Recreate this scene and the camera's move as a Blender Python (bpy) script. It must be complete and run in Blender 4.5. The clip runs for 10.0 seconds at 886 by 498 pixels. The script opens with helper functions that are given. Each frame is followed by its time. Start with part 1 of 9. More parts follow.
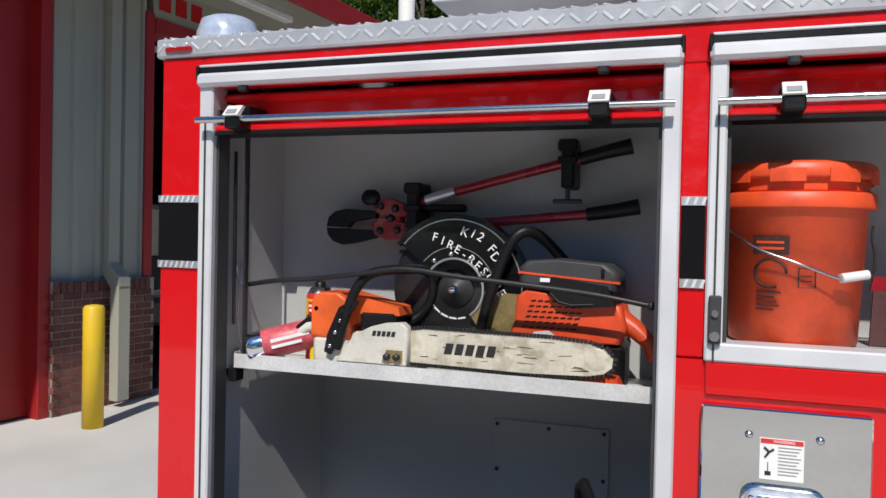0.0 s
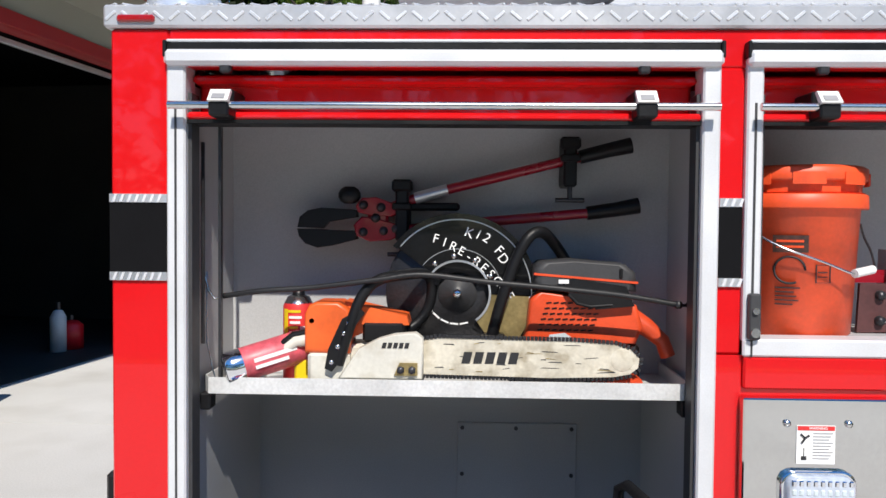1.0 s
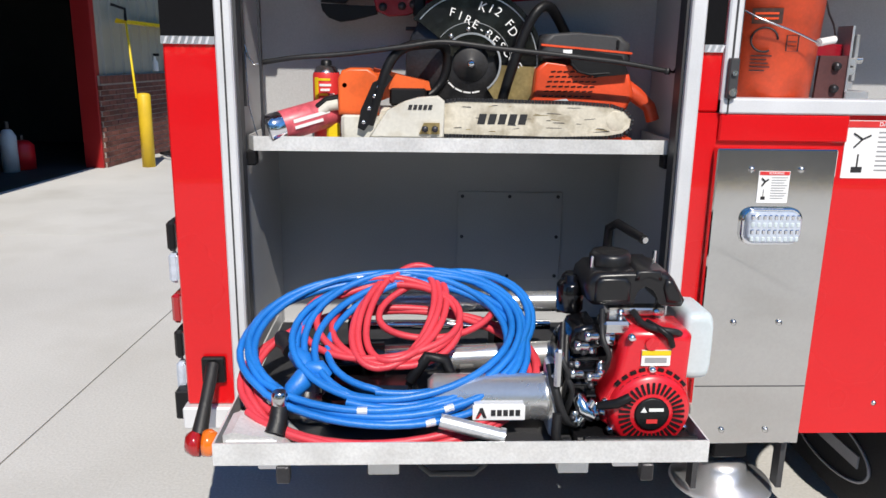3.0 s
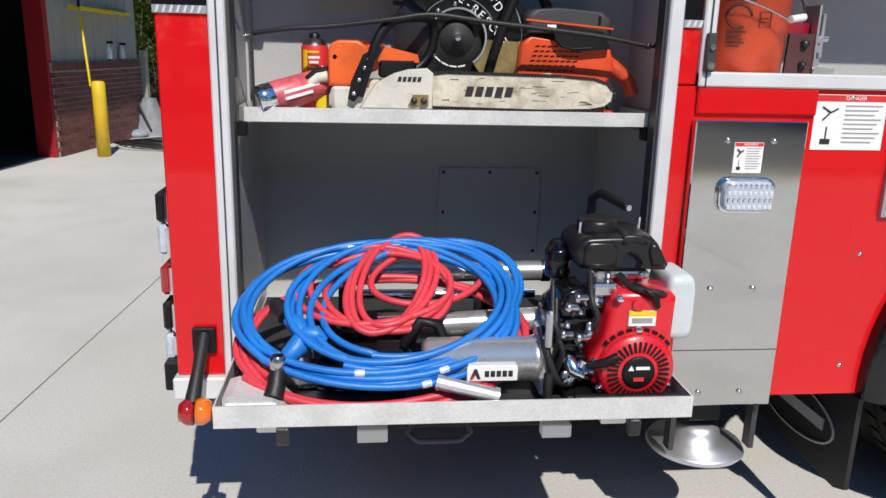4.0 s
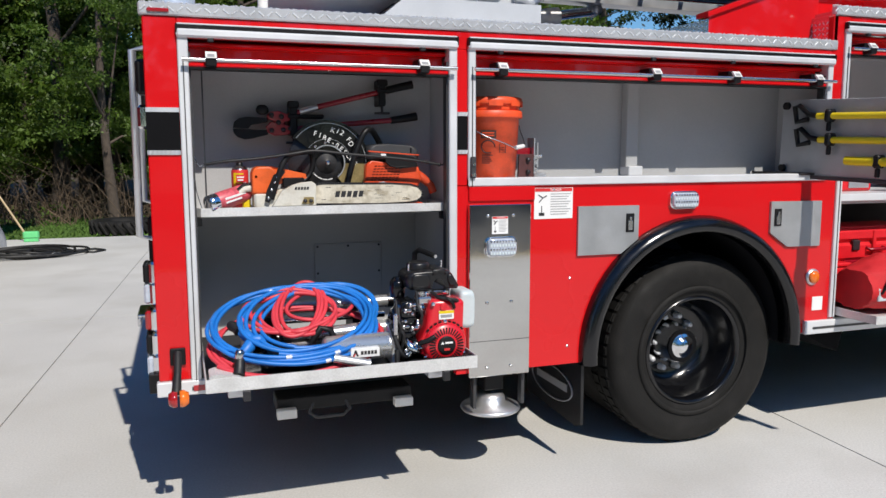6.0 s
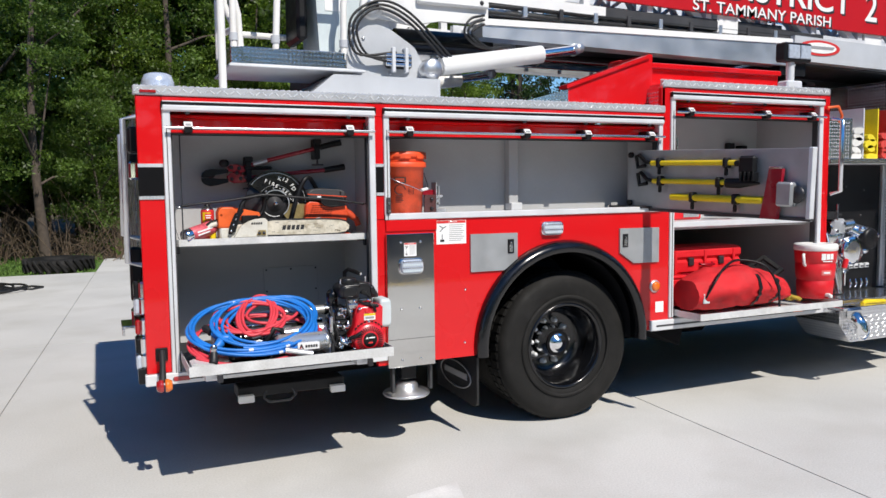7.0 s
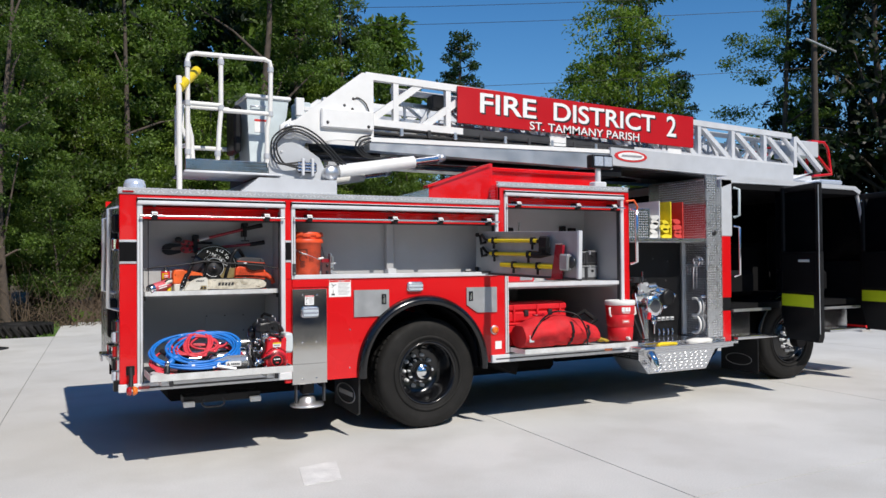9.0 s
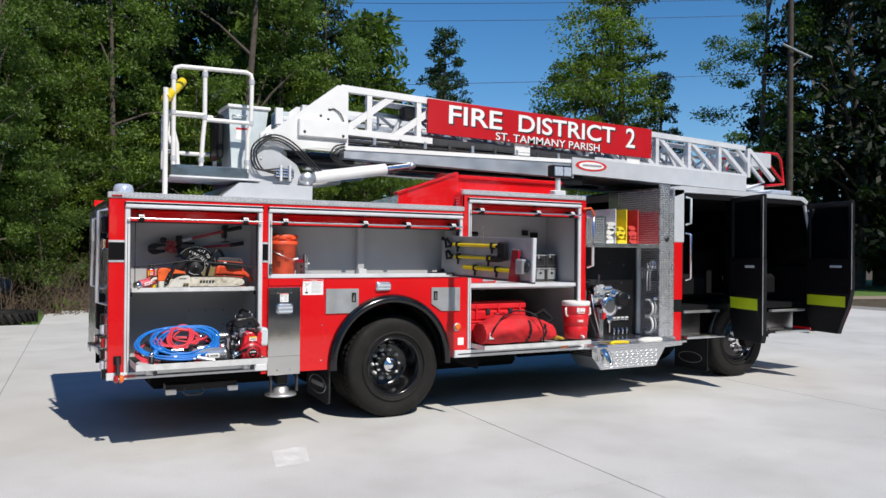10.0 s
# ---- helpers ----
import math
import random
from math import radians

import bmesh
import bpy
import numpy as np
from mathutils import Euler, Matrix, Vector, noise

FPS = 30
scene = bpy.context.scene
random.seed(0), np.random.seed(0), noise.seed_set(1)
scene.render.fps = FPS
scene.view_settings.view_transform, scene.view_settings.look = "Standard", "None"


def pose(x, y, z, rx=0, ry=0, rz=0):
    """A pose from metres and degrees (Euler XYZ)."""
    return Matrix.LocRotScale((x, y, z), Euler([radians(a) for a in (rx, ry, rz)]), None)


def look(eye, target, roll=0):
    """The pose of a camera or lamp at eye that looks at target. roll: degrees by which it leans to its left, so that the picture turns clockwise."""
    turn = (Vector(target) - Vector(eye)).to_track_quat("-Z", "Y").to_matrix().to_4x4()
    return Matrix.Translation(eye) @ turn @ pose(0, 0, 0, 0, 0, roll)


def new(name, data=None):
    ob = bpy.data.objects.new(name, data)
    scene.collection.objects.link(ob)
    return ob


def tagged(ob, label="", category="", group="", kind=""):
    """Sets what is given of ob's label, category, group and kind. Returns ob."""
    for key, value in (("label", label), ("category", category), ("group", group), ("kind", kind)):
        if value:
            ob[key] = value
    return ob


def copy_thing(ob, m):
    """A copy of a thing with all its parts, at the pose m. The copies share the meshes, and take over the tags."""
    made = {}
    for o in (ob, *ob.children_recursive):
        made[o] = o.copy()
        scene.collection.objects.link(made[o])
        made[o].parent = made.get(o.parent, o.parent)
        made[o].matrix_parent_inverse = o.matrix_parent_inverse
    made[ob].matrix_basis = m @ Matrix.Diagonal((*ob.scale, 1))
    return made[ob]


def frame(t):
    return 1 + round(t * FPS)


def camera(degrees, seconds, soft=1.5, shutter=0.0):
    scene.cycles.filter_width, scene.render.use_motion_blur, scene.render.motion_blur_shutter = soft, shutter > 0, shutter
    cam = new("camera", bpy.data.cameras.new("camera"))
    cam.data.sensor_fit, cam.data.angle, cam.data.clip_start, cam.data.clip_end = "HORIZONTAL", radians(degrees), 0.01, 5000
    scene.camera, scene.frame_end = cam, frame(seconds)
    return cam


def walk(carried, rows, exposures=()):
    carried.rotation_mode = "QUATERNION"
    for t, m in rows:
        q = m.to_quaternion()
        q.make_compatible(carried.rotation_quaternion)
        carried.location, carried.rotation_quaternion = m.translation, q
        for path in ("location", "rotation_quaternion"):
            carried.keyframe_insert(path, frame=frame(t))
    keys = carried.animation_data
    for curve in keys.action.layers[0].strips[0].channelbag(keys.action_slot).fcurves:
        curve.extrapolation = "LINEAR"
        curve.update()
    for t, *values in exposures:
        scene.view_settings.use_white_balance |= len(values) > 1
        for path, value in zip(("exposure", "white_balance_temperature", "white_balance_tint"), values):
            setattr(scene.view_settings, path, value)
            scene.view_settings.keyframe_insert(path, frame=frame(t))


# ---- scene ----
cam = camera(60.0, 10.0)

PATH = [
    (0, (1.339, -1.626, 1.639), (0.681, 0.261, 1.608), 1.2),
    (0.3, (1.143, -1.571, 1.649), (0.627, 0.361, 1.656), 3.7),
    (0.5, (1.033, -1.554, 1.643), (0.654, 0.409, 1.625), 0.8),
    (1, (0.758, -1.615, 1.67), (0.696, 0.383, 1.608), 0.5),
    (1.5, (0.689, -1.738, 1.64), (0.704, 0.26, 1.536), 0.1),
    (2, (0.644, -1.856, 1.606), (0.692, 0.128, 1.363), -0.6),
    (2.5, (0.609, -1.875, 1.571), (0.691, 0.089, 1.204), 0.4),
    (2.7, (0.59, -1.888, 1.556), (0.682, 0.062, 1.121), 0.9),
    (3, (0.577, -1.876, 1.532), (0.665, 0.061, 1.041), 0.9),
    (3.2, (0.572, -1.875, 1.522), (0.66, 0.053, 0.995), 0.9),
    (4.3, (0.47, -2.01, 1.473), (0.729, -0.088, 0.984), 1.5),
    (4.5, (0.465, -2.113, 1.507), (0.759, -0.193, 1.029), 1.4),
    (5, (0.318, -2.391, 1.541), (0.773, -0.484, 1.144), 1.0),
    (5.5, (0.229, -2.806, 1.552), (0.766, -0.902, 1.259), 1.2),
    (5.7, (0.2, -2.975, 1.556), (0.781, -1.082, 1.272), 0.9),
    (6.8, (-0.152, -4.004, 1.577), (0.619, -2.164, 1.429), -1.6),
    (7, (-0.197, -4.236, 1.599), (0.619, -2.417, 1.435), -0.7),
    (7.4, (-0.322, -4.662, 1.594), (0.549, -2.863, 1.528), -0.4),
    (7.5, (-0.363, -4.766, 1.588), (0.521, -2.973, 1.537), -0.6),
    (8, (-0.487, -5.231, 1.559), (0.441, -3.46, 1.535), -1.1),
    (8.5, (-0.464, -5.759, 1.552), (0.471, -3.991, 1.538), -0.0),
    (9, (-0.518, -6.29, 1.548), (0.408, -4.517, 1.579), -0.5),
    (9.5, (-0.557, -6.659, 1.575), (0.378, -4.891, 1.59), -0.3),
    (10, (-0.621, -6.865, 1.645), (0.34, -5.111, 1.656), 0.5),
]
walk(cam, [(t, look(eye, target, roll)) for t, eye, target, roll in PATH],
     [(0, -0.19, 6580, 10), (1.0, 0.17, 6580, 10), (2.0, 0.24, 6580, 10), (3.0, 0.02, 6580, 10), (4.5, -0.14, 6580, 10), (5.5, -0.17, 6580, 10), (7.2, -0.02, 6580, 10), (8.5, -0.12, 6580, 10), (10, -0.1, 6580, 10)])


# ---- world and sun ----
world = bpy.data.worlds.new("sky")
scene.world = world
world.use_nodes = True
SUN_DIR = Vector((0.15, -0.93, 1.0)).normalized()
sky = world.node_tree.nodes.new("ShaderNodeTexSky")
sky.sky_type = "NISHITA"
sky.sun_disc = False
sky.sun_elevation = math.asin(SUN_DIR.z)
sky.sun_rotation = math.atan2(SUN_DIR.x, SUN_DIR.y)
sky.air_density, sky.dust_density, sky.ozone_density = 1.0, 0.05, 5.0
deep = world.node_tree.nodes.new("ShaderNodeHueSaturation")     # the film's deep blue
deep.inputs["Saturation"].default_value, deep.inputs["Value"].default_value = 1.25, 1.4
deep.inputs["Hue"].default_value = 0.5
world.node_tree.links.new(sky.outputs[0], deep.inputs["Color"])
world.node_tree.links.new(deep.outputs[0], world.node_tree.nodes["Background"].inputs[0])
world.node_tree.nodes["Background"].inputs[1].default_value = 0.09
sun = new("sun", bpy.data.lights.new("sun", "SUN"))
sun.data.energy, sun.data.angle, sun.data.color = 5.0, radians(0.55), (1.0, 0.95, 0.87)
sun.matrix_world = look(SUN_DIR * 60, (0, 0, 0))


# ---- materials ----
def mat(name, color, rough=0.5, metal=0.0, scale=8.0, vary=0.12, bump=0.0, fine=120.0, coat=0.0, dirt=0.0,
        dirt_color=(0.05, 0.04, 0.03), dirt_scale=3.0, random=0.0, spec=0.5, speckle=0.0):
    """A surface with grain at two scales, wear and relief."""
    m = bpy.data.materials.new(name)
    m.use_nodes = True
    n, l = m.node_tree.nodes, m.node_tree.links
    b = n["Principled BSDF"]
    b.inputs["Roughness"].default_value, b.inputs["Metallic"].default_value = rough, metal
    b.inputs["Coat Weight"].default_value, b.inputs["Coat Roughness"].default_value = coat, 0.03
    b.inputs["Specular IOR Level"].default_value = spec
    tc = n.new("ShaderNodeTexCoord")

    def tex(sc, detail=4.0):
        t = n.new("ShaderNodeTexNoise")
        t.inputs["Scale"].default_value, t.inputs["Detail"].default_value = sc, detail
        l.new(tc.outputs["Object"], t.inputs["Vector"])
        return t.outputs["Fac"]

    def ramp(src, a, c, lo=0.3, hi=0.7):
        r = n.new("ShaderNodeMapRange")
        r.inputs[1].default_value, r.inputs[2].default_value, r.inputs[3].default_value, r.inputs[4].default_value = lo, hi, a, c
        l.new(src, r.inputs[0])
        return r.outputs[0]

    def mul(a, c):
        x = n.new("ShaderNodeMath")
        x.operation = "MULTIPLY"
        l.new(a, x.inputs[0])
        l.new(c, x.inputs[1])
        return x.outputs[0]

    big, small = tex(scale), tex(fine, 2.0)
    f = mul(ramp(big, 1 - vary, 1 + vary * 0.6), ramp(small, 1 - vary * 0.5 - speckle, 1 + vary * 0.3 + speckle))
    if random:
        oi = n.new("ShaderNodeObjectInfo")
        f = mul(f, ramp(oi.outputs["Random"], 1 - random, 1 + random, 0, 1))
    base = n.new("ShaderNodeVectorMath")
    base.operation = "SCALE"
    base.inputs[0].default_value = color
    l.new(f, base.inputs["Scale"])
    out = base.outputs[0]
    if dirt:
        mix = n.new("ShaderNodeMix")
        mix.data_type = "RGBA"
        l.new(ramp(tex(dirt_scale, 8.0), 0, dirt, 0.48, 0.72), mix.inputs["Factor"])
        l.new(out, mix.inputs["A"])
        mix.inputs["B"].default_value = (*dirt_color, 1)
        out = mix.outputs["Result"]
    l.new(out, b.inputs["Base Color"])
    l.new(ramp(big, max(rough - 0.06, 0.02), min(rough + 0.08, 1)), b.inputs["Roughness"])
    if bump:
        bp = n.new("ShaderNodeBump")
        bp.inputs["Strength"].default_value, bp.inputs["Distance"].default_value = min(bump, 1), 0.004
        l.new(small, bp.inputs["Height"])
        l.new(bp.outputs[0], b.inputs["Normal"])
    return m


RED = mat("red_gloss_paint", (0.62, 0.005, 0.008), 0.3, coat=0.7, vary=0.05, scale=1.5, dirt=0.05, dirt_color=(0.4, 0.03, 0.03), spec=0.25)
RED_SIGN = mat("red_sign_vinyl", (0.47, 0.008, 0.013), 0.4, spec=0.3, vary=0.06, scale=2)
RED_HOSE = mat("red_rubber_hose", (0.66, 0.05, 0.07), 0.45, vary=0.15, bump=0.15, fine=200)
RED_ENGINE = mat("red_engine_cover", (0.62, 0.01, 0.02), 0.3, coat=0.6, vary=0.08)
RED_CLOTH = mat("red_nylon_canvas", (0.62, 0.012, 0.018), 0.7, vary=0.22, scale=7, bump=0.6, fine=400)
RED_PLASTIC = mat("red_plastic", (0.66, 0.012, 0.02), 0.4, vary=0.1, bump=0.1)
RED_DARK = mat("dark_red_paint", (0.30, 0.004, 0.016), 0.3, coat=0.4, vary=0.1)
RED_DOOR = mat("red_bay_door", (0.33, 0.012, 0.014), 0.45, vary=0.1, scale=2)
BLUE_HOSE = mat("blue_rubber_hose", (0.011, 0.175, 0.58), 0.42, vary=0.15, bump=0.15, fine=200)
ALU = mat("brushed_aluminium", (0.72, 0.73, 0.75), 0.36, 0.85, scale=5, vary=0.1, bump=0.1, fine=300)
ALU_PALE = mat("pale_anodised_aluminium", (0.70, 0.71, 0.73), 0.45, 0.25, scale=5, vary=0.08, fine=300)
ALU_WORN = mat("worn_aluminium_tray", (0.70, 0.70, 0.69), 0.42, 0.3, scale=9, vary=0.12, bump=0.15, fine=150, dirt=0.4, dirt_color=(0.5, 0.49, 0.47), dirt_scale=14, speckle=0.03)
CHROME = mat("chrome", (0.85, 0.86, 0.88), 0.07, 1.0, vary=0.03)
STEEL = mat("stainless_steel", (0.66, 0.66, 0.65), 0.2, 1.0, scale=2, vary=0.06)
STEEL_PANEL = mat("brushed_stainless_panel", (0.66, 0.65, 0.62), 0.03, 1.0, scale=3, vary=0.06)
IRON = mat("oily_dark_metal", (0.06, 0.06, 0.066), 0.38, 0.7, vary=0.3, bump=0.3, dirt=0.4, dirt_color=(0.03, 0.025, 0.02))
LINER = mat("grey_speckled_liner", (0.42, 0.424, 0.43), 0.5, vary=0.07, scale=2.5, bump=0.12, fine=260, speckle=0.03, dirt=0.3, dirt_color=(0.36, 0.36, 0.36), dirt_scale=3)
GREY_PAINT = mat("light_grey_paint", (0.50, 0.52, 0.55), 0.35, coat=0.4, vary=0.05)
GREY_HATCH = mat("grey_metal_hatch", (0.42, 0.43, 0.44), 0.38, 0.5, vary=0.12, bump=0.15, fine=300)
GREY_PALE = mat("pale_grey_plastic", (0.55, 0.62, 0.64), 0.4, vary=0.08)
GREY_DARK = mat("dark_grey_plastic", (0.04, 0.04, 0.043), 0.5, vary=0.15, bump=0.1)
BLACK = mat("black_plastic", (0.007, 0.007, 0.008), 0.42, vary=0.2, bump=0.15, spec=0.3)
BLACK_GLOSS = mat("gloss_black_paint", (0.004, 0.004, 0.005), 0.18, coat=0.25, vary=0.1)
BLACK_MATT = mat("matt_black", (0.006, 0.006, 0.007), 0.8, vary=0.2, spec=0.1)
RUBBER = mat("tyre_rubber", (0.011, 0.0105, 0.010), 0.7, vary=0.25, scale=12, bump=0.3, dirt=0.4, dirt_color=(0.03, 0.028, 0.027), dirt_scale=7, spec=0.25)
RUBBER_TUBE = mat("black_rubber_tube", (0.012, 0.012, 0.013), 0.5, vary=0.2, bump=0.2)
CYL_STEEL = mat("satin_steel_cylinder", (0.74, 0.74, 0.73), 0.26, 0.8, vary=0.06, scale=6)
TANK = mat("satin_black_moulding", (0.010, 0.010, 0.011), 0.32, vary=0.15, bump=0.05)
BUCKET = mat("orange_bucket_plastic", (0.80, 0.085, 0.022), 0.42, vary=0.12, scale=9, dirt=0.55, dirt_color=(0.22, 0.03, 0.012), dirt_scale=11)
ORANGE = mat("orange_saw_plastic", (0.78, 0.12, 0.02), 0.4, vary=0.12, dirt=0.25, dirt_color=(0.15, 0.03, 0.01), dirt_scale=14)
ORANGE_RED = mat("red_orange_saw_plastic", (0.72, 0.075, 0.02), 0.4, vary=0.12, dirt=0.25, dirt_color=(0.12, 0.02, 0.01), dirt_scale=14)
WHITE_DIRTY = mat("dirty_white_plastic", (0.62, 0.60, 0.53), 0.5, vary=0.12, dirt=0.5, dirt_color=(0.25, 0.19, 0.1), dirt_scale=16)
BAR_STEEL = mat("worn_saw_bar", (0.66, 0.61, 0.50), 0.45, 0.1, vary=0.15, scale=14, dirt=0.8, dirt_color=(0.26, 0.21, 0.13), dirt_scale=22, bump=0.15)
BRASS = mat("tarnished_brass_plate", (0.42, 0.32, 0.14), 0.4, 0.7, vary=0.3, scale=20)
WHITE = mat("white_paint", (0.78, 0.78, 0.77), 0.4, coat=0.2, vary=0.04)
WHITE_PLASTIC = mat("white_plastic", (0.78, 0.77, 0.74), 0.4, vary=0.05)
LABEL = mat("white_label_vinyl", (0.80, 0.80, 0.79), 0.45, vary=0.03)
INK = mat("black_ink", (0.02, 0.02, 0.022), 0.5, vary=0.1)
INK_GREY = mat("grey_ink", (0.30, 0.30, 0.31), 0.5, vary=0.1)
INK_RED = mat("red_ink", (0.62, 0.03, 0.03), 0.5, vary=0.1)
YELLOW = mat("yellow_paint", (0.72, 0.48, 0.02), 0.45, vary=0.08, scale=4, dirt=0.2, dirt_color=(0.3, 0.2, 0.05))
YELLOW_TOOL = mat("yellow_fibreglass", (0.75, 0.55, 0.01), 0.4, vary=0.08)
LIME = mat("lime_reflective_tape", (0.55, 0.72, 0.02), 0.4, vary=0.05)
AMBER = mat("amber_lens", (0.75, 0.16, 0.01), 0.15, coat=0.8, vary=0.1)
RED_LENS = mat("red_lens", (0.35, 0.01, 0.012), 0.12, coat=0.8, vary=0.1)
LENS = mat("clear_ribbed_lens", (0.60, 0.66, 0.76), 0.18, 0.35, vary=0.15, scale=40)
SIDING = mat("tan_metal_siding", (0.34, 0.335, 0.28), 0.5, vary=0.08, scale=1.5, dirt=0.12, dirt_color=(0.3, 0.28, 0.22))
BRICK = mat("red_brown_brick", (0.17, 0.062, 0.048), 0.85, vary=0.3, scale=14, bump=0.6, random=0.3)
MORTAR = mat("grey_mortar", (0.36, 0.33, 0.30), 0.9, vary=0.2, bump=0.6)
CONCRETE = mat("pale_concrete", (0.575, 0.565, 0.54), 0.85, scale=0.5, vary=0.12, bump=0.4, fine=90, dirt=0.55, dirt_color=(0.44, 0.425, 0.39), dirt_scale=1.3, speckle=0.03)
# bay lining and floor darkened: the bay's shade is in these colours
BAY_WALL = mat("shaded_bay_lining", (0.05, 0.048, 0.045), 0.8, vary=0.25, scale=1.5)
BAY_FLOOR = mat("shaded_bay_floor", (0.045, 0.043, 0.04), 0.7, vary=0.3, scale=1.5)
JOINT = mat("joint_filler", (0.27, 0.26, 0.24), 0.9, vary=0.2)
ASPHALT = mat("tan_gravel_road", (0.30, 0.24, 0.18), 0.9, vary=0.2, bump=0.5)
GRASS = mat("mown_grass", (0.10, 0.19, 0.03), 0.9, vary=0.35, scale=2, bump=0.6, fine=60, random=0.15)
SOIL = mat("forest_floor", (0.085, 0.065, 0.04), 0.95, vary=0.4, scale=2.5, bump=0.8, fine=30)
BARK = mat("grey_brown_bark", (0.085, 0.066, 0.052), 0.95, vary=0.35, scale=6, bump=0.9, fine=40, random=0.2)
TWIG = mat("dry_brown_twigs", (0.17, 0.12, 0.08), 0.9, vary=0.3, scale=5)
# near-black base carries the shade inside cab and bay
INTERIOR = mat("shaded_interior_black", (0.006, 0.006, 0.007), 0.8, vary=0.2, spec=0.15)
GREEN = mat("green_plastic", (0.15, 0.65, 0.25), 0.4, vary=0.1)
CLOTH_WHITE = mat("white_canvas_hose", (0.68, 0.67, 0.63), 0.85, vary=0.15, bump=0.5)
CLOTH_YELLOW = mat("yellow_canvas_hose", (0.78, 0.62, 0.02), 0.8, vary=0.15, bump=0.5)
CLOTH_RED = mat("red_canvas_hose", (0.62, 0.05, 0.04), 0.8, vary=0.15, bump=0.5)


def leaf_mat(name, color):
    m = mat(name, color, 0.5, vary=0.85, scale=1.3, random=0.25, spec=0.35)
    n, l = m.node_tree.nodes, m.node_tree.links
    b, o = n["Principled BSDF"], n["Material Output"]
    t, x = n.new("ShaderNodeBsdfTranslucent"), n.new("ShaderNodeMixShader")
    t.inputs[0].default_value = (color[0] * 1.6, color[1] * 1.9, color[2] * 0.9, 1)
    x.inputs[0].default_value = 0.28
    l.new(b.outputs[0], x.inputs[1])
    l.new(t.outputs[0], x.inputs[2])
    l.new(x.outputs[0], o.inputs[0])
    return m


LEAF = leaf_mat("broadleaf_green", (0.095, 0.155, 0.024))
LEAF_LIGHT = leaf_mat("young_leaf_green", (0.15, 0.22, 0.03))
LEAF_PINE = leaf_mat("pine_needle_green", (0.035, 0.07, 0.018))
# leaf green darkened to carry the shade inside the wood
LEAF_DARK = leaf_mat("shade_darkened_green", (0.014, 0.027, 0.008))


def tread_mat():
    """Bright aluminium tread plate; the lugs of the far sheets are relief in the material."""
    m = mat("aluminium_tread_plate", (0.76, 0.77, 0.79), 0.13, 0.95, vary=0.08, scale=9)
    n, l = m.node_tree.nodes, m.node_tree.links
    tc = n.new("ShaderNodeTexCoord")
    waves = []
    for way in ((125.0, 125.0, 125.0), (125.0, 125.0, -125.0)):
        d = n.new("ShaderNodeVectorMath")
        d.operation = "DOT_PRODUCT"
        d.inputs[1].default_value = way
        l.new(tc.outputs["Object"], d.inputs[0])
        w = n.new("ShaderNodeMath")
        w.operation = "SINE"
        l.new(d.outputs["Value"], w.inputs[0])
        waves.append(w.outputs[0])
    mx = n.new("ShaderNodeMath")
    mx.operation = "MULTIPLY"
    l.new(waves[0], mx.inputs[0])
    l.new(waves[1], mx.inputs[1])
    lug = n.new("ShaderNodeMapRange")
    lug.inputs[1].default_value, lug.inputs[2].default_value = 0.15, 0.6
    l.new(mx.outputs[0], lug.inputs[0])
    tone = n.new("ShaderNodeMix")                # lugs paler than plate: relief shading put into colour
    tone.data_type = "RGBA"
    tone.inputs["A"].default_value, tone.inputs["B"].default_value = (0.66, 0.665, 0.68, 1), (0.92, 0.92, 0.93, 1)
    l.new(lug.outputs[0], tone.inputs["Factor"])
    l.new(tone.outputs["Result"], n["Principled BSDF"].inputs["Base Color"])
    bp = n.new("ShaderNodeBump")
    bp.inputs["Strength"].default_value, bp.inputs["Distance"].default_value = 0.25, 0.002
    l.new(lug.outputs[0], bp.inputs["Height"])
    l.new(bp.outputs[0], n["Principled BSDF"].inputs["Normal"])
    return m


TREAD = tread_mat()
TREAD_DULL = mat("weathered_tread_plate", (0.58, 0.585, 0.60), 0.32, 0.45, vary=0.08, scale=9)
TREAD_POST = mat("smoky_tread_plate", (0.55, 0.555, 0.57), 0.26, 0.8, vary=0.1, scale=9)
# lug tone set paler than the plate, so relief shows by colour
LUG = mat("bright_lug", (0.84, 0.85, 0.86), 0.3, 0.5, vary=0.08)


# ---- building helpers ----
FORE, SHRINK, ON_TRUCK = 2.215, 0.972, [False]      # ahead of FORE the truck's lengths are drawn a little too long
ROUND = {"wheel", "tread_relief", "rim", "sidewall_ring", "inner_tyre", "far_tyre", "front_fender", "front_well", "wheel_fender", "wheel_well", "hub_cap"}


def forward(x):
    return x if x <= FORE else FORE + (x - FORE) * SHRINK


def set_forward(name, verts):
    """Brings the places ahead of the rear axle back; small and round pieces keep their shape."""
    if not ON_TRUCK[0] or not verts:
        return verts
    lo, hi = min(p[0] for p in verts), max(p[0] for p in verts)
    if hi <= FORE:
        return verts
    if hi - lo < 0.4 or (name in ROUND and lo > 1):
        d = forward((lo + hi) / 2) - (lo + hi) / 2
        return [(p[0] + d, p[1], p[2]) for p in verts]
    return [(forward(p[0]), p[1], p[2]) for p in verts]


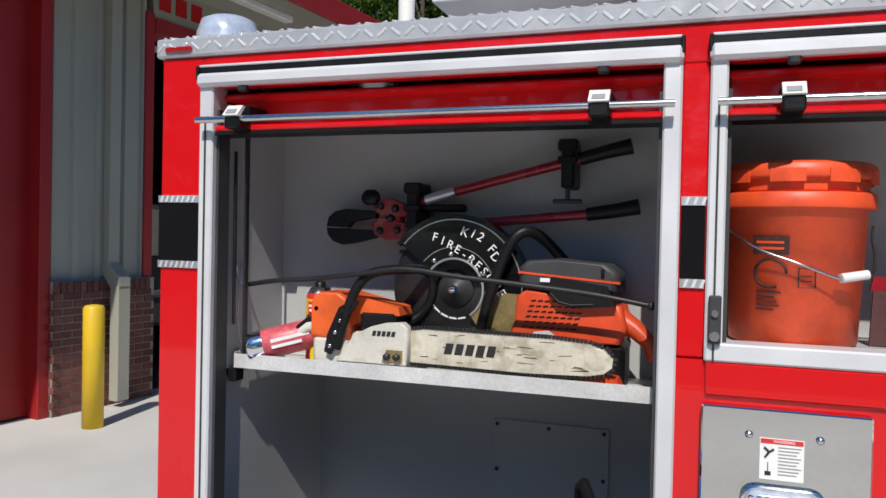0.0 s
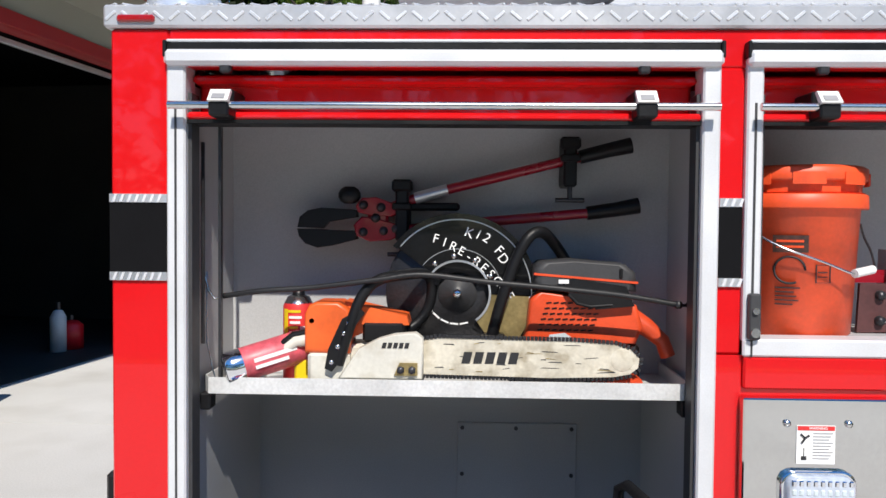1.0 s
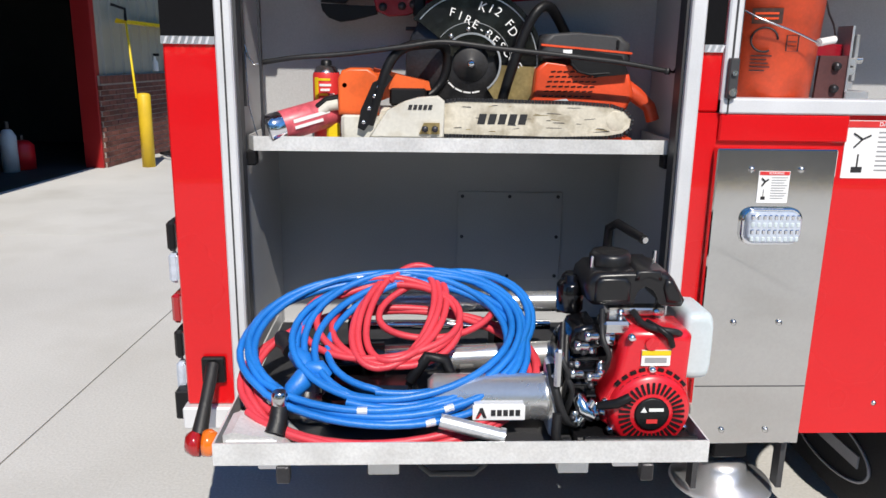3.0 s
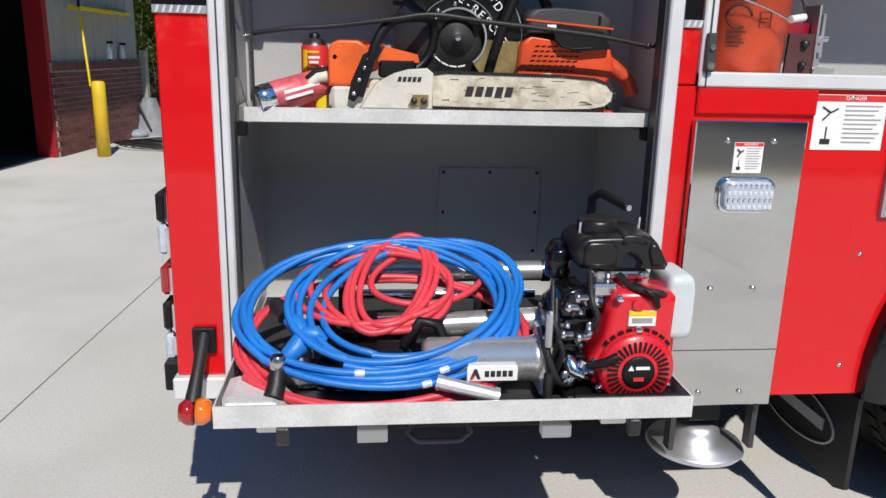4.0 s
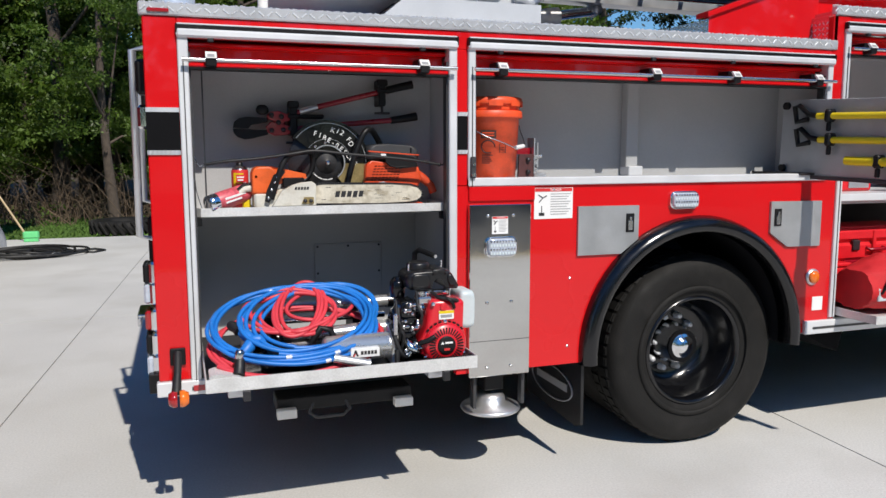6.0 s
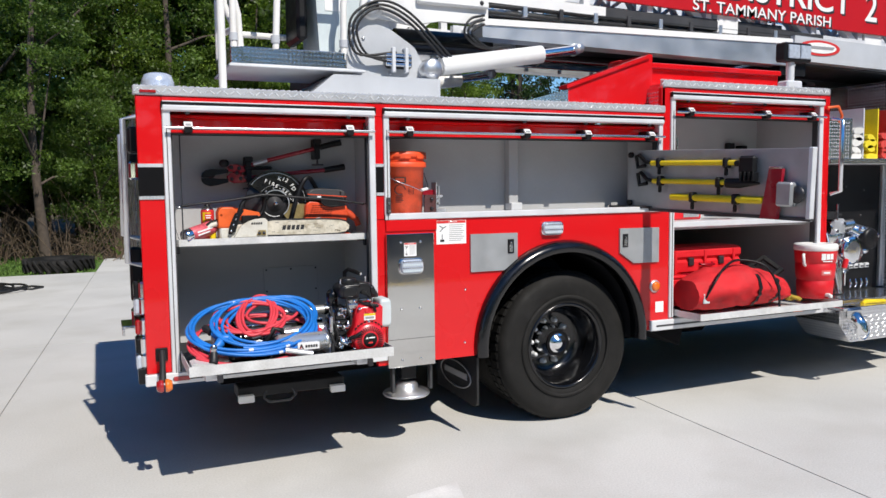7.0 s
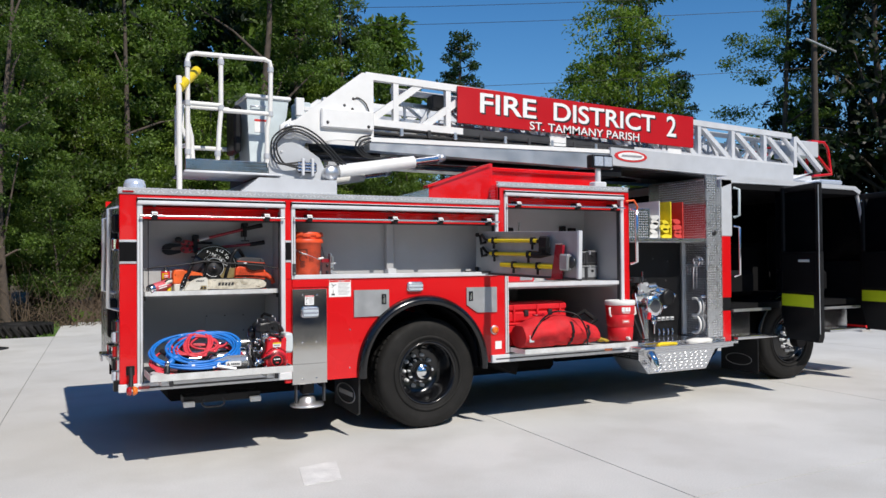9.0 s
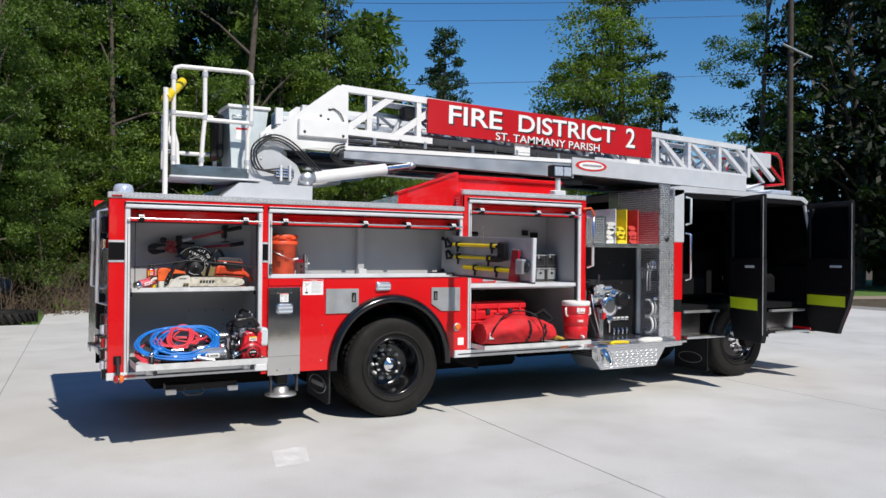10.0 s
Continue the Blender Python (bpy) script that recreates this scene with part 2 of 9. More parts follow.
class Shape:
    """Collects simple solids into one mesh."""

    def __init__(self):
        self.v, self.f, self.smooth = [], [], []

    def add(self, verts, faces, smooth=False):
        k = len(self.v)
        self.v += [tuple(p) for p in verts]
        self.f += [tuple(i + k for i in q) for q in faces]
        self.smooth += [smooth] * len(faces)
        return self

    def box(self, x0, x1, y0, y1, z0, z1, bev=0.0, m=None):
        c, h = Vector(((x0 + x1) / 2, (y0 + y1) / 2, (z0 + z1) / 2)), (abs(x1 - x0) / 2, abs(y1 - y0) / 2, abs(z1 - z0) / 2)
        b = min(bev, *[q * 0.6 for q in h])
        if b <= 0:
            vs = [Vector((sx * h[0], sy * h[1], sz * h[2])) for sx in (-1, 1) for sy in (-1, 1) for sz in (-1, 1)]
            fs = [(0, 1, 3, 2), (4, 6, 7, 5), (0, 4, 5, 1), (2, 3, 7, 6), (0, 2, 6, 4), (1, 5, 7, 3)]
        else:
            vs, idx = [], {}
            for sx in (-1, 1):
                for sy in (-1, 1):
                    for sz in (-1, 1):
                        for a in range(3):
                            p = [sx * (h[0] - b), sy * (h[1] - b), sz * (h[2] - b)]
                            p[a] = (sx, sy, sz)[a] * h[a]
                            idx[sx, sy, sz, a] = len(vs)
                            vs.append(Vector(p))
            fs = []
            for a in range(3):
                u, w = [q for q in range(3) if q != a]
                for s in (-1, 1):
                    q = []
                    for su, sw in ((-1, -1), (1, -1), (1, 1), (-1, 1)):
                        k = [0, 0, 0]
                        k[a], k[u], k[w] = s, su, sw
                        q.append(idx[(*k, a)])
                    flip = (s > 0) == (a == 1)
                    fs.append(tuple(reversed(q)) if flip else tuple(q))
                for su in (-1, 1):
                    for sw in (-1, 1):
                        k0, k1 = [0, 0, 0], [0, 0, 0]
                        k0[a], k1[a] = -1, 1
                        k0[u] = k1[u] = su
                        k0[w] = k1[w] = sw
                        fs.append((idx[(*k0, u)], idx[(*k1, u)], idx[(*k1, w)], idx[(*k0, w)]))
            for sx in (-1, 1):
                for sy in (-1, 1):
                    for sz in (-1, 1):
                        fs.append(tuple(idx[sx, sy, sz, a] for a in range(3)))
        vs = [c + p for p in vs]
        if m is not None:
            vs = [m @ p for p in vs]
        return self.add(vs, fs)

    def loft(self, rings, smooth=True, caps=True, closed=False):
        """Joins rings of as many points each."""
        n = len(rings[0])
        vs = [p for r in rings for p in r]
        fs = []
        for i in range(len(rings) - (0 if closed else 1)):
            j = (i + 1) % len(rings)
            for k in range(n):
                fs.append((i * n + k, i * n + (k + 1) % n, j * n + (k + 1) % n, j * n + k))
        self.add(vs, fs, smooth)
        if caps and not closed:
            self.add(rings[0], [tuple(reversed(range(n)))])
            self.add(rings[-1], [tuple(range(n))])
        return self

    def tube(self, pts, r, n=8, closed=False, caps=True):
        """A round tube along points; r may be one radius or one for each point."""
        pts = [Vector(p) for p in pts]
        rings, up = [], None
        for i, p in enumerate(pts):
            a = pts[i - 1] if (i or closed) else p
            c = pts[(i + 1) % len(pts)] if (i < len(pts) - 1 or closed) else p
            d = (c - a).normalized()
            if up is None:
                up = d.orthogonal().normalized()
            up = (up - d * up.dot(d)).normalized()
            side = d.cross(up)
            rr = r[i] if isinstance(r, (list, tuple)) else r
            rings.append([p + (up * math.cos(2 * math.pi * k / n) + side * math.sin(2 * math.pi * k / n)) * rr for k in range(n)])
        return self.loft(rings, True, caps, closed)

    def hose(self, pts, r, n=8, steps=6):
        """A tube on a smooth curve through the points."""
        p = [Vector(q) for q in pts]
        p = [p[0] * 2 - p[1], *p, p[-1] * 2 - p[-2]]
        out = []
        for i in range(1, len(p) - 2):
            for k in range(steps):
                t = k / steps
                out.append(0.5 * (2 * p[i] + (p[i + 1] - p[i - 1]) * t + (2 * p[i - 1] - 5 * p[i] + 4 * p[i + 1] - p[i + 2]) * t * t
                                  + (3 * p[i] - p[i - 1] - 3 * p[i + 1] + p[i + 2]) * t ** 3))
        return self.tube([*out, p[-2]], r, n)

    def pillow(self, poly, y0, y1, edge=0.03, n=5):
        """An outline in x and z with a rounded front and back, like moulded plastic."""
        cx, cz = sum(q[0] for q in poly) / len(poly), sum(q[1] for q in poly) / len(poly)
        ext = max(max(abs(q[0] - cx), abs(q[1] - cz)) for q in poly)
        rings = []
        for side in (0, 1):
            for k in range(n + 1):
                a = math.pi / 2 * k / n
                a2 = a if side == 0 else math.pi / 2 - a
                inset = edge * (1 - math.sin(a2))
                f_ = 1 - inset / ext
                y = y0 + edge - edge * math.cos(a2) if side == 0 else y1 - edge + edge * math.cos(a2)
                rings.append([(cx + (q[0] - cx) * f_, y, cz + (q[1] - cz) * f_) for q in poly])
        return self.loft(rings, True, True)

    def cyl(self, p, q, r, n=16):
        return self.tube([p, q], r, n)

    def lathe(self, profile, centre, axis="z", n=32, caps=True):
        """Turns (radius, height) pairs about an axis through centre."""
        c = Vector(centre)
        rings = []
        for r, h in profile:
            ring = []
            for k in range(n):
                a = 2 * math.pi * k / n
                u, w = r * math.cos(a), r * math.sin(a)
                ring.append(c + Vector({"z": (u, w, h), "y": (w, h, u), "x": (h, u, w)}[axis]))
            rings.append(ring)
        self.loft(rings, True, caps)
        return self

    def plate(self, poly, axis, a, b, bev=0.0):
        """A flat outline pulled from a to b along an axis; poly in the other two coordinates, in order."""
        def at(p, h):
            u, w = p
            return Vector({"x": (h, u, w), "y": (u, h, w), "z": (u, w, h)}[axis])
        n = len(poly)
        self.add([at(p, a) for p in poly] + [at(p, b) for p in poly],
                 [tuple(range(n)), tuple(reversed(range(n, 2 * n)))] + [(k, n + k, n + (k + 1) % n, (k + 1) % n) for k in range(n)])
        return self

    def ball(self, c, r, n=12, squash=(1, 1, 1)):
        c = Vector(c)
        rings = []
        for i in range(1, n // 2 + 1):
            a = math.pi * i / (n // 2 + 1)
            rings.append([c + Vector((r * squash[0] * math.sin(a) * math.cos(2 * math.pi * k / n),
                                      r * squash[1] * math.sin(a) * math.sin(2 * math.pi * k / n),
                                      r * squash[2] * math.cos(a))) for k in range(n)])
        return self.loft(rings)

    def moved(self, m):
        self.v = [tuple(m @ Vector(p)) for p in self.v]
        return self

    def mesh(self, name, material):
        me = bpy.data.meshes.new(name)
        me.from_pydata(set_forward(name, self.v), [], self.f)
        bm = bmesh.new()
        bm.from_mesh(me)
        bmesh.ops.recalc_face_normals(bm, faces=bm.faces)
        bm.to_mesh(me)
        bm.free()
        me.polygons.foreach_set("use_smooth", self.smooth)
        me.materials.append(material)
        return me


def thing(name, loc, label, category, group="", kind=""):
    ob = new(name)
    ob.location = loc
    return tagged(ob, label, category, group, kind)


def part(name, shape, material, parent=None, label=""):
    """One mesh under a thing or a part; the shape is in world places."""
    ob = new(name, shape.mesh(name, material))
    if parent is not None:
        root = parent
        shift = Vector()
        while root is not None:
            shift += root.location
            root = root.parent
        ob.parent = parent
        ob.matrix_parent_inverse = Matrix.Translation(-shift) if parent.parent is None else Matrix()
    return tagged(ob, label)


def single(name, shape, material, label, category, group="", kind=""):
    return tagged(part(name, shape, material), label, category, group, kind)


def words(text, size, material, m, depth=0.0015, bold=0.0):
    """Built-in letters as a mesh; m maps the letters' plane (x right, y up) into the world."""
    cu = bpy.data.curves.new("letters", "FONT")
    cu.body, cu.size, cu.extrude, cu.offset = text, size, depth, bold
    cu.align_x, cu.align_y = "CENTER", "CENTER"
    ob = bpy.data.objects.new("letters", cu)
    me = bpy.data.meshes.new_from_object(ob)
    bpy.data.objects.remove(ob)
    me.transform(m)
    me.materials.clear()
    me.materials.append(material)
    return me


def lettering(text, size, material, m, parent, depth=0.0015, name="lettering", bold=0.0):
    ob = new(name, words(text, size, material, m, depth, bold))
    shift, root = Vector(), parent
    while root is not None:
        shift += root.location
        root = root.parent
    ob.parent = parent
    ob.matrix_parent_inverse = Matrix.Translation(-shift) if parent.parent is None else Matrix()
    return ob


# letters on the truck's side: x to the right, up is z, facing -y
def on_side(x, y, z, turn=0.0):
    return Matrix.Translation((x, y, z)) @ Euler((radians(90), 0, 0)).to_matrix().to_4x4() @ Matrix.Rotation(radians(turn), 4, "Z")


# ---- ground ----
single("ground", Shape().add([(-400, -400, -0.03), (400, -400, -0.03), (400, 400, -0.03), (-400, 400, -0.03)], [(0, 1, 2, 3)]),
       SOIL, "brown forest floor with litter reaching the horizon", "ground", kind="structure")
single("grass_verge", Shape().add([(-30, 12.1, -0.012), (-0.30, 12.1, -0.012), (-0.12, 15.3, -0.012), (-2.0, 15.6, -0.012), (-30, 16.5, -0.012)], [(0, 1, 2, 3, 4)])
       .add([(20, 15.5, -0.012), (120, -8, -0.012), (120, 20, -0.012), (24, 30, -0.012)], [(0, 1, 2, 3)]),
       GRASS, "strip of bright mown grass beside the concrete", "grass", kind="structure")
single("road", Shape().add([(18, 14.5, -0.006), (120, -16, -0.006), (120, -8, -0.006), (20, 15.5, -0.006)], [(0, 1, 2, 3)]),
       ASPHALT, "tan gravel road behind the parking apron", "road", kind="structure")
apron = thing("pavement", (0, 0, 0), "pale grey concrete apron with sawn joints and faint stains", "pavement", kind="structure")


def slab(x0, x1, y0, y1):
    """One poured bay, its edges lying along the slightly turned joints."""
    def px(x, y):
        return x + 0.06 * y
    g = 0.0045
    top = [(px(x0, y0) + g, y0 + g), (px(x1, y0) - g, y0 + g), (px(x1, y1) - g, y1 - g), (px(x0, y1) + g, y1 - g)]
    return Shape().plate(top, "z", -0.02, 0.0)


for i, (xa, xb) in enumerate(((-30, -13), (-13, -5.0), (-5.0, -1.02), (-1.02, 3.40), (3.40, 7.6), (7.6, 11.9), (11.9, 22))):
    for ya, yb in ((-7.3, -2.6), (-2.6, 4.6), (4.6, 12.2)):
        part("concrete_slab", slab(xa, xb, ya, yb), CONCRETE, apron)
    if xa > -2:
        part("concrete_slab", slab(xa, xb, 12.2, 15.3 if xa < 0 else 17.5), CONCRETE, apron)
part("concrete_slab", slab(-0.65, 3.40, 15.3, 16.2), CONCRETE, apron)
part("joint_filler", Shape().add([(-33, -7.3, -0.006), (24, -7.3, -0.006), (24, 12.1, -0.006), (-33, 12.1, -0.006)], [(0, 1, 2, 3)]), JOINT, apron)
single("road", Shape().add([(-60, -30, -0.004), (60, -30, -0.004), (60, -7.3, -0.004), (-60, -7.3, -0.004)], [(0, 1, 2, 3)]), mat("dark_asphalt", (0.05, 0.05, 0.052), 0.9, vary=0.25, bump=0.5), "dark asphalt drive in front of the apron", "road", kind="structure")
single("kerb_line", Shape().box(-40, 40, -7.55, -7.4, -0.004, 0.003), YELLOW, "yellow painted line along the apron's edge", "road marking", kind="structure")
# Sun thrown back by the steel panel, drawn as a pale patch.
single("paint_patch", Shape().plate([(1.19, -0.645), (1.51, -0.576), (1.37, -1.09), (1.09, -1.107)], "z", 0.0005, 0.0025), mat("reflected_sun_patch", (0.70, 0.69, 0.67), 0.8, vary=0.15, scale=7, dirt=0.35, dirt_color=(0.45, 0.43, 0.4), dirt_scale=5),
       "pale patch of sun thrown back by the steel panel, painted on the concrete", "patch", kind="structure")

# ---- fire station, its wall turned a little from the truck ----
ST = Matrix.Translation((-4.10, 3.53, 0)) @ Matrix.Rotation(radians(-6.6), 4, "Z")   # along the wall is +y, outwards is +x


def st(shape):
    return shape.moved(ST)


station = thing("fire_station", (-4.3, 3.3, 0), "metal-clad fire station with brick piers and red bay doors", "building")
# piers of siding over brick: y0, y1
PIERS = ((0.04, 1.05), (5.08, 7.85))
for y0, y1 in PIERS:
    s = Shape()
    y = y0
    while y < y1 - 0.01:
        e = min(y + 0.28, y1)
        s.plate([(-0.12, y), (0.0, y), (0.0, y + (e - y) * 0.62), (0.028, y + (e - y) * 0.70), (0.028, y + (e - y) * 0.92), (0.0, e), (-0.12, e)], "z", 1.16, 4.4)
        y = e
    part("siding", st(s), SIDING, station, "tan ribbed metal siding")
for y0, y1 in ((-6.0, -0.04), (1.13, 4.97)):
    part("door_lintel", st(Shape().box(-0.16, 0.02, y0, y1, 3.75, 4.4)), SIDING, station)
for y in (-0.04, 1.09, 5.03):
    part("door_jamb", st(Shape().box(-0.2, 0.05, y - 0.07, y + 0.04, 0, 3.8, 0.006)), RED_DOOR, station, "red steel door jamb")
bd = part("bay_door", st(Shape().box(-0.16, -0.1, -6.0, -0.07, 0.02, 3.75)), RED_DOOR, station, "closed red bay door")
part("door_seam", st(Shape().box(-0.1, -0.094, -0.42, -0.405, 0.05, 3.7)), ALU, bd)
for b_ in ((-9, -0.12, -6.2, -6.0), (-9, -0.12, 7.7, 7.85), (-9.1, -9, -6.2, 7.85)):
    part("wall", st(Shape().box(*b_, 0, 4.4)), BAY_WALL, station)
part("floor", st(Shape().box(-9, -0.14, -6, 7.7, -0.01, 0.004)), BAY_FLOOR, station, "bay floor with the bay's shade put into its dark colour")
roof = part("roof", st(Shape().plate([(-9.4, 4.9), (0.95, 4.15), (0.95, 4.3), (-9.4, 5.05)], "y", -6.4, 8.2)), SIDING, station, "low metal roof with an overhang")
part("fascia", st(Shape().box(0.95, 1.0, -6.4, 8.2, 4.08, 4.34, 0.01)), RED_DOOR, roof, "red eave trim")
part("soffit", st(Shape().box(-0.1, 0.95, -6.4, 8.2, 4.10, 4.14)), SIDING, roof)
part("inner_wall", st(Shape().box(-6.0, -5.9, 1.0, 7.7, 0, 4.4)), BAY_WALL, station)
# ceiling sheet added in near-black, standing for shade under the roof
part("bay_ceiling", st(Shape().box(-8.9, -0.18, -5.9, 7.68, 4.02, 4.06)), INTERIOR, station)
part("header_trim", st(Shape().box(-0.2, 0.06, 1.13, 4.97, 3.60, 3.76, 0.006)), RED_DOOR, station, "red steel door header")
part("door_track", st(Shape().box(-0.26, -0.21, 1.15, 4.95, 3.50, 3.56, 0.004)), ALU, station)
for z in (1.5, 2.4, 3.3):
    part("wall_girt", st(Shape().box(-5.9, -5.78, 1.1, 7.68, z, z + 0.12)), GREY_DARK, station)
part("bay_lamp", st(Shape().box(-3.2, -2.0, 2.7, 2.95, 3.94, 4.0, 0.01)), GREY_PALE, station)
part("eave_light", st(Shape().box(0.5, 0.62, 1.6, 2.6, 4.03, 4.1, 0.01)), WHITE, station)
# station number above the bay: plain bars
part("number_mark", st(Shape().box(0.022, 0.03, 1.2, 1.35, 3.86, 4.04).box(0.022, 0.03, 1.42, 1.57, 3.86, 4.04).box(0.022, 0.03, 1.64, 1.79, 3.86, 4.04)), RED_SIGN, station)
spout = thing("downspout", ST @ Vector((0.1, 0.6, 0)), "tan square metal downspout running down the pier", "downspout")
part("pipe", st(Shape().box(0.03, 0.12, 0.55, 0.67, 1.3, 4.1, 0.006)), SIDING, spout)
part("elbow", st(Shape().plate([(0.03, 1.34), (0.12, 1.34), (0.26, 1.2), (0.26, 1.1), (0.15, 1.1), (0.03, 1.24)], "y", 0.547, 0.673)), SIDING, spout)
part("outlet", st(Shape().box(0.15, 0.26, 0.54, 0.68, 0.06, 1.13, 0.006)), SIDING, spout)


def bollard(x, y, h):
    b = thing("bollard", (x, y, 0), "yellow painted steel bollard beside the brick pier", "bollard", "bollards at the bay")
    part("post", Shape().lathe([(0.001, 0), (0.085, 0), (0.085, h - 0.03), (0.07, h - 0.008), (0.03, h), (0.001, h)], (x, y, 0), n=24), YELLOW, b)
    return b


bollard(-3.47, 3.42, 1.02)
bollard(-3.53, 4.62, 1.02)
bollard(-2.95, 8.64, 0.98)
pip = thing("gas_pipe", (-3.26, 9.0, 0), "thin yellow pipe rising along the station pier", "pipe")
part("riser", Shape().tube([(-3.10, 8.80, 0.9), (-3.16, 8.80, 1.9), (-3.28, 8.80, 1.92)], 0.016), YELLOW_TOOL, pip)
part("elbow", Shape().tube([(-3.16, 8.80, 1.9), (-3.16, 8.80, 2.05), (-3.30, 8.70, 2.1)], 0.02), BLACK, pip)
part("band", Shape().box(-3.30, -3.14, 8.8, 11.0, 1.87, 1.91), YELLOW_TOOL, pip)

# ---- fire truck ----
ON_TRUCK[0] = True
TX, TW = 4.6, 2.5
truck = thing("fire_truck", (TX, TW / 2, 0), "red ladder fire truck with open roll-up compartments and open cab doors", "fire truck")

# side skin
HUB = (2.58, 0.575)


def arch(r, a0=8, a1=172, n=28):
    return [(HUB[0] + r * math.cos(radians(a0 + (a1 - a0) * k / n)), HUB[1] + r * math.sin(radians(a0 + (a1 - a0) * k / n))) for k in range(n + 1)]


def skin(name, x0, x1, z0, z1, y0=0.0, y1=0.04, label="", material=None):
    return part(name, Shape().box(x0, x1, y0, y1, z0, z1, 0.004), material or RED, truck, label)


rear_panel = skin("rear_corner_panel", 0.0, 0.124, 0.633, 2.079, label="glossy red painted corner panel")
skin("side_panel", 1.278, 1.331, 1.406, 2.0)
skin("header_panel", 0.124, 3.395, 2.0, 2.079, 0.0, 0.04)
skin("header_panel", 3.509, 4.96, 2.17, 2.255, 0.004, 0.04)
skin("side_panel", 3.395, 3.509, 1.406, 2.255)
skin("side_panel", 4.96, 5.05, 0.646, 2.255)
pts = [(1.278, 0.54), (1.278, 1.404), (3.509, 1.404), (3.509, 0.58), (3.26, 0.58)] + [p for p in arch(0.62, 3, 180)] + [(1.955, 0.54)]
part("wheel_panel", Shape().plate(pts, "y", 0.0, 0.04), RED, truck, "glossy red panel around the wheel arch")
part("fold_strip", Shape().box(1.335, 1.66, -0.012, 0.0, 1.335, 1.402, 0.004), RED, truck)
# fender ring
ring = Shape()
rings = []
for k in range(33):
    a = radians(-4 + 188 * k / 32)
    c, s_ = math.cos(a), math.sin(a)
    prof = ((0.582, 0.05), (0.580, -0.035), (0.592, -0.06), (0.625, -0.062), (0.652, -0.035), (0.664, 0.0), (0.62, 0.05))
    rings.append([(HUB[0] + r * c, y, HUB[1] + r * s_) for r, y in prof])
part("wheel_fender", ring.loft(rings), BLACK_GLOSS, truck, "black rubber wheel fender")
part("wheel_well", Shape().loft([[(HUB[0] + r * math.cos(radians(190 * k / 24 - 5)), y, HUB[1] + r * math.sin(radians(190 * k / 24 - 5))) for r, y in ((0.60, 0.03), (0.62, 0.03), (0.62, 0.75), (0.60, 0.75))] for k in range(25)]), BLACK_MATT, truck)
# rear face, far side, floor, roof decks
part("rear_wall", Shape().box(0.03, 0.07, 0.04, 1.05, 0.633, 2.066), TREAD_POST, truck, "tread plate tail face")
part("rear_wall", Shape().box(0.16, 0.20, 1.05, 1.25, 0.633, 2.066), BLACK_MATT, truck)
part("rear_wall", Shape().box(0.03, 0.07, 1.25, TW, 0.633, 2.066), TREAD_POST, truck)
part("far_wall", Shape().box(0.07, 6.4, TW - 0.04, TW, 0.63, 2.2), RED, truck)
part("top_deck", Shape().box(0.03, 3.42, 0.02, TW, 2.07, 2.10), TREAD, truck, "aluminium tread plate deck")
part("top_deck", Shape().box(3.42, 5.06, 0.02, 0.62, 2.257, 2.285), TREAD, truck)
# floor plates added to stop sun streaks on the ground below
part("body_floor", Shape().box(3.44, 6.50, 0.03, TW - 0.03, 0.585, 0.618), BLACK_MATT, truck)
part("body_floor", Shape().box(0.40, 1.70, 0.30, TW - 0.03, 0.56, 0.60), BLACK_MATT, truck)
part("chassis", Shape().box(0.3, 9.0, 0.75, 0.85, 0.62, 0.9).box(0.3, 9.0, 1.65, 1.75, 0.62, 0.9).box(0.40, 3.40, 0.78, 2.45, 0.9, 0.95), BLACK_MATT, truck)

# assumed tank, exhaust and shaft shapes, unseen, added to block light under the body
part("fuel_tank", Shape().box(3.55, 4.75, 0.90, 1.60, 0.30, 0.60, 0.05), BLACK_MATT, truck, "added matt black box keeping light from under the body")
part("silencer", Shape().cyl((5.0, 1.25, 0.46), (6.3, 1.25, 0.46), 0.13, 18), BLACK_MATT, truck)
part("drive_shaft", Shape().cyl((2.9, 1.25, 0.52), (5.0, 1.25, 0.56), 0.05, 12), BLACK_MATT, truck)
part("jack_housing", Shape().box(0.45, 1.75, 0.75, 1.80, 0.34, 0.56, 0.03), BLACK_MATT, truck)
part("far_skirt", Shape().box(3.30, 6.40, TW - 0.10, TW - 0.06, 0.36, 0.63), BLACK_MATT, truck)
part("far_skirt", Shape().box(0.10, 1.90, TW - 0.10, TW - 0.06, 0.40, 0.63), BLACK_MATT, truck)

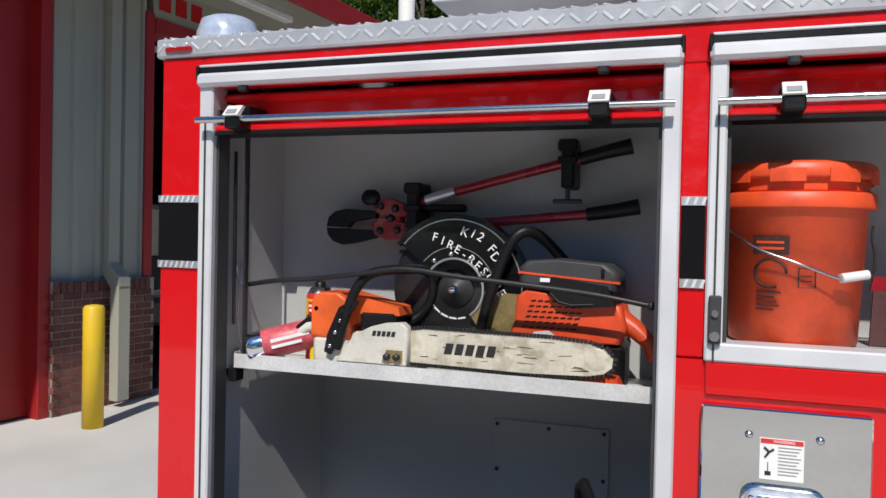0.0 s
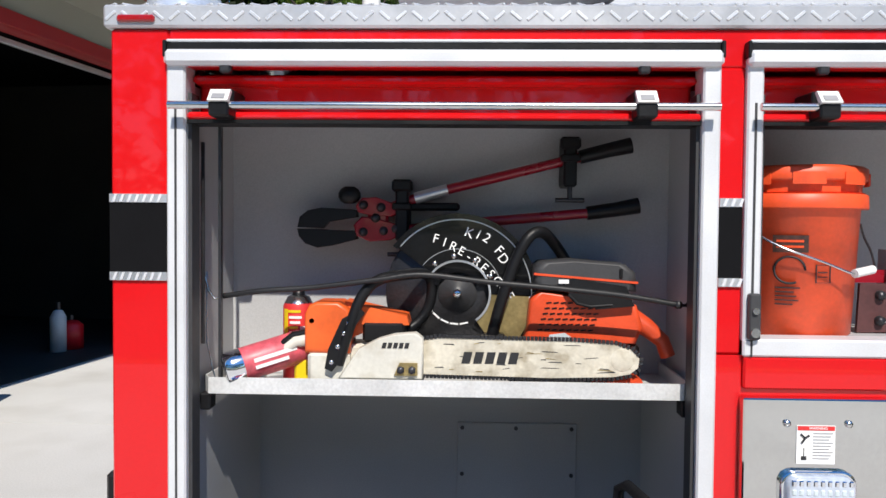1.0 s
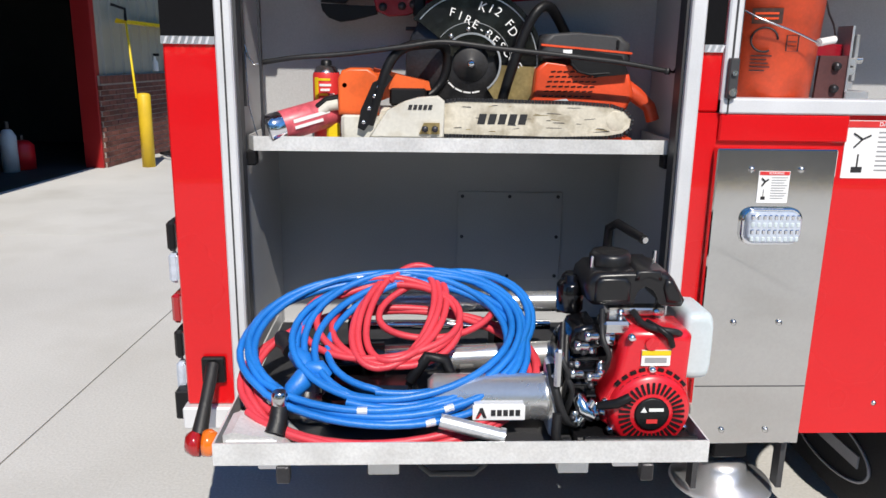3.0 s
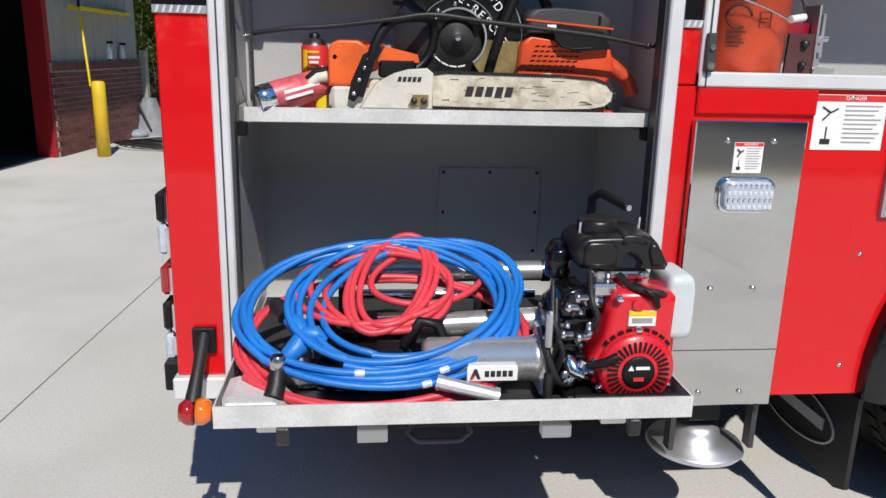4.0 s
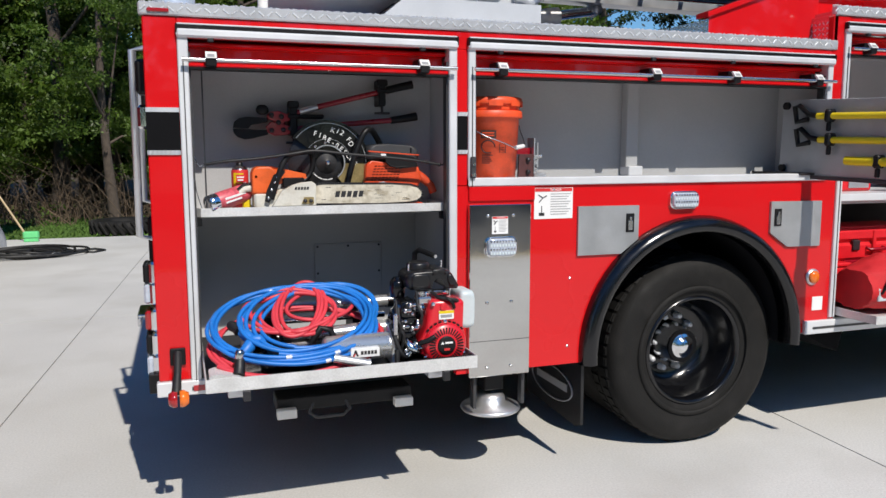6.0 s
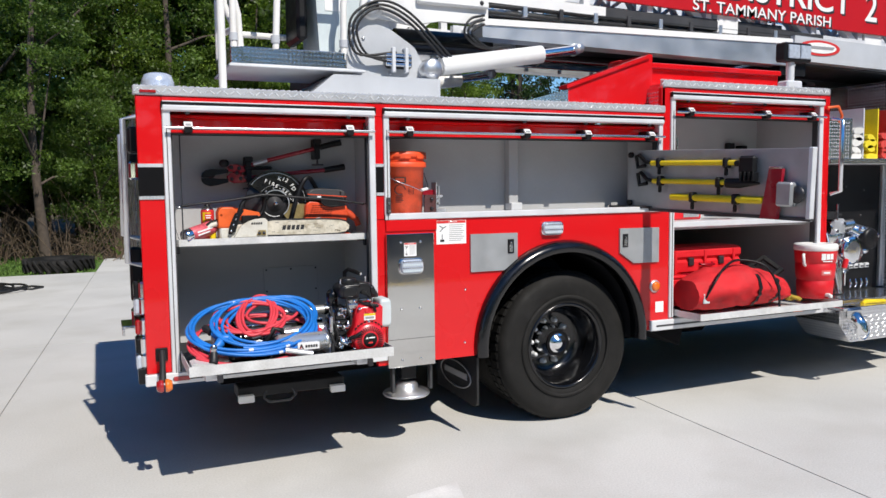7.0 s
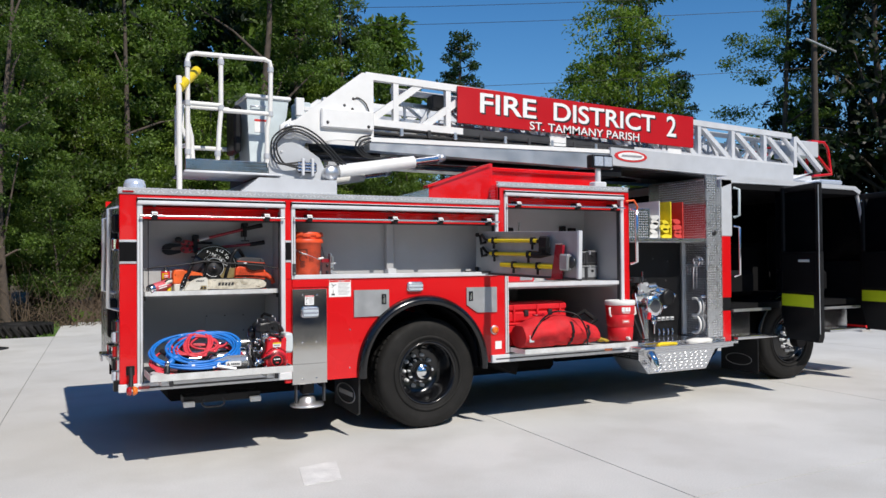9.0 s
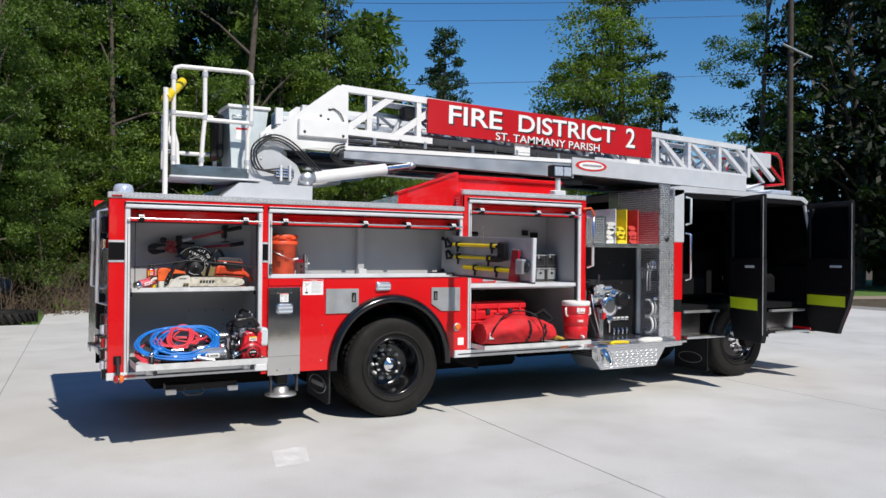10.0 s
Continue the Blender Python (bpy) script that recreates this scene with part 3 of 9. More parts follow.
# tread plate edges along the top, with real lugs
def tread_edge(x0, x1, z0, z1, y=-0.012, lug=0.034):
    b = part("tread_edge", Shape().box(x0, x1, y, 0.03, z0, z1, 0.005), TREAD_DULL, truck, "bright tread plate edging")
    s = Shape()
    n = int((x1 - x0) / lug)
    rows = max(int((z1 - z0) / 0.025), 1)
    for j in range(rows):
        for i in range(n):
            cx, cz = x0 + (i + 0.5 + 0.5 * (j % 2)) * lug, z0 + (j + 0.5) * (z1 - z0) / rows
            if cx > x1 - lug / 2:
                continue
            m = Matrix.Translation((cx, y, cz)) @ Matrix.Rotation(radians(40 if (i + j) % 2 else -40), 4, "Y")
            s.box(-0.014, 0.014, -0.003, 0.002, -0.0035, 0.0035, 0.0015, m)
    for j in range(2):
        for i in range(n):
            cx, cy = x0 + (i + 0.5 + 0.5 * (j % 2)) * lug, y + 0.012 + j * 0.028
            m = Matrix.Translation((cx, cy, z1)) @ Matrix.Rotation(radians(40 if (i + j) % 2 else -40), 4, "Z")
            s.box(-0.014, 0.014, -0.0035, 0.0035, -0.001, 0.0035, 0.0015, m)
    tagged(part("tread_relief", s, LUG, b), kind="stuff")
    return b


tread_edge(-0.012, 3.42, 2.080, 2.128)
tread_edge(3.40, 5.06, 2.257, 2.305)


def tread_lugs(parent, corner, u, v, normal, wide, high, pitch=0.027):
    """Raised bars of a tread plate sheet, in alternating slants, over a field spanned by u and v."""
    c, u, v, n = Vector(corner), Vector(u), Vector(v), Vector(normal)
    s = Shape()
    vs, fs = [], []
    for j in range(int(high / pitch)):
        for i in range(int(wide / pitch)):
            p = c + u * ((i + 0.5) * pitch) + v * ((j + 0.5) * pitch)
            d = (u + v).normalized() if (i + j) % 2 else (u - v).normalized()
            e = d.cross(n)
            k = len(vs)
            vs += [tuple(p + d * 0.012), tuple(p + e * 0.0042), tuple(p - d * 0.012), tuple(p - e * 0.0042), tuple(p + d * 0.006 + n * 0.0018), tuple(p - d * 0.006 + n * 0.0018)]
            fs += [(k, k + 1, k + 5, k + 4), (k + 1, k + 2, k + 5), (k + 2, k + 3, k + 4, k + 5), (k + 3, k, k + 4)]
    tagged(part("tread_relief", s.add(vs, fs), LUG, parent), kind="stuff")


de_ = part("deck_end_plate", Shape().box(3.40, 3.42, 0.0, 0.6, 2.08, 2.262), TREAD, truck)
tread_lugs(de_, (3.3995, 0.01, 2.13), (0, 1, 0), (0, 0, 1), (-1, 0, 0), 0.58, 0.13)
# roll-up door frames
def door_frame(x0, x1, zb, zt, lw, rw, sill, tags):
    """Anodised frame round one opening: jambs, header rails, rolled shutter end with its pull bar and latches."""
    f = part("door_frame", Shape().box(x0, x0 + lw, -0.014, 0.05, zb, zt, 0.004), ALU_PALE, truck, "pale anodised aluminium shutter frame")
    part("jamb", Shape().box(x1 - rw, x1, -0.014, 0.05, zb, zt, 0.004), ALU_PALE, f)
    part("track", Shape().box(x0 + lw, x0 + lw + 0.008, 0.004, 0.05, zb, zt - 0.1), GREY_DARK, f)
    part("track_groove", Shape().box(x0 + lw * 0.45, x0 + lw * 0.45 + 0.004, -0.017, -0.013, zb, zt - 0.12), GREY_DARK, f)
    part("track", Shape().box(x1 - rw - 0.008, x1 - rw, 0.004, 0.05, zb, zt - 0.1), GREY_DARK, f)
    part("header_rail", Shape().box(x0 - 0.002, x1 + 0.002, -0.030, 0.0, zt - 0.047, zt - 0.014, 0.008), ALU_PALE, f)
    part("header_rail", Shape().box(x0 + 0.002, x1 - 0.002, -0.020, 0.0, zt + 0.002, zt + 0.008, 0.003), ALU_PALE, f)
    part("rail_seal", Shape().box(x0, x1, -0.017, 0.0, zt - 0.014, zt + 0.002), BLACK, f)
    for xe in (x0, x1):
        part("end_cap", Shape().box(xe - 0.004, xe + 0.004, -0.026, 0.0, zt - 0.03, zt + 0.005, 0.002), BLACK, f)
    sl = part("shutter_slat", Shape().box(x0 + lw, x1 - rw, 0.075, 0.10, zt - 0.157, zt - 0.047, 0.006), RED, f, "glossy red rolled-up shutter end")
    part("shutter_lip", Shape().box(x0 + lw, x1 - rw, 0.03, 0.08, zt - 0.075, zt - 0.058, 0.008), RED, f)
    part("shutter_lip", Shape().box(x0 + lw, x1 - rw, -0.006, 0.075, zt - 0.157, zt - 0.141, 0.006), RED, f)
    part("lip_seal", Shape().box(x0 + lw, x1 - rw, -0.004, 0.06, zt - 0.165, zt - 0.157), BLACK, f)
    part("pull_bar", Shape().cyl((x0 + 0.016, -0.045, zt - 0.133), (x1 - 0.012, -0.045, zt - 0.133), 0.0085, 12), STEEL, f, "round steel pull bar")
    for x in tags:
        part("latch", Shape().box(x - 0.021, x + 0.021, -0.058, 0.0, zt - 0.157, zt - 0.122, 0.004).box(x - 0.018, x + 0.018, -0.01, 0.075, zt - 0.122, zt - 0.095, 0.003), BLACK, f)
        part("latch_label", Shape().plate([(-0.064, zt - 0.126), (-0.040, zt - 0.100), (-0.030, zt - 0.102), (-0.052, zt - 0.130)], "x", x - 0.021, x + 0.021), WHITE_PLASTIC, f)
        part("latch_print", Shape().plate([(-0.0615, zt - 0.121), (-0.0515, zt - 0.110), (-0.051, zt - 0.111), (-0.061, zt - 0.122)], "x", x - 0.014, x + 0.013), INK_GREY, f)
        part("latch_clip", Shape().box(x - 0.010, x + 0.014, -0.022, 0.0, zt - 0.062, zt - 0.035, 0.004), IRON, f)
    if sill:
        part("sill", Shape().box(x0 + lw, x1 - rw, -0.012, 0.06, zb, zb + sill, 0.004), ALU_PALE, f)
    return f


fr1 = door_frame(0.124, 1.278, 0.63, 2.046, 0.040, 0.037, 0.0, (0.248, 1.118))
fr2 = door_frame(1.331, 3.397, 1.403, 2.046, 0.034, 0.034, 0.0, (1.48, 2.27, 2.74, 3.27))
fr3 = door_frame(3.470, 4.990, 0.655, 2.218, 0.038, 0.040, 0.0, (3.62, 4.36, 4.84))
part("sill", Shape().box(1.331, 3.397, -0.016, 0.06, 1.403, 1.440, 0.004), ALU_PALE, fr2)
# small door hold latch on the second frame
dl = part("door_latch", Shape().box(1.338, 1.362, -0.03, -0.012, 1.44, 1.535, 0.003), GREY_DARK, truck, "black spring latch")
part("latch_pin", Shape().cyl((1.35, -0.035, 1.455), (1.35, -0.03, 1.455), 0.01, 10), STEEL, dl)
part("latch_pin", Shape().cyl((1.35, -0.036, 1.50), (1.35, -0.03, 1.50), 0.007, 10), STEEL, dl)


# compartments: open boxes with walls of their own
def compartment(name, x0, x1, y1, z0, z1, material, t=0.02, y0=0.05, roof=0.05, floor=True):
    """The back carries the other walls as its parts."""
    b = part(name, Shape().box(x0, x1, y1, y1 + t, z0 - t, z1 + t), material, truck, "grey speckled compartment lining")
    part("side_wall", Shape().box(x0 - t, x0, y0, y1 + t, z0 - t, z1 + t), material, b)
    part("side_wall", Shape().box(x1, x1 + t, y0, y1 + t, z0 - t, z1 + t), material, b)
    part("ceiling_sheet", Shape().box(x0, x1, roof, y1, z1, z1 + t), material, b)
    if floor:
        part("floor_sheet", Shape().box(x0, x1, y0, y1, z0 - t, z0), material, b)
    return b


up = compartment("upper_compartment", 0.158, 1.265, 0.34, 1.29, 1.95, LINER, roof=0.10, floor=False)
lo = compartment("lower_compartment", 0.158, 1.265, 0.60, 0.655, 1.265, LINER, roof=0.32)
c2 = compartment("middle_compartment", 1.345, 3.385, 0.36, 1.43, 1.95, LINER, roof=0.10)
compartment("front_compartment", 3.49, 4.965, 0.62, 1.305, 2.12, LINER, roof=0.10, floor=False)
compartment("lower_front_compartment", 3.49, 4.965, 2.0, 0.67, 1.264, LINER, roof=0.10)
part("divider_post", Shape().box(2.335, 2.405, 0.30, 0.36, 1.43, 1.95, 0.004), LINER, c2)
part("post_foot", Shape().box(2.335, 2.42, 0.27, 0.36, 1.43, 1.48, 0.004), ALU_PALE, c2)
hp = part("access_panel", Shape().box(0.735, 1.08, 0.592, 0.6, 0.80, 1.10, 0.002), LINER, lo)
for x in (0.75, 0.905, 1.065):
    for z in (0.815, 0.95, 1.085):
        if x != 0.905 or z != 0.95:
            part("screw", Shape().cyl((x, 0.5885, z), (x, 0.593, z), 0.006, 8), IRON, hp)
part("shelf_track", Shape().box(0.21, 0.216, 0.06, 0.075, 1.30, 1.92).box(0.165, 0.172, 0.08, 0.086, 1.40, 1.85), IRON, up)

# adjustable shelves
def tray(name, x0, x1, y0, y1, z, lip, chamfer, material, parent, label):
    """A folded sheet tray: one outline, its edges turned up."""
    out = [(x0, y1), (x0, y0 + chamfer), (x0 + chamfer * 0.55, y0), (x1 - chamfer * 0.55, y0), (x1, y0 + chamfer), (x1, y1)] if chamfer else [(x0, y1), (x0, y0), (x1, y0), (x1, y1)]
    t = 0.004
    inner = [(min(max(px_, x0 + t), x1 - t), max(py_, y0 + t)) for px_, py_ in out]
    n = len(out)
    vs = [(*p, z) for p in out] + [(*p, z + lip) for p in out] + [(*p, z + lip) for p in inner] + [(*p, z + t) for p in inner]
    fs = [tuple(range(n)), tuple(range(3 * n, 4 * n))]
    for k in range(n - 1):
        for a in (0, n, 2 * n):
            fs.append((a + k, a + k + 1, a + n + k + 1, a + n + k))
    fs += [(0, n, 2 * n, 3 * n), (n - 1, 2 * n - 1, 3 * n - 1, 4 * n - 1), (0, 3 * n, 4 * n - 1, n - 1)]
    return part(name, Shape().add(vs, fs), material, parent, label)


shelf = tray("shelf", 0.172, 1.25, 0.058, 0.335, 1.293, 0.036, 0.03, ALU_WORN, truck, "worn aluminium shelf with upturned lip")
for x in (0.18, 1.24):
    part("shelf_clip", Shape().box(x - 0.012, x + 0.012, 0.06, 0.1, 1.255, 1.292, 0.003), BLACK, shelf)
shelf3 = part("shelf", Shape().box(3.50, 4.955, 0.02, 0.615, 1.285, 1.325, 0.003), ALU_PALE, truck)

# slide-out trays
tray1 = tray("slide_tray", 0.170, 1.220, -0.415, 0.45, 0.692, 0.050, 0.0, ALU_WORN, truck, "slide-out aluminium tray pulled open")
part("tray_liner", Shape().box(0.178, 1.212, -0.41, 0.45, 0.6965, 0.70), GREY_DARK, tray1)
for x in (0.25, 1.03):
    part("tray_slide", Shape().box(x, x + 0.06, -0.36, 0.45, 0.65, 0.69, 0.003), ALU, tray1)
for x in (0.30, 1.075):
    part("tray_latch", Shape().box(x, x + 0.028, -0.42, -0.395, 0.65, 0.69, 0.003), IRON, tray1)
tray3 = tray("slide_tray", 3.52, 4.93, -0.27, 0.55, 0.665, 0.045, 0.0, ALU_WORN, truck, "slide-out aluminium tray with a red bag on it")

# lower rub rails
rr = part("rub_rail", Shape().box(-0.01, 1.33, -0.02, 0.03, 0.572, 0.632, 0.004), ALU_PALE, truck, "aluminium rub rail")
part("rail_groove", Shape().box(0.125, 1.2, -0.023, -0.019, 0.592, 0.606), GREY_DARK, rr)
part("reflector", Shape().box(0.13, 0.21, -0.024, -0.019, 0.588, 0.612, 0.002), RED_LENS, rr)
rr = part("rub_rail", Shape().box(3.30, 5.05, -0.02, 0.03, 0.572, 0.645, 0.004), ALU_PALE, truck)
part("rail_groove", Shape().box(3.35, 5.0, -0.023, -0.019, 0.60, 0.612), GREY_DARK, rr)
part("reflector", Shape().box(4.70, 4.80, -0.024, -0.019, 0.60, 0.63, 0.002), AMBER, rr)

# black band with reflective strips
for x0, x1 in ((-0.002, 0.122), (1.281, 1.328)):
    bnd = part("marking_band", Shape().box(x0, x1, -0.004, 0.0, 1.565, 1.713), BLACK_MATT, truck, "matt black marking band")
    for z in (1.547, 1.713):
        part("reflective_strip", Shape().box(x0, x1, -0.006, 0.0, z, z + 0.018), ALU, bnd)
        s = Shape()
        k = x0 + 0.006
        while k < x1 - 0.008:
            s.plate([(k, z + 0.001), (k + 0.006, z + 0.001), (k + 0.012, z + 0.017), (k + 0.006, z + 0.017)], "y", -0.008, -0.005)
            k += 0.016
        tagged(part("strip_relief", s, ALU_PALE, bnd), kind="stuff")

# stainless panel with warning label and marker lamp
sp = part("steel_panel", Shape().box(1.330, 1.632, -0.03, 0.0, 0.525, 1.320, 0.003), STEEL_PANEL, truck, "polished stainless panel screwed to the side")
for x, z in ((1.418, 1.270), (1.543, 1.270), (1.416, 0.872), (1.536, 0.872), (1.416, 0.567), (1.536, 0.567)):
    part("bolt", Shape().lathe([(0.008, 0), (0.008, -0.002), (0.007, -0.006), (0.001, -0.007)], (x, -0.03, z), "y", 10), STEEL, sp)


part("panel_seam", Shape().box(1.332, 1.630, -0.0312, -0.029, 0.692, 0.6945), GREY_DARK, sp)


def lamp(name, x, y, z, w, h):
    def rounded(g, r, n=5):
        cs_ = ((1, 1, 0), (-1, 1, 90), (-1, -1, 180), (1, -1, 270))
        return [(x + sx * (w / 2 + g - r) + r * math.cos(radians(a0 + 90 * k / n)), z + sz * (h / 2 + g - r) + r * math.sin(radians(a0 + 90 * k / n))) for sx, sz, a0 in cs_ for k in range(n + 1)]
    b = part(name, Shape().pillow(rounded(0.010, 0.03), y, y + 0.02, 0.006), CHROME, truck, "chrome-rimmed clear marker lamp")
    part("lens", Shape().pillow(rounded(0.002, 0.024), y - 0.018, y + 0.01, 0.012), LENS, b)
    for j in range(4):
        cz = z - h * 0.36 + j * h * 0.24
        s = Shape()
        for i in range(9):
            cx = x - w * 0.42 + i * w * 0.105
            s.box(cx - w * 0.036, cx + w * 0.036, y - 0.0198, y - 0.012, cz - h * 0.085, cz + h * 0.085, 0.002)
        tagged(part("reflector_strip", s, CHROME if j % 2 else GREY_PALE, b), kind="stuff")
    return b


lamp("marker_lamp", 1.480, -0.044, 1.128, 0.135, 0.075)
lamp("marker_lamp", 2.48, -0.018, 1.318, 0.145, 0.07)


def notice(x0, x1, z0, z1, y, head):
    """A white warning label: red heading, drawings and rows that cannot be read."""
    b = part("warning_label", Shape().box(x0, x1, y - 0.002, y, z0, z1), LABEL, truck, "white safety label with a red heading")
    w, h = x1 - x0, z1 - z0
    part("heading", Shape().box(x0 + w * 0.02, x1 - w * 0.02, y - 0.0032, y - 0.002, z1 - h * 0.12, z1 - h * 0.01), INK_RED, b)
    lettering(head, h * 0.10, LABEL, on_side((x0 + x1) / 2 + w * 0.05, y - 0.0035, z1 - h * 0.065), b, 0.0004)
    s = Shape()
    for i in range(9):
        z = z1 - h * (0.2 + i * 0.082)
        s.box(x0 + w * 0.42, x1 - w * (0.06 + 0.1 * ((i * 7) % 3) / 2), y - 0.003, y - 0.002, z - h * 0.012, z + h * 0.012)
    part("print_line", s, INK_GREY, b)
    d = Shape()
    d.tube([(x0 + w * 0.10, y - 0.003, z1 - h * 0.22), (x0 + w * 0.22, y - 0.003, z1 - h * 0.32), (x0 + w * 0.32, y - 0.003, z1 - h * 0.25)], 0.0025, 4)
    d.tube([(x0 + w * 0.22, y - 0.003, z1 - h * 0.32), (x0 + w * 0.12, y - 0.003, z1 - h * 0.46)], 0.0025, 4)
    d.box(x0 + w * 0.12, x0 + w * 0.26, y - 0.003, y - 0.002, z0 + h * 0.1, z0 + h * 0.2).box(x0 + w * 0.18, x0 + w * 0.20, y - 0.003, y - 0.002, z0 + h * 0.2, z0 + h * 0.42)
    part("drawing", d, INK, b)


notice(1.438, 1.516, 1.187, 1.266, -0.03, "WARNING")
notice(1.660, 1.859, 1.246, 1.390, 0.0, "DANGER")
part("small_label", Shape().box(3.355, 3.425, -0.002, 0.0, 0.70, 0.775), LABEL, truck)
am = part("side_lamp", Shape().lathe([(0.045, 0.0), (0.045, -0.006), (0.036, -0.012)], (3.345, 0.0, 0.885), "y", 20), ALU, truck)
part("lens", Shape().lathe([(0.034, -0.01), (0.034, -0.02), (0.022, -0.028), (0.001, -0.03)], (3.345, 0.0, 0.885), "y", 20), AMBER, am)


# grey hatches over the wheel
def hatch(pts, latch):
    cx = sum(p[0] for p in pts) / len(pts)
    b = part("hatch", Shape().plate(pts, "y", -0.014, 0.0), GREY_HATCH, truck, "grey brushed metal hatch with a paddle latch")
    lx, lz = latch
    l_ = part("paddle_latch", Shape().box(lx - 0.022, lx + 0.022, -0.02, -0.013, lz - 0.045, lz + 0.045, 0.004), BLACK, b)
    part("paddle", Shape().box(lx - 0.012, lx + 0.012, -0.024, -0.018, lz - 0.036, lz + 0.012, 0.004), STEEL, l_)
    part("keyhole", Shape().box(lx - 0.006, lx + 0.006, -0.026, -0.02, lz + 0.012, lz + 0.03, 0.003), STEEL, l_)


hatch([(1.885, 1.066), (1.885, 1.30), (2.215, 1.298), (2.215, 1.135), (2.12, 1.066)], (2.165, 1.215))
hatch([(3.035, 1.135), (3.035, 1.298), (3.365, 1.295), (3.365, 1.055), (3.15, 1.058)], (3.075, 1.215))
for x, z in ((1.852, 0.959), (1.845, 0.629), (1.76, 1.382), (1.62, 1.382), (1.37, 1.382), (1.6, 0.54), (1.45, 1.37)):
    part("rivet", Shape().lathe([(0.008, 0), (0.006, -0.004), (0.001, -0.006)], (x, 0.0, z), "y", 8), STEEL, truck)


# wheels
def wheel(x, y, front):
    """One road wheel: tyre with shoulder lugs, rim, hub and nuts; its axle runs along y."""
    w = part("wheel", Shape().lathe([(0.295, 0.02), (0.40, 0.0), (0.455, 0.0), (0.487, 0.018), (0.505, 0.055), (0.508, 0.14), (0.505, 0.235), (0.487, 0.272), (0.40, 0.285), (0.295, 0.27)], (x, y, 0.51), "y", 64, caps=False), RUBBER, truck, "black rubber truck tyre")
    s = Shape()
    for k in range(54):
        a = 2 * math.pi * k / 54
        for y0, y1, r0, r1 in ((0.022, 0.062, 0.478, 0.511), (0.075, 0.125, 0.50, 0.5125), (0.155, 0.205, 0.50, 0.5125), (0.215, 0.265, 0.478, 0.511)):
            da = 0.042
            q = []
            for yy, rr_ in ((y0, r0 if y0 < 0.03 else r1), (y1, r1 if y1 < 0.26 else r0)):
                q.append([(x + rr_ * math.sin(a + d), y + yy, 0.51 + rr_ * math.cos(a + d)) for d in (-da, da)] + [(x + 0.47 * math.sin(a + d), y + yy, 0.51 + 0.47 * math.cos(a + d)) for d in (da, -da)])
            s.loft(q, False)
    tagged(part("tread_relief", s, RUBBER, w), kind="stuff")
    part("sidewall_ring", Shape().lathe([(0.325, 0.0), (0.33, -0.004), (0.345, -0.004), (0.35, 0.004)], (x, y, 0.51), "y", 48, caps=False), RUBBER, w)
    rim_m = BLACK_GLOSS
    if front:
        prof = [(0.30, 0.02), (0.305, 0.008), (0.295, 0.004), (0.285, 0.012), (0.27, 0.05), (0.235, 0.075), (0.20, 0.05), (0.14, 0.03), (0.13, 0.03), (0.10, 0.03)]
    else:
        prof = [(0.296, 0.02), (0.290, 0.012), (0.282, 0.010), (0.270, 0.02), (0.262, 0.08), (0.248, 0.16), (0.228, 0.235), (0.18, 0.252), (0.10, 0.252)]
    rim = part("rim", Shape().lathe([*prof, (0.001, prof[-1][1])], (x, y, 0.51), "y", 48, caps=False), rim_m, w, "gloss black steel rim")
    d = 0.028 if front else 0.25
    for k in range(10):
        a = 2 * math.pi * k / 10
        cx, cz = x + 0.15 * math.cos(a), 0.51 + 0.15 * math.sin(a)
        part("wheel_nut", Shape().lathe([(0.021, 0), (0.021, -0.006), (0.017, -0.010), (0.017, -0.034), (0.012, -0.044), (0.001, -0.046)], (cx, y + d, cz), "y", 8), ALU_PALE, w)
    e = 0.03 if front else 0.225
    part("hub_cap", Shape().lathe([(0.115, e), (0.112, e - 0.03), (0.10, e - 0.05), (0.095, e - 0.09), (0.06, e - 0.115), (0.045, e - 0.118), (0.04, e - 0.13), (0.001, e - 0.132)], (x, y, 0.51), "y", 32), CHROME, w, "chrome hub cap")
    return w


wheel(2.665, 0.085, False)
wheel(8.115, 0.37, True)
part("inner_tyre", Shape().lathe([(0.30, 0.0), (0.48, 0.0), (0.505, 0.05), (0.505, 0.23), (0.48, 0.28), (0.30, 0.28)], (2.665, 0.385, 0.51), "y", 40), RUBBER, truck)
for x, y in ((2.665, TW - 0.62), (8.115, TW - 0.6)):
    part("far_tyre", Shape().lathe([(0.30, 0.0), (0.48, 0.0), (0.505, 0.05), (0.505, 0.5), (0.48, 0.55), (0.30, 0.55)] if x < 5 else [(0.30, 0.0), (0.48, 0.0), (0.505, 0.05), (0.505, 0.23), (0.48, 0.28), (0.30, 0.28)], (x, y, 0.51), "y", 40), RUBBER, truck)
    part("axle", Shape().cyl((x, 0.2, 0.51), (x, TW - 0.2, 0.51), 0.09, 14), BLACK_MATT, truck)


# mud flap behind the rear wheel hangs across the truck, seen edge on
mf = part("mud_flap", Shape().plate([(0.0, 0.54), (0.62, 0.54), (0.62, 0.22), (0.05, 0.20), (0.0, 0.22)], "x", 1.925, 1.94), RUBBER_TUBE, truck, "black rubber mud flap with a pale oval mark")
el = Shape()
el.tube([(1.921, 0.31 + 0.23 * math.cos(a * math.pi / 16), 0.36 + 0.085 * math.sin(a * math.pi / 16)) for a in range(32)], 0.005, 4, closed=True)
el.box(1.920, 1.925, 0.14, 0.48, 0.345, 0.385)
part("oval_mark", el, INK_GREY, mf)
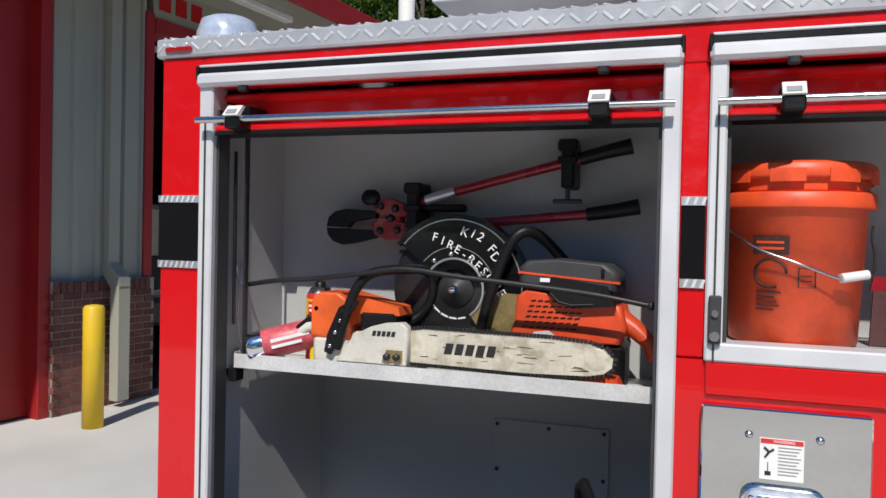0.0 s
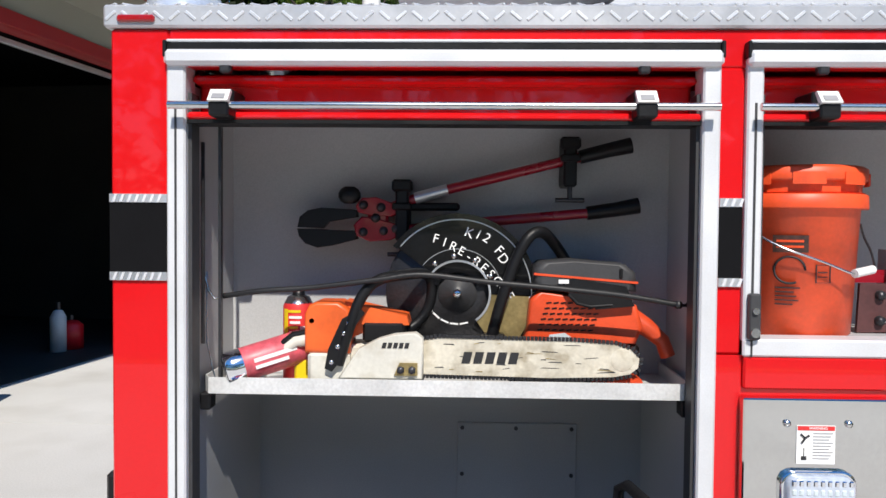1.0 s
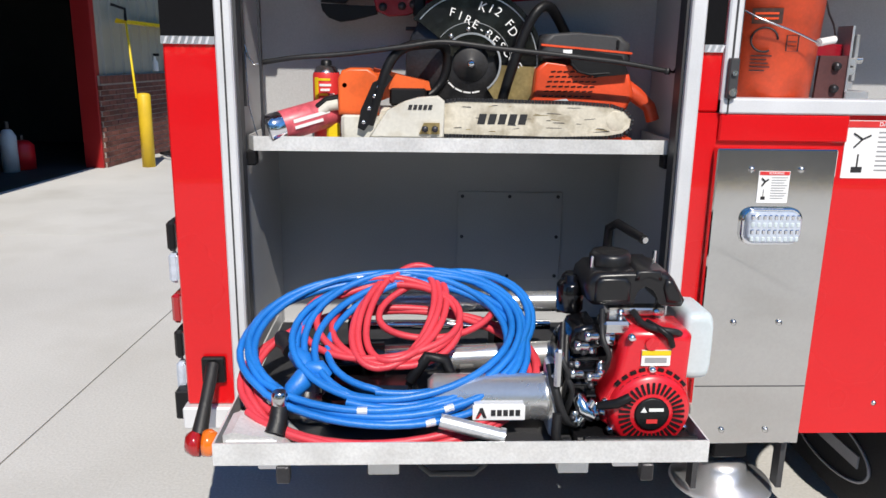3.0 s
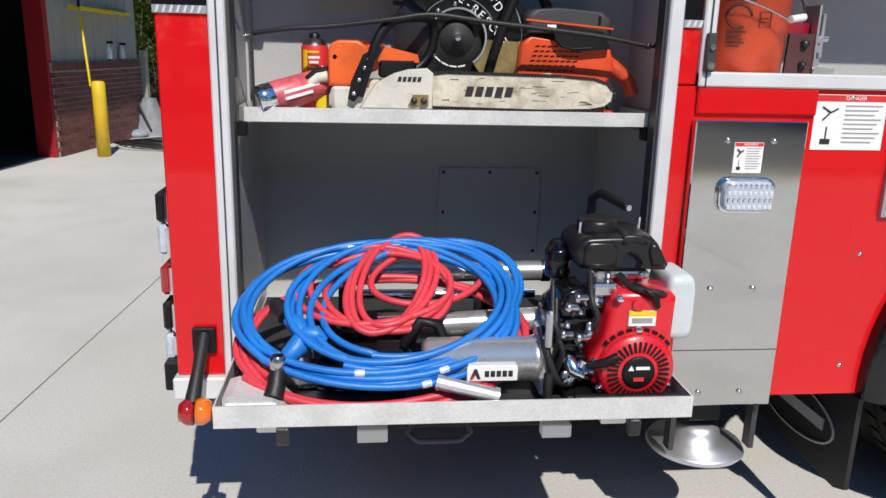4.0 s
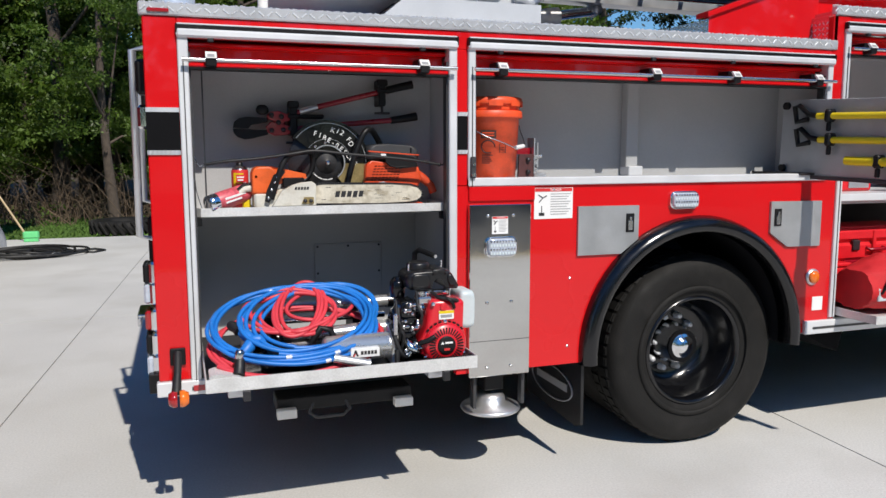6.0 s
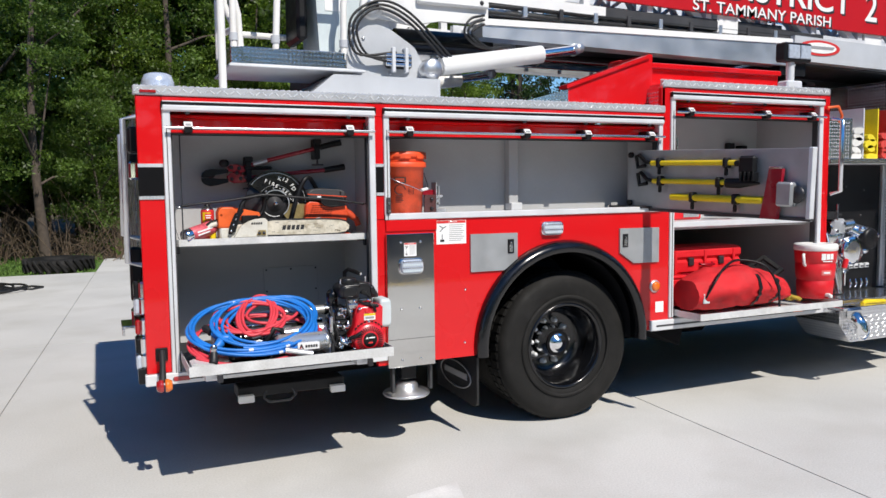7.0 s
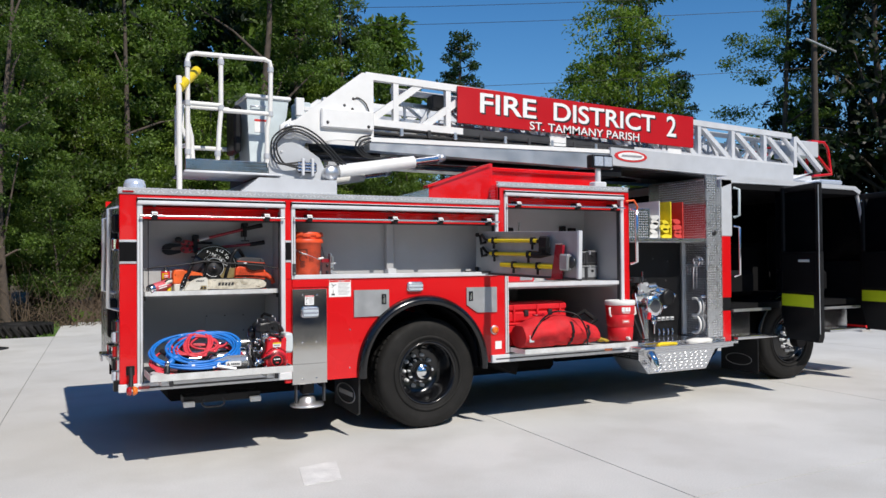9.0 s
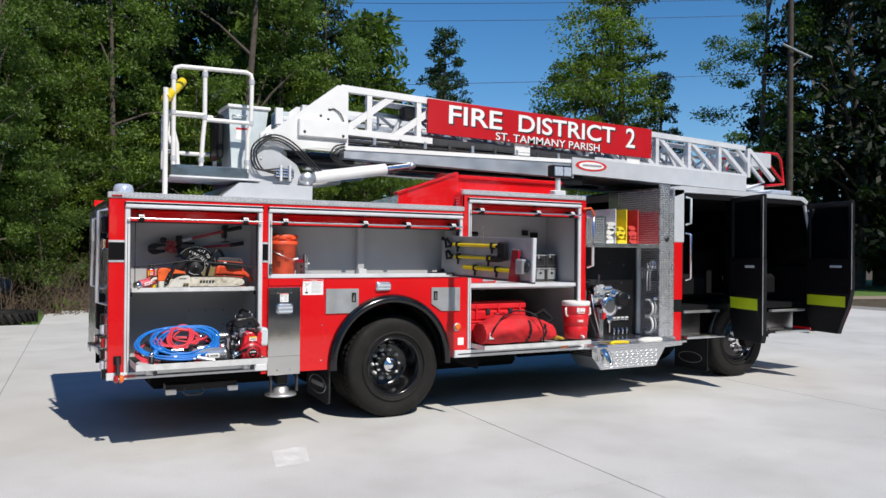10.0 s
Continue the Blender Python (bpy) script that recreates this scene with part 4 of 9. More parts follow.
mf2 = part("mud_flap", Shape().plate([(0.25, 0.58), (0.82, 0.58), (0.82, 0.14), (0.25, 0.14)], "x", 7.36, 7.375), RUBBER_TUBE, truck)
el = Shape().tube([(7.356, 0.54 + 0.2 * math.cos(a * math.pi / 16), 0.29 + 0.07 * math.sin(a * math.pi / 16)) for a in range(32)], 0.005, 4, closed=True)
part("oval_mark", el, INK_GREY, mf2)
part("front_tyre_guard", Shape().plate([(3.35, 0.57), (3.7, 0.57), (3.66, 0.42)], "y", 0.1, 0.5), BLACK_MATT, truck)

# outrigger jack behind the panel
jk = part("outrigger", Shape().lathe([(0.001, 0.335), (0.14, 0.335), (0.146, 0.342), (0.14, 0.354), (0.075, 0.362), (0.07, 0.40), (0.055, 0.42), (0.001, 0.42)], (1.50, 0.13, -0.02), "z", 36), ALU, truck, "round steel outrigger foot")
part("jack_leg", Shape().box(1.45, 1.55, 0.08, 0.18, 0.42, 0.56, 0.005), BLACK, jk)
for x in (1.37, 1.615):
    part("jack_strut", Shape().box(x, x + 0.015, 0.02, 0.06, 0.36, 0.56), GREY_DARK, jk)

# rear step bar with grab loop under the tray
rb = part("under_bar", Shape().box(0.47, 1.08, 0.06, 0.20, 0.43, 0.49, 0.005), BLACK, truck)
for x in (0.467, 0.992):
    part("bar_pad", Shape().box(x, x + 0.085, 0.02, 0.06, 0.41, 0.45, 0.003), WHITE_PLASTIC, rb)
part("grab_loop", Shape().tube([(0.63, 0.07, 0.46), (0.61, 0.05, 0.42), (0.64, 0.05, 0.395), (0.76, 0.05, 0.395), (0.79, 0.05, 0.42), (0.77, 0.07, 0.46)], 0.009, 8), GREY_DARK, rb)
# amber corner marker on a rubber arm
ma = part("corner_marker", Shape().box(0.045, 0.105, -0.018, 0.0, 0.70, 0.77, 0.004), BLACK, truck, "amber and red marker lamp on a rubber arm")
part("arm", Shape().tube([(0.075, -0.015, 0.75), (0.072, -0.09, 0.685), (0.065, -0.14, 0.62)], [0.018, 0.015, 0.02], 10), RUBBER_TUBE, ma)
part("amber_lens", Shape().lathe([(0.001, 0.0), (0.034, 0.0), (0.034, 0.016), (0.024, 0.034), (0.001, 0.036)], (0.077, -0.145, 0.60), "x", 20), AMBER, ma)
part("red_lens", Shape().lathe([(0.001, -0.036), (0.024, -0.034), (0.034, -0.016), (0.034, -0.001), (0.001, -0.001)], (0.069, -0.145, 0.60), "x", 20), RED_LENS, ma)
# rear fittings seen edge on
for z, m_ in ((1.07, BLACK), (0.985, LENS), (0.875, RED_LENS), (0.775, BLACK), (0.685, LENS)):
    tl = part("tail_lamp", Shape().box(-0.022, 0.03, 0.05, 0.20, z - 0.047, z + 0.047, 0.01), CHROME, truck)
    part("lens", Shape().box(-0.045, -0.018, 0.06, 0.19, z - 0.04, z + 0.04, 0.012), m_, tl)
for y, z0, z1 in ((0.30, 1.18, 2.0), (0.85, 1.3, 1.95)):
    part("rear_grab_rail", Shape().tube([(0.03, y, z1), (-0.055, y, z1 - 0.02), (-0.06, y, z0 + 0.02), (0.03, y, z0)], 0.016, 10), ALU, truck, "long aluminium tail handrail")
for y, z, h in ((0.14, 1.86, 0.07), (0.16, 1.70, 0.05), (0.55, 1.82, 0.12), (0.6, 1.10, 0.16), (0.7, 0.82, 0.06)):
    part("tail_fitting", Shape().box(-0.04, 0.03, y, y + 0.10, z - h, z + h, 0.012), BLACK if h > 0.06 else CHROME, truck)
part("folding_step", Shape().box(-0.10, 0.03, 0.5, 0.75, 0.80, 0.815, 0.004).box(-0.10, -0.085, 0.5, 0.75, 0.76, 0.80, 0.003), TREAD, truck)
part("rear_bracket", Shape().box(-0.04, 0.0, 0.02, 0.10, 0.58, 0.66, 0.004), BLACK, truck)
# roof corner beacon
bc = part("beacon", Shape().lathe([(0.001, 2.085), (0.085, 2.085), (0.085, 2.115), (0.08, 2.118)], (0.12, 0.11, 0), "z", 28), BLACK, truck)
part("dome", Shape().lathe([(0.085, 2.115), (0.082, 2.16), (0.07, 2.195), (0.05, 2.205), (0.001, 2.207)], (0.12, 0.11, 0), "z", 28), LENS, bc, "clear ribbed dome")
part("small_lamp", Shape().box(0.02, 0.10, -0.02, -0.008, 2.09, 2.105, 0.004), RED_LENS, truck)

# ---- truck: pump bay ----
pump = part("pump_panel", Shape().box(5.05, 6.215, 0.36, 0.40, 0.66, 1.735), BLACK, truck, "black pump operator panel")
bw = part("bay_wall", Shape().box(6.215, 6.245, 0.0, 0.9, 0.62, 2.46), TREAD, truck, "tread plate bulkhead")
tread_lugs(bw, (6.2145, 0.0, 0.66), (0, 1, 0), (0, 0, 1), (-1, 0, 0), 0.74, 1.80)
bf = part("bay_face", Shape().box(6.215, 6.388, -0.02, 0.0, 0.60, 2.50, 0.004), TREAD_POST, truck, "tread plate corner post")
tread_lugs(bf, (6.225, -0.0205, 0.61), (1, 0, 0), (0, 0, 1), (0, -1, 0), 0.16, 1.87)
part("bay_wall", Shape().box(5.05, 5.07, 0.0, 0.9, 0.66, 2.25), RED, truck)
part("hose_shelf", Shape().box(5.08, 6.215, 0.0, 0.75, 1.735, 1.77, 0.004), ALU_PALE, truck, "aluminium hose shelf")
part("shelf_lip", Shape().box(5.08, 6.21, -0.012, 0.0, 1.735, 1.775, 0.003), TREAD, truck)
tbx = part("tread_box", Shape().box(5.10, 5.465, 0.10, 0.6, 1.772, 2.10, 0.004), TREAD, truck)
tread_lugs(tbx, (5.11, 0.0995, 1.78), (1, 0, 0), (0, 0, 1), (0, -1, 0), 0.35, 0.31)
part("bay_back", Shape().box(5.05, 6.215, 0.75, 0.77, 1.7, 2.05), RED, truck)
part("bay_floor", Shape().box(5.05, 6.46, -0.05, 0.40, 0.63, 0.66, 0.004), TREAD, truck)
for x, m_ in ((5.625, ALU_PALE), (5.80, CLOTH_YELLOW), (5.985, CLOTH_RED)):
    part("hose_divider", Shape().box(x, x + 0.012, 0.12, 0.72, 1.77, 2.19), m_, truck)
# side step under the bay
st_ = part("side_step", Shape().plate([(5.04, 0.60), (6.46, 0.60), (6.46, 0.57), (6.17, 0.555), (6.02, 0.35), (5.17, 0.35), (5.04, 0.50)], "y", -0.16, 0.25), TREAD, truck, "bright tread plate step box")
part("step_top", Shape().box(5.04, 6.50, -0.20, 0.26, 0.602, 0.63, 0.005), TREAD, st_)
lug = Shape()
for j in range(6):
    for i in range(22):
        cx, cz = 5.20 + i * 0.038 + 0.019 * (j % 2), 0.375 + j * 0.032
        lug.box(-0.012, 0.012, -0.163, -0.159, -0.004, 0.004, 0.0, Matrix.Translation((cx, 0, cz)) @ Matrix.Rotation(radians(40 if (i + j) % 2 else -40), 4, "Y"))
tagged(part("tread_relief", lug, ALU, st_), kind="stuff")
dr = part("discharge", Shape().tube([(5.16, -0.10, 0.56), (5.16, -0.22, 0.55), (5.17, -0.25, 0.50), (5.18, -0.25, 0.44)], [0.05, 0.05, 0.045, 0.05], 14), CHROME, truck, "chrome discharge outlet with a hanging cap")
part("outlet_ring", Shape().tube([(5.20 + 0.07 * math.cos(k * math.pi / 8), -0.25, 0.47 + 0.09 * math.sin(k * math.pi / 8)) for k in range(16)], 0.008, 6, closed=True), CHROME, dr)
part("valve_body", Shape().box(5.08, 5.24, -0.22, -0.1, 0.54, 0.63, 0.02), STEEL, dr)
# pump works in front of the black panel
pw = part("pump_body", Shape().ball((5.60, 0.27, 1.13), 0.12, 16, (1.1, 0.8, 0.9)).cyl((5.50, 0.24, 1.20), (5.76, 0.22, 1.22), 0.06, 16), STEEL, truck, "cast pump with chrome outlets")
part("pump_flange", Shape().lathe([(0.07, -0.03), (0.112, -0.03), (0.118, -0.02), (0.118, 0.02), (0.09, 0.05), (0.09, 0.10)], (5.68, 0.14, 1.02), "y", 32), CHROME, pw)
part("flange_bore", Shape().lathe([(0.072, -0.026), (0.066, 0.03), (0.02, 0.04), (0.001, 0.04)], (5.68, 0.14, 1.02), "y", 24), GREY_DARK, pw)
for k in range(6):
    a_ = k * math.pi / 3 + 0.3
    part("flange_lug", Shape().ball((5.68 + 0.118 * math.cos(a_), 0.14, 1.02 + 0.118 * math.sin(a_)), 0.018, 8), CHROME, pw)
part("side_outlet", Shape().tube([(5.74, 0.24, 1.20), (5.82, 0.20, 1.16), (5.86, 0.15, 1.13)], [0.06, 0.075, 0.08], 18), CHROME, pw)
part("black_cap", Shape().lathe([(0.001, -0.035), (0.07, -0.032), (0.088, -0.02), (0.098, 0.02), (0.085, 0.08)], (5.87, 0.12, 1.11), "y", 24), BLACK, pw)
for k in range(3):
    a_ = k * 2.09 + 0.2
    part("cap_lug", Shape().ball((5.87 + 0.105 * math.cos(a_), 0.13, 1.11 + 0.105 * math.sin(a_)), 0.03, 10, (1.2, 0.8, 0.9)), CHROME, pw)
part("valve_block", Shape().box(5.50, 5.66, 0.17, 0.27, 1.15, 1.28, 0.02), ALU, pw)
part("valve_bolt", Shape().cyl((5.54, 0.175, 1.18), (5.54, 0.155, 1.18), 0.014, 8), CHROME, pw)
part("valve_bolt", Shape().cyl((5.62, 0.175, 1.24), (5.62, 0.155, 1.24), 0.014, 8), CHROME, pw)
part("top_gear", Shape().cyl((5.47, 0.22, 1.28), (5.47, 0.22, 1.34), 0.075, 18), IRON, pw)
part("gear_arm", Shape().box(5.36, 5.62, 0.18, 0.28, 1.30, 1.32, 0.008), IRON, pw)
part("lever", Shape().tube([(5.555, 0.18, 1.27), (5.555, 0.18, 1.40)], [0.010, 0.013], 8), CHROME, pw)
part("intake_pipe", Shape().tube([(5.60, 0.24, 1.0), (5.60, 0.2, 0.85), (5.60, 0.2, 0.66)], [0.055, 0.042, 0.042], 14), STEEL, pw)
part("red_handle", Shape().cyl((5.58, 0.12, 0.88), (5.60, 0.12, 0.95), 0.022, 10), RED_PLASTIC, pw)
part("hose_tail", Shape().hose([(5.42, 0.25, 1.25), (5.38, 0.2, 1.05), (5.44, 0.18, 0.85), (5.50, 0.15, 0.68)], 0.016, 8), RUBBER_TUBE, pw)
part("hose_tail", Shape().hose([(5.48, 0.22, 1.16), (5.47, 0.16, 0.98), (5.52, 0.15, 0.8), (5.56, 0.15, 0.67)], 0.013, 8), STEEL, pw)
pw.location = pw.location + Vector((-0.13, 0.0, 0.01))
part("drain_dial", Shape().lathe([(0.001, -0.012), (0.04, -0.01), (0.046, 0.0), (0.046, 0.02)], (5.74, 0.335, 0.85), "y", 20), STEEL, pump)
part("dial_stem", Shape().cyl((5.74, 0.34, 0.70), (5.74, 0.34, 0.82), 0.012, 8), CHROME, pump)
for x in (5.81, 5.88, 5.95, 6.02):
    part("drain_valve", Shape().box(x - 0.025, x + 0.025, 0.33, 0.36, 0.845, 0.885, 0.005), ALU_PALE, pump)
    part("valve_slot", Shape().box(x - 0.018, x + 0.018, 0.327, 0.331, 0.855, 0.866), BLACK, pump)
    part("valve_stem", Shape().tube([(x, 0.34, 0.75), (x, 0.33, 0.715), (x, 0.34, 0.68)], [0.008, 0.014, 0.008], 8), CHROME, pump)
part("panel_edge", Shape().box(6.185, 6.213, 0.33, 0.36, 0.67, 1.73, 0.003), ALU, pump)
for x, z in ((5.32, 1.66), (5.52, 1.67), (5.98, 1.52), (5.75, 1.55), (5.95, 1.30), (5.25, 1.45)):
    part("panel_screw", Shape().lathe([(0.001, -0.006), (0.009, -0.005), (0.011, 0.0)], (x, 0.36, z), "y", 10), GREY_DARK, pump)
part("hand_rail", Shape().tube([(5.08, -0.02, 2.08), (5.10, -0.09, 2.06), (5.10, -0.09, 1.52), (5.08, -0.02, 1.50)], 0.017, 10), CHROME, truck, "vertical chrome grab rail")
part("orange_cord", Shape().tube([(5.02, -0.02, 2.16), (5.10, -0.05, 2.17), (5.16, -0.04, 2.10), (5.14, -0.03, 2.05)], 0.011, 8), ORANGE, truck)
WX = 6.213
wr = part("spanner", Shape().tube([(WX - 0.02, 0.17, 1.20), (WX - 0.02, 0.165, 1.42), (WX - 0.02, 0.15, 1.52)], [0.012, 0.011, 0.016], 8), CHROME, truck, "chrome hydrant spanner clipped to the bulkhead")
part("spanner_head", Shape().tube([(WX - 0.02, 0.12 + 0.05 * math.cos(a / 8 * math.pi), 1.52 + 0.05 * math.sin(a / 8 * math.pi)) for a in range(0, 12)], 0.011, 8), CHROME, wr)
part("spanner_clip", Shape().box(WX - 0.035, WX, 0.13, 0.26, 1.455, 1.485, 0.004), ALU, wr)
part("second_spanner", Shape().tube([(WX - 0.02, 0.255, 1.36), (WX - 0.02, 0.25, 1.50)], 0.011, 8), CHROME, wr)
for z in (1.0, 0.80):
    part("hook", Shape().tube([(WX - 0.02, 0.15 + 0.085 * math.cos(a / 8 * math.pi), z + 0.10 * math.sin(a / 8 * math.pi)) for a in range(3, 14)], 0.014, 8), WHITE_PLASTIC, truck)
part("wall_knob", Shape().ball((WX - 0.01, 0.05, 1.12), 0.022, 10), CHROME, truck)
part("door_latch", Shape().lathe([(0.001, -0.012), (0.03, -0.01), (0.036, 0.0)], (6.33, -0.02, 1.84), "y", 20), IRON, truck)

# ---- truck: cab ----
part("cab_post", Shape().box(6.468, 6.645, -0.01, 0.06, 1.80, 2.46, 0.01), GREY_PAINT, truck, "light grey upper cab post")
part("cab_post", Shape().box(6.472, 6.615, -0.01, 0.06, 1.10, 1.80, 0.006), RED, truck)
part("cab_post", Shape().box(6.472, 6.60, -0.012, 0.06, 0.60, 0.95, 0.006), RED, truck)
part("post_gap", Shape().box(6.472, 6.61, 0.0, 0.06, 0.95, 1.10), BLACK, truck)
cp_ = part("cab_post", Shape().box(6.39, 6.468, -0.012, 0.06, 0.60, 2.36, 0.004), TREAD_POST, truck)
tread_lugs(cp_, (6.393, -0.0125, 0.61), (1, 0, 0), (0, 0, 1), (0, -1, 0), 0.075, 1.74)
for z0, z1, m_ in ((2.02, 2.36, GREY_PALE), (1.34, 1.92, CHROME)):
    part("cab_grab_rail", Shape().tube([(6.66, -0.02, z1), (6.69, -0.075, z1 - 0.02), (6.69, -0.075, z0 + 0.02), (6.66, -0.02, z0)], 0.014, 10), m_, truck)
part("cab_roof", Shape().plate([(6.47, 2.36), (6.47, 2.46), (6.60, 2.50), (8.95, 2.46), (9.06, 2.40), (9.03, 2.36), (8.9, 2.41), (6.7, 2.43)], "y", -0.01, TW), GREY_PAINT, truck, "light grey cab roof")
part("door_header", Shape().box(6.65, 9.0, -0.012, 0.04, 2.415, 2.44, 0.006), GREY_PAINT, truck)
# black sheet added under the roof for the shade at the opening's top
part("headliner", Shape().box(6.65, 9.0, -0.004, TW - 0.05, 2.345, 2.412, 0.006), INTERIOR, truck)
part("mid_pillar", Shape().box(7.52, 8.14, 0.0, 0.10, 1.12, 2.40, 0.006), BLACK_GLOSS, truck, "dark glossy pillar between the cab doors")
part("front_pillar", Shape().tube([(9.02, 0.03, 2.40), (9.14, 0.03, 2.0), (9.24, 0.03, 1.55)], 0.022, 8), GREY_PAINT, truck)
part("cab_nose", Shape().plate([(9.22, 0.62), (9.34, 0.62), (9.38, 1.2), (9.28, 1.5), (9.22, 1.5)], "y", 0.06, TW), RED, truck, "red cab nose")
part("windscreen", Shape().plate([(9.03, 2.38), (9.06, 2.38), (9.28, 1.5), (9.24, 1.5)], "y", 0.06, TW - 0.06), BLACK_GLOSS, truck)
part("bumper", Shape().box(9.36, 9.85, 0.05, TW - 0.05, 0.55, 0.85, 0.04), CHROME, truck)
# black sheet over the red nose, standing for shade in the cab
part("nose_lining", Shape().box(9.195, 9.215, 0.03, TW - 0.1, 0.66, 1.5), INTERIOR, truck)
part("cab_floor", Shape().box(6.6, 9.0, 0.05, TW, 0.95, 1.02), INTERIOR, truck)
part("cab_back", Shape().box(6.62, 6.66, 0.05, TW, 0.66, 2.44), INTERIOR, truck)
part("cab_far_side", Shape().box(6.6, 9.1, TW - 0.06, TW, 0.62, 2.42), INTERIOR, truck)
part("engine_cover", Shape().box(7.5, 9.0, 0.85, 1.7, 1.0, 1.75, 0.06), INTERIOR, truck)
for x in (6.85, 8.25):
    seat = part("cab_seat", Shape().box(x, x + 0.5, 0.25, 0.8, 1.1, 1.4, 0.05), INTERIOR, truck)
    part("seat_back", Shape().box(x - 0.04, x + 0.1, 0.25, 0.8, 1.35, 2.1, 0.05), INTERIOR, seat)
stp = part("cab_step", Shape().box(6.66, 7.34, -0.06, 0.3, 0.615, 0.65, 0.006), TREAD, truck, "tread plate cab step")
part("step_box", Shape().box(6.68, 7.10, 0.14, 0.3, 0.65, 0.93, 0.006), STEEL, stp)
part("step_sill", Shape().box(6.66, 7.3, 0.0, 0.04, 0.93, 0.96), ALU, stp)
stp = part("cab_step", Shape().box(8.32, 9.05, -0.06, 0.3, 0.615, 0.65, 0.006), TREAD, truck)
part("step_box", Shape().box(8.36, 8.95, 0.14, 0.3, 0.65, 0.90, 0.006), STEEL, stp)
part("step_sill", Shape().box(8.3, 9.0, -0.02, 0.04, 0.90, 0.93, 0.006), ALU, stp)
part("front_fender", Shape().loft([[(8.08 + r * math.cos(radians(a)), y, 0.52 + r * math.sin(radians(a))) for r, y in ((0.56, 0.36), (0.56, 0.32), (0.59, 0.30), (0.62, 0.32), (0.62, 0.36))] for a in range(4, 177, 8)]), BLACK_GLOSS, truck)
part("front_well", Shape().loft([[(8.08 + r * math.cos(radians(a)), y, 0.52 + r * math.sin(radians(a))) for r, y in ((0.59, 0.34), (0.60, 0.34), (0.60, 0.9), (0.59, 0.9))] for a in range(0, 181, 12)]), BLACK_MATT, truck)


def cab_door(hx, hy, ang, width, z0, z1, notch):
    """An open cab door; its leaf starts at the hinge and runs along local -x before it is swung out."""
    m = Matrix.Translation((hx, hy, 0)) @ Matrix.Rotation(radians(ang), 4, "Z") @ Matrix.Diagonal((1, -1, 1, 1))

    def leaf(shape):
        return shape.moved(m)
    wz = 1.62
    lower = [(0, wz), (-width, wz), (-width, z0 + notch * 2.6), (-width + notch * 0.28, z0 + notch * 1.6), (-width + notch * 0.75, z0 + notch * 0.65), (-width + notch, z0), (-0.1, z0), (0, z0 + 0.3)]
    d = part("cab_door", leaf(Shape().plate(lower, "y", -0.03, 0.03)), BLACK, truck, "open cab door with black inner trim and lime tape")
    part("outer_skin", leaf(Shape().plate([(min(-0.12, max(p[0], -width + 0.03)), max(p[1], z0 + 0.03)) for p in lower], "y", 0.032, 0.036)), RED, d)
    part("window_frame", leaf(Shape().box(-width, -width + 0.06, -0.025, 0.03, wz, z1, 0.01).box(-0.06, 0, -0.025, 0.03, wz, z1, 0.01).box(-width + 0.06, -0.06, -0.025, 0.03, z1 - 0.07, z1, 0.01)), BLACK, d)
    part("pane", leaf(Shape().box(-width + 0.06, -0.06, -0.004, 0.004, wz, z1 - 0.07)), BLACK_GLOSS, d)
    part("reflective_tape", leaf(Shape().box(-width + 0.095, -0.02, -0.034, -0.03, 0.985, 1.125)), LIME, d)
    part("edge_trim", leaf(Shape().box(-width - 0.004, -width, -0.03, -0.022, z0 + 0.02 + notch * 2.6, z1 - 0.03, 0.002)), ALU, d)
    part("seal", leaf(Shape().box(-width + 0.083, -width + 0.088, -0.034, -0.03, 0.9, 1.6)), GREY_DARK, d)
    part("door_pull", leaf(Shape().box(-width + 0.15, -width + 0.35, -0.045, -0.03, 1.50, 1.53, 0.006)), GREY_PALE, d)
    part("inner_panel", leaf(Shape().box(-width + 0.05, -0.05, -0.036, -0.03, 1.16, wz - 0.02, 0.01)), BLACK_MATT, d)
    return d


cab_door(7.50, -0.02, 72, 0.70, 0.60, 2.39, 0.03)
cab_door(9.12, 0.03, 78, 0.78, 0.63, 2.37, 0.22)
mir = part("mirror", Shape().box(9.30, 9.36, -0.32, -0.12, 1.75, 2.15, 0.03), BLACK, truck)
part("mirror_arm", Shape().tube([(9.2, 0.02, 1.62), (9.32, -0.2, 1.65), (9.33, -0.22, 1.78)], 0.018, 8).tube([(9.1, 0.02, 2.28), (9.32, -0.2, 2.25), (9.33, -0.22, 2.12)], 0.018, 8), CHROME, mir)
part("roof_light", Shape().box(8.55, 9.0, 0.2, 2.3, 2.49, 2.56, 0.02), LENS, truck, "roof light bar")

# ---- truck: upper red bed walls ----
part("bed_wall", Shape().plate([(2.72, 2.125), (2.72, 2.24), (3.40, 2.475), (3.40, 2.125)], "y", 0.16, 0.20), RED, truck)
part("bed_cap", Shape().plate([(2.70, 2.235), (2.70, 2.26), (3.41, 2.50), (3.41, 2.475)], "y", 0.14, 0.24), RED, truck)
part("bed_end", Shape().box(3.40, 3.44, 0.16, 0.62, 2.125, 2.50), RED, truck)
part("bed_wall", Shape().box(3.44, 5.15, 0.58, 0.62, 2.28, 2.48), RED, truck)
part("bed_cap", Shape().box(3.44, 5.15, 0.54, 0.66, 2.48, 2.52, 0.006), RED, truck)
part("bed_ramp", Shape().plate([(2.30, 2.125), (2.72, 2.23), (2.72, 2.125)], "y", 0.16, 0.22), TREAD, truck)
# work lamp on a post
wl = part("work_lamp", Shape().box(4.60, 4.88, 0.02, 0.12, 2.50, 2.64, 0.012), BLACK, truck, "black rectangular work lamp")
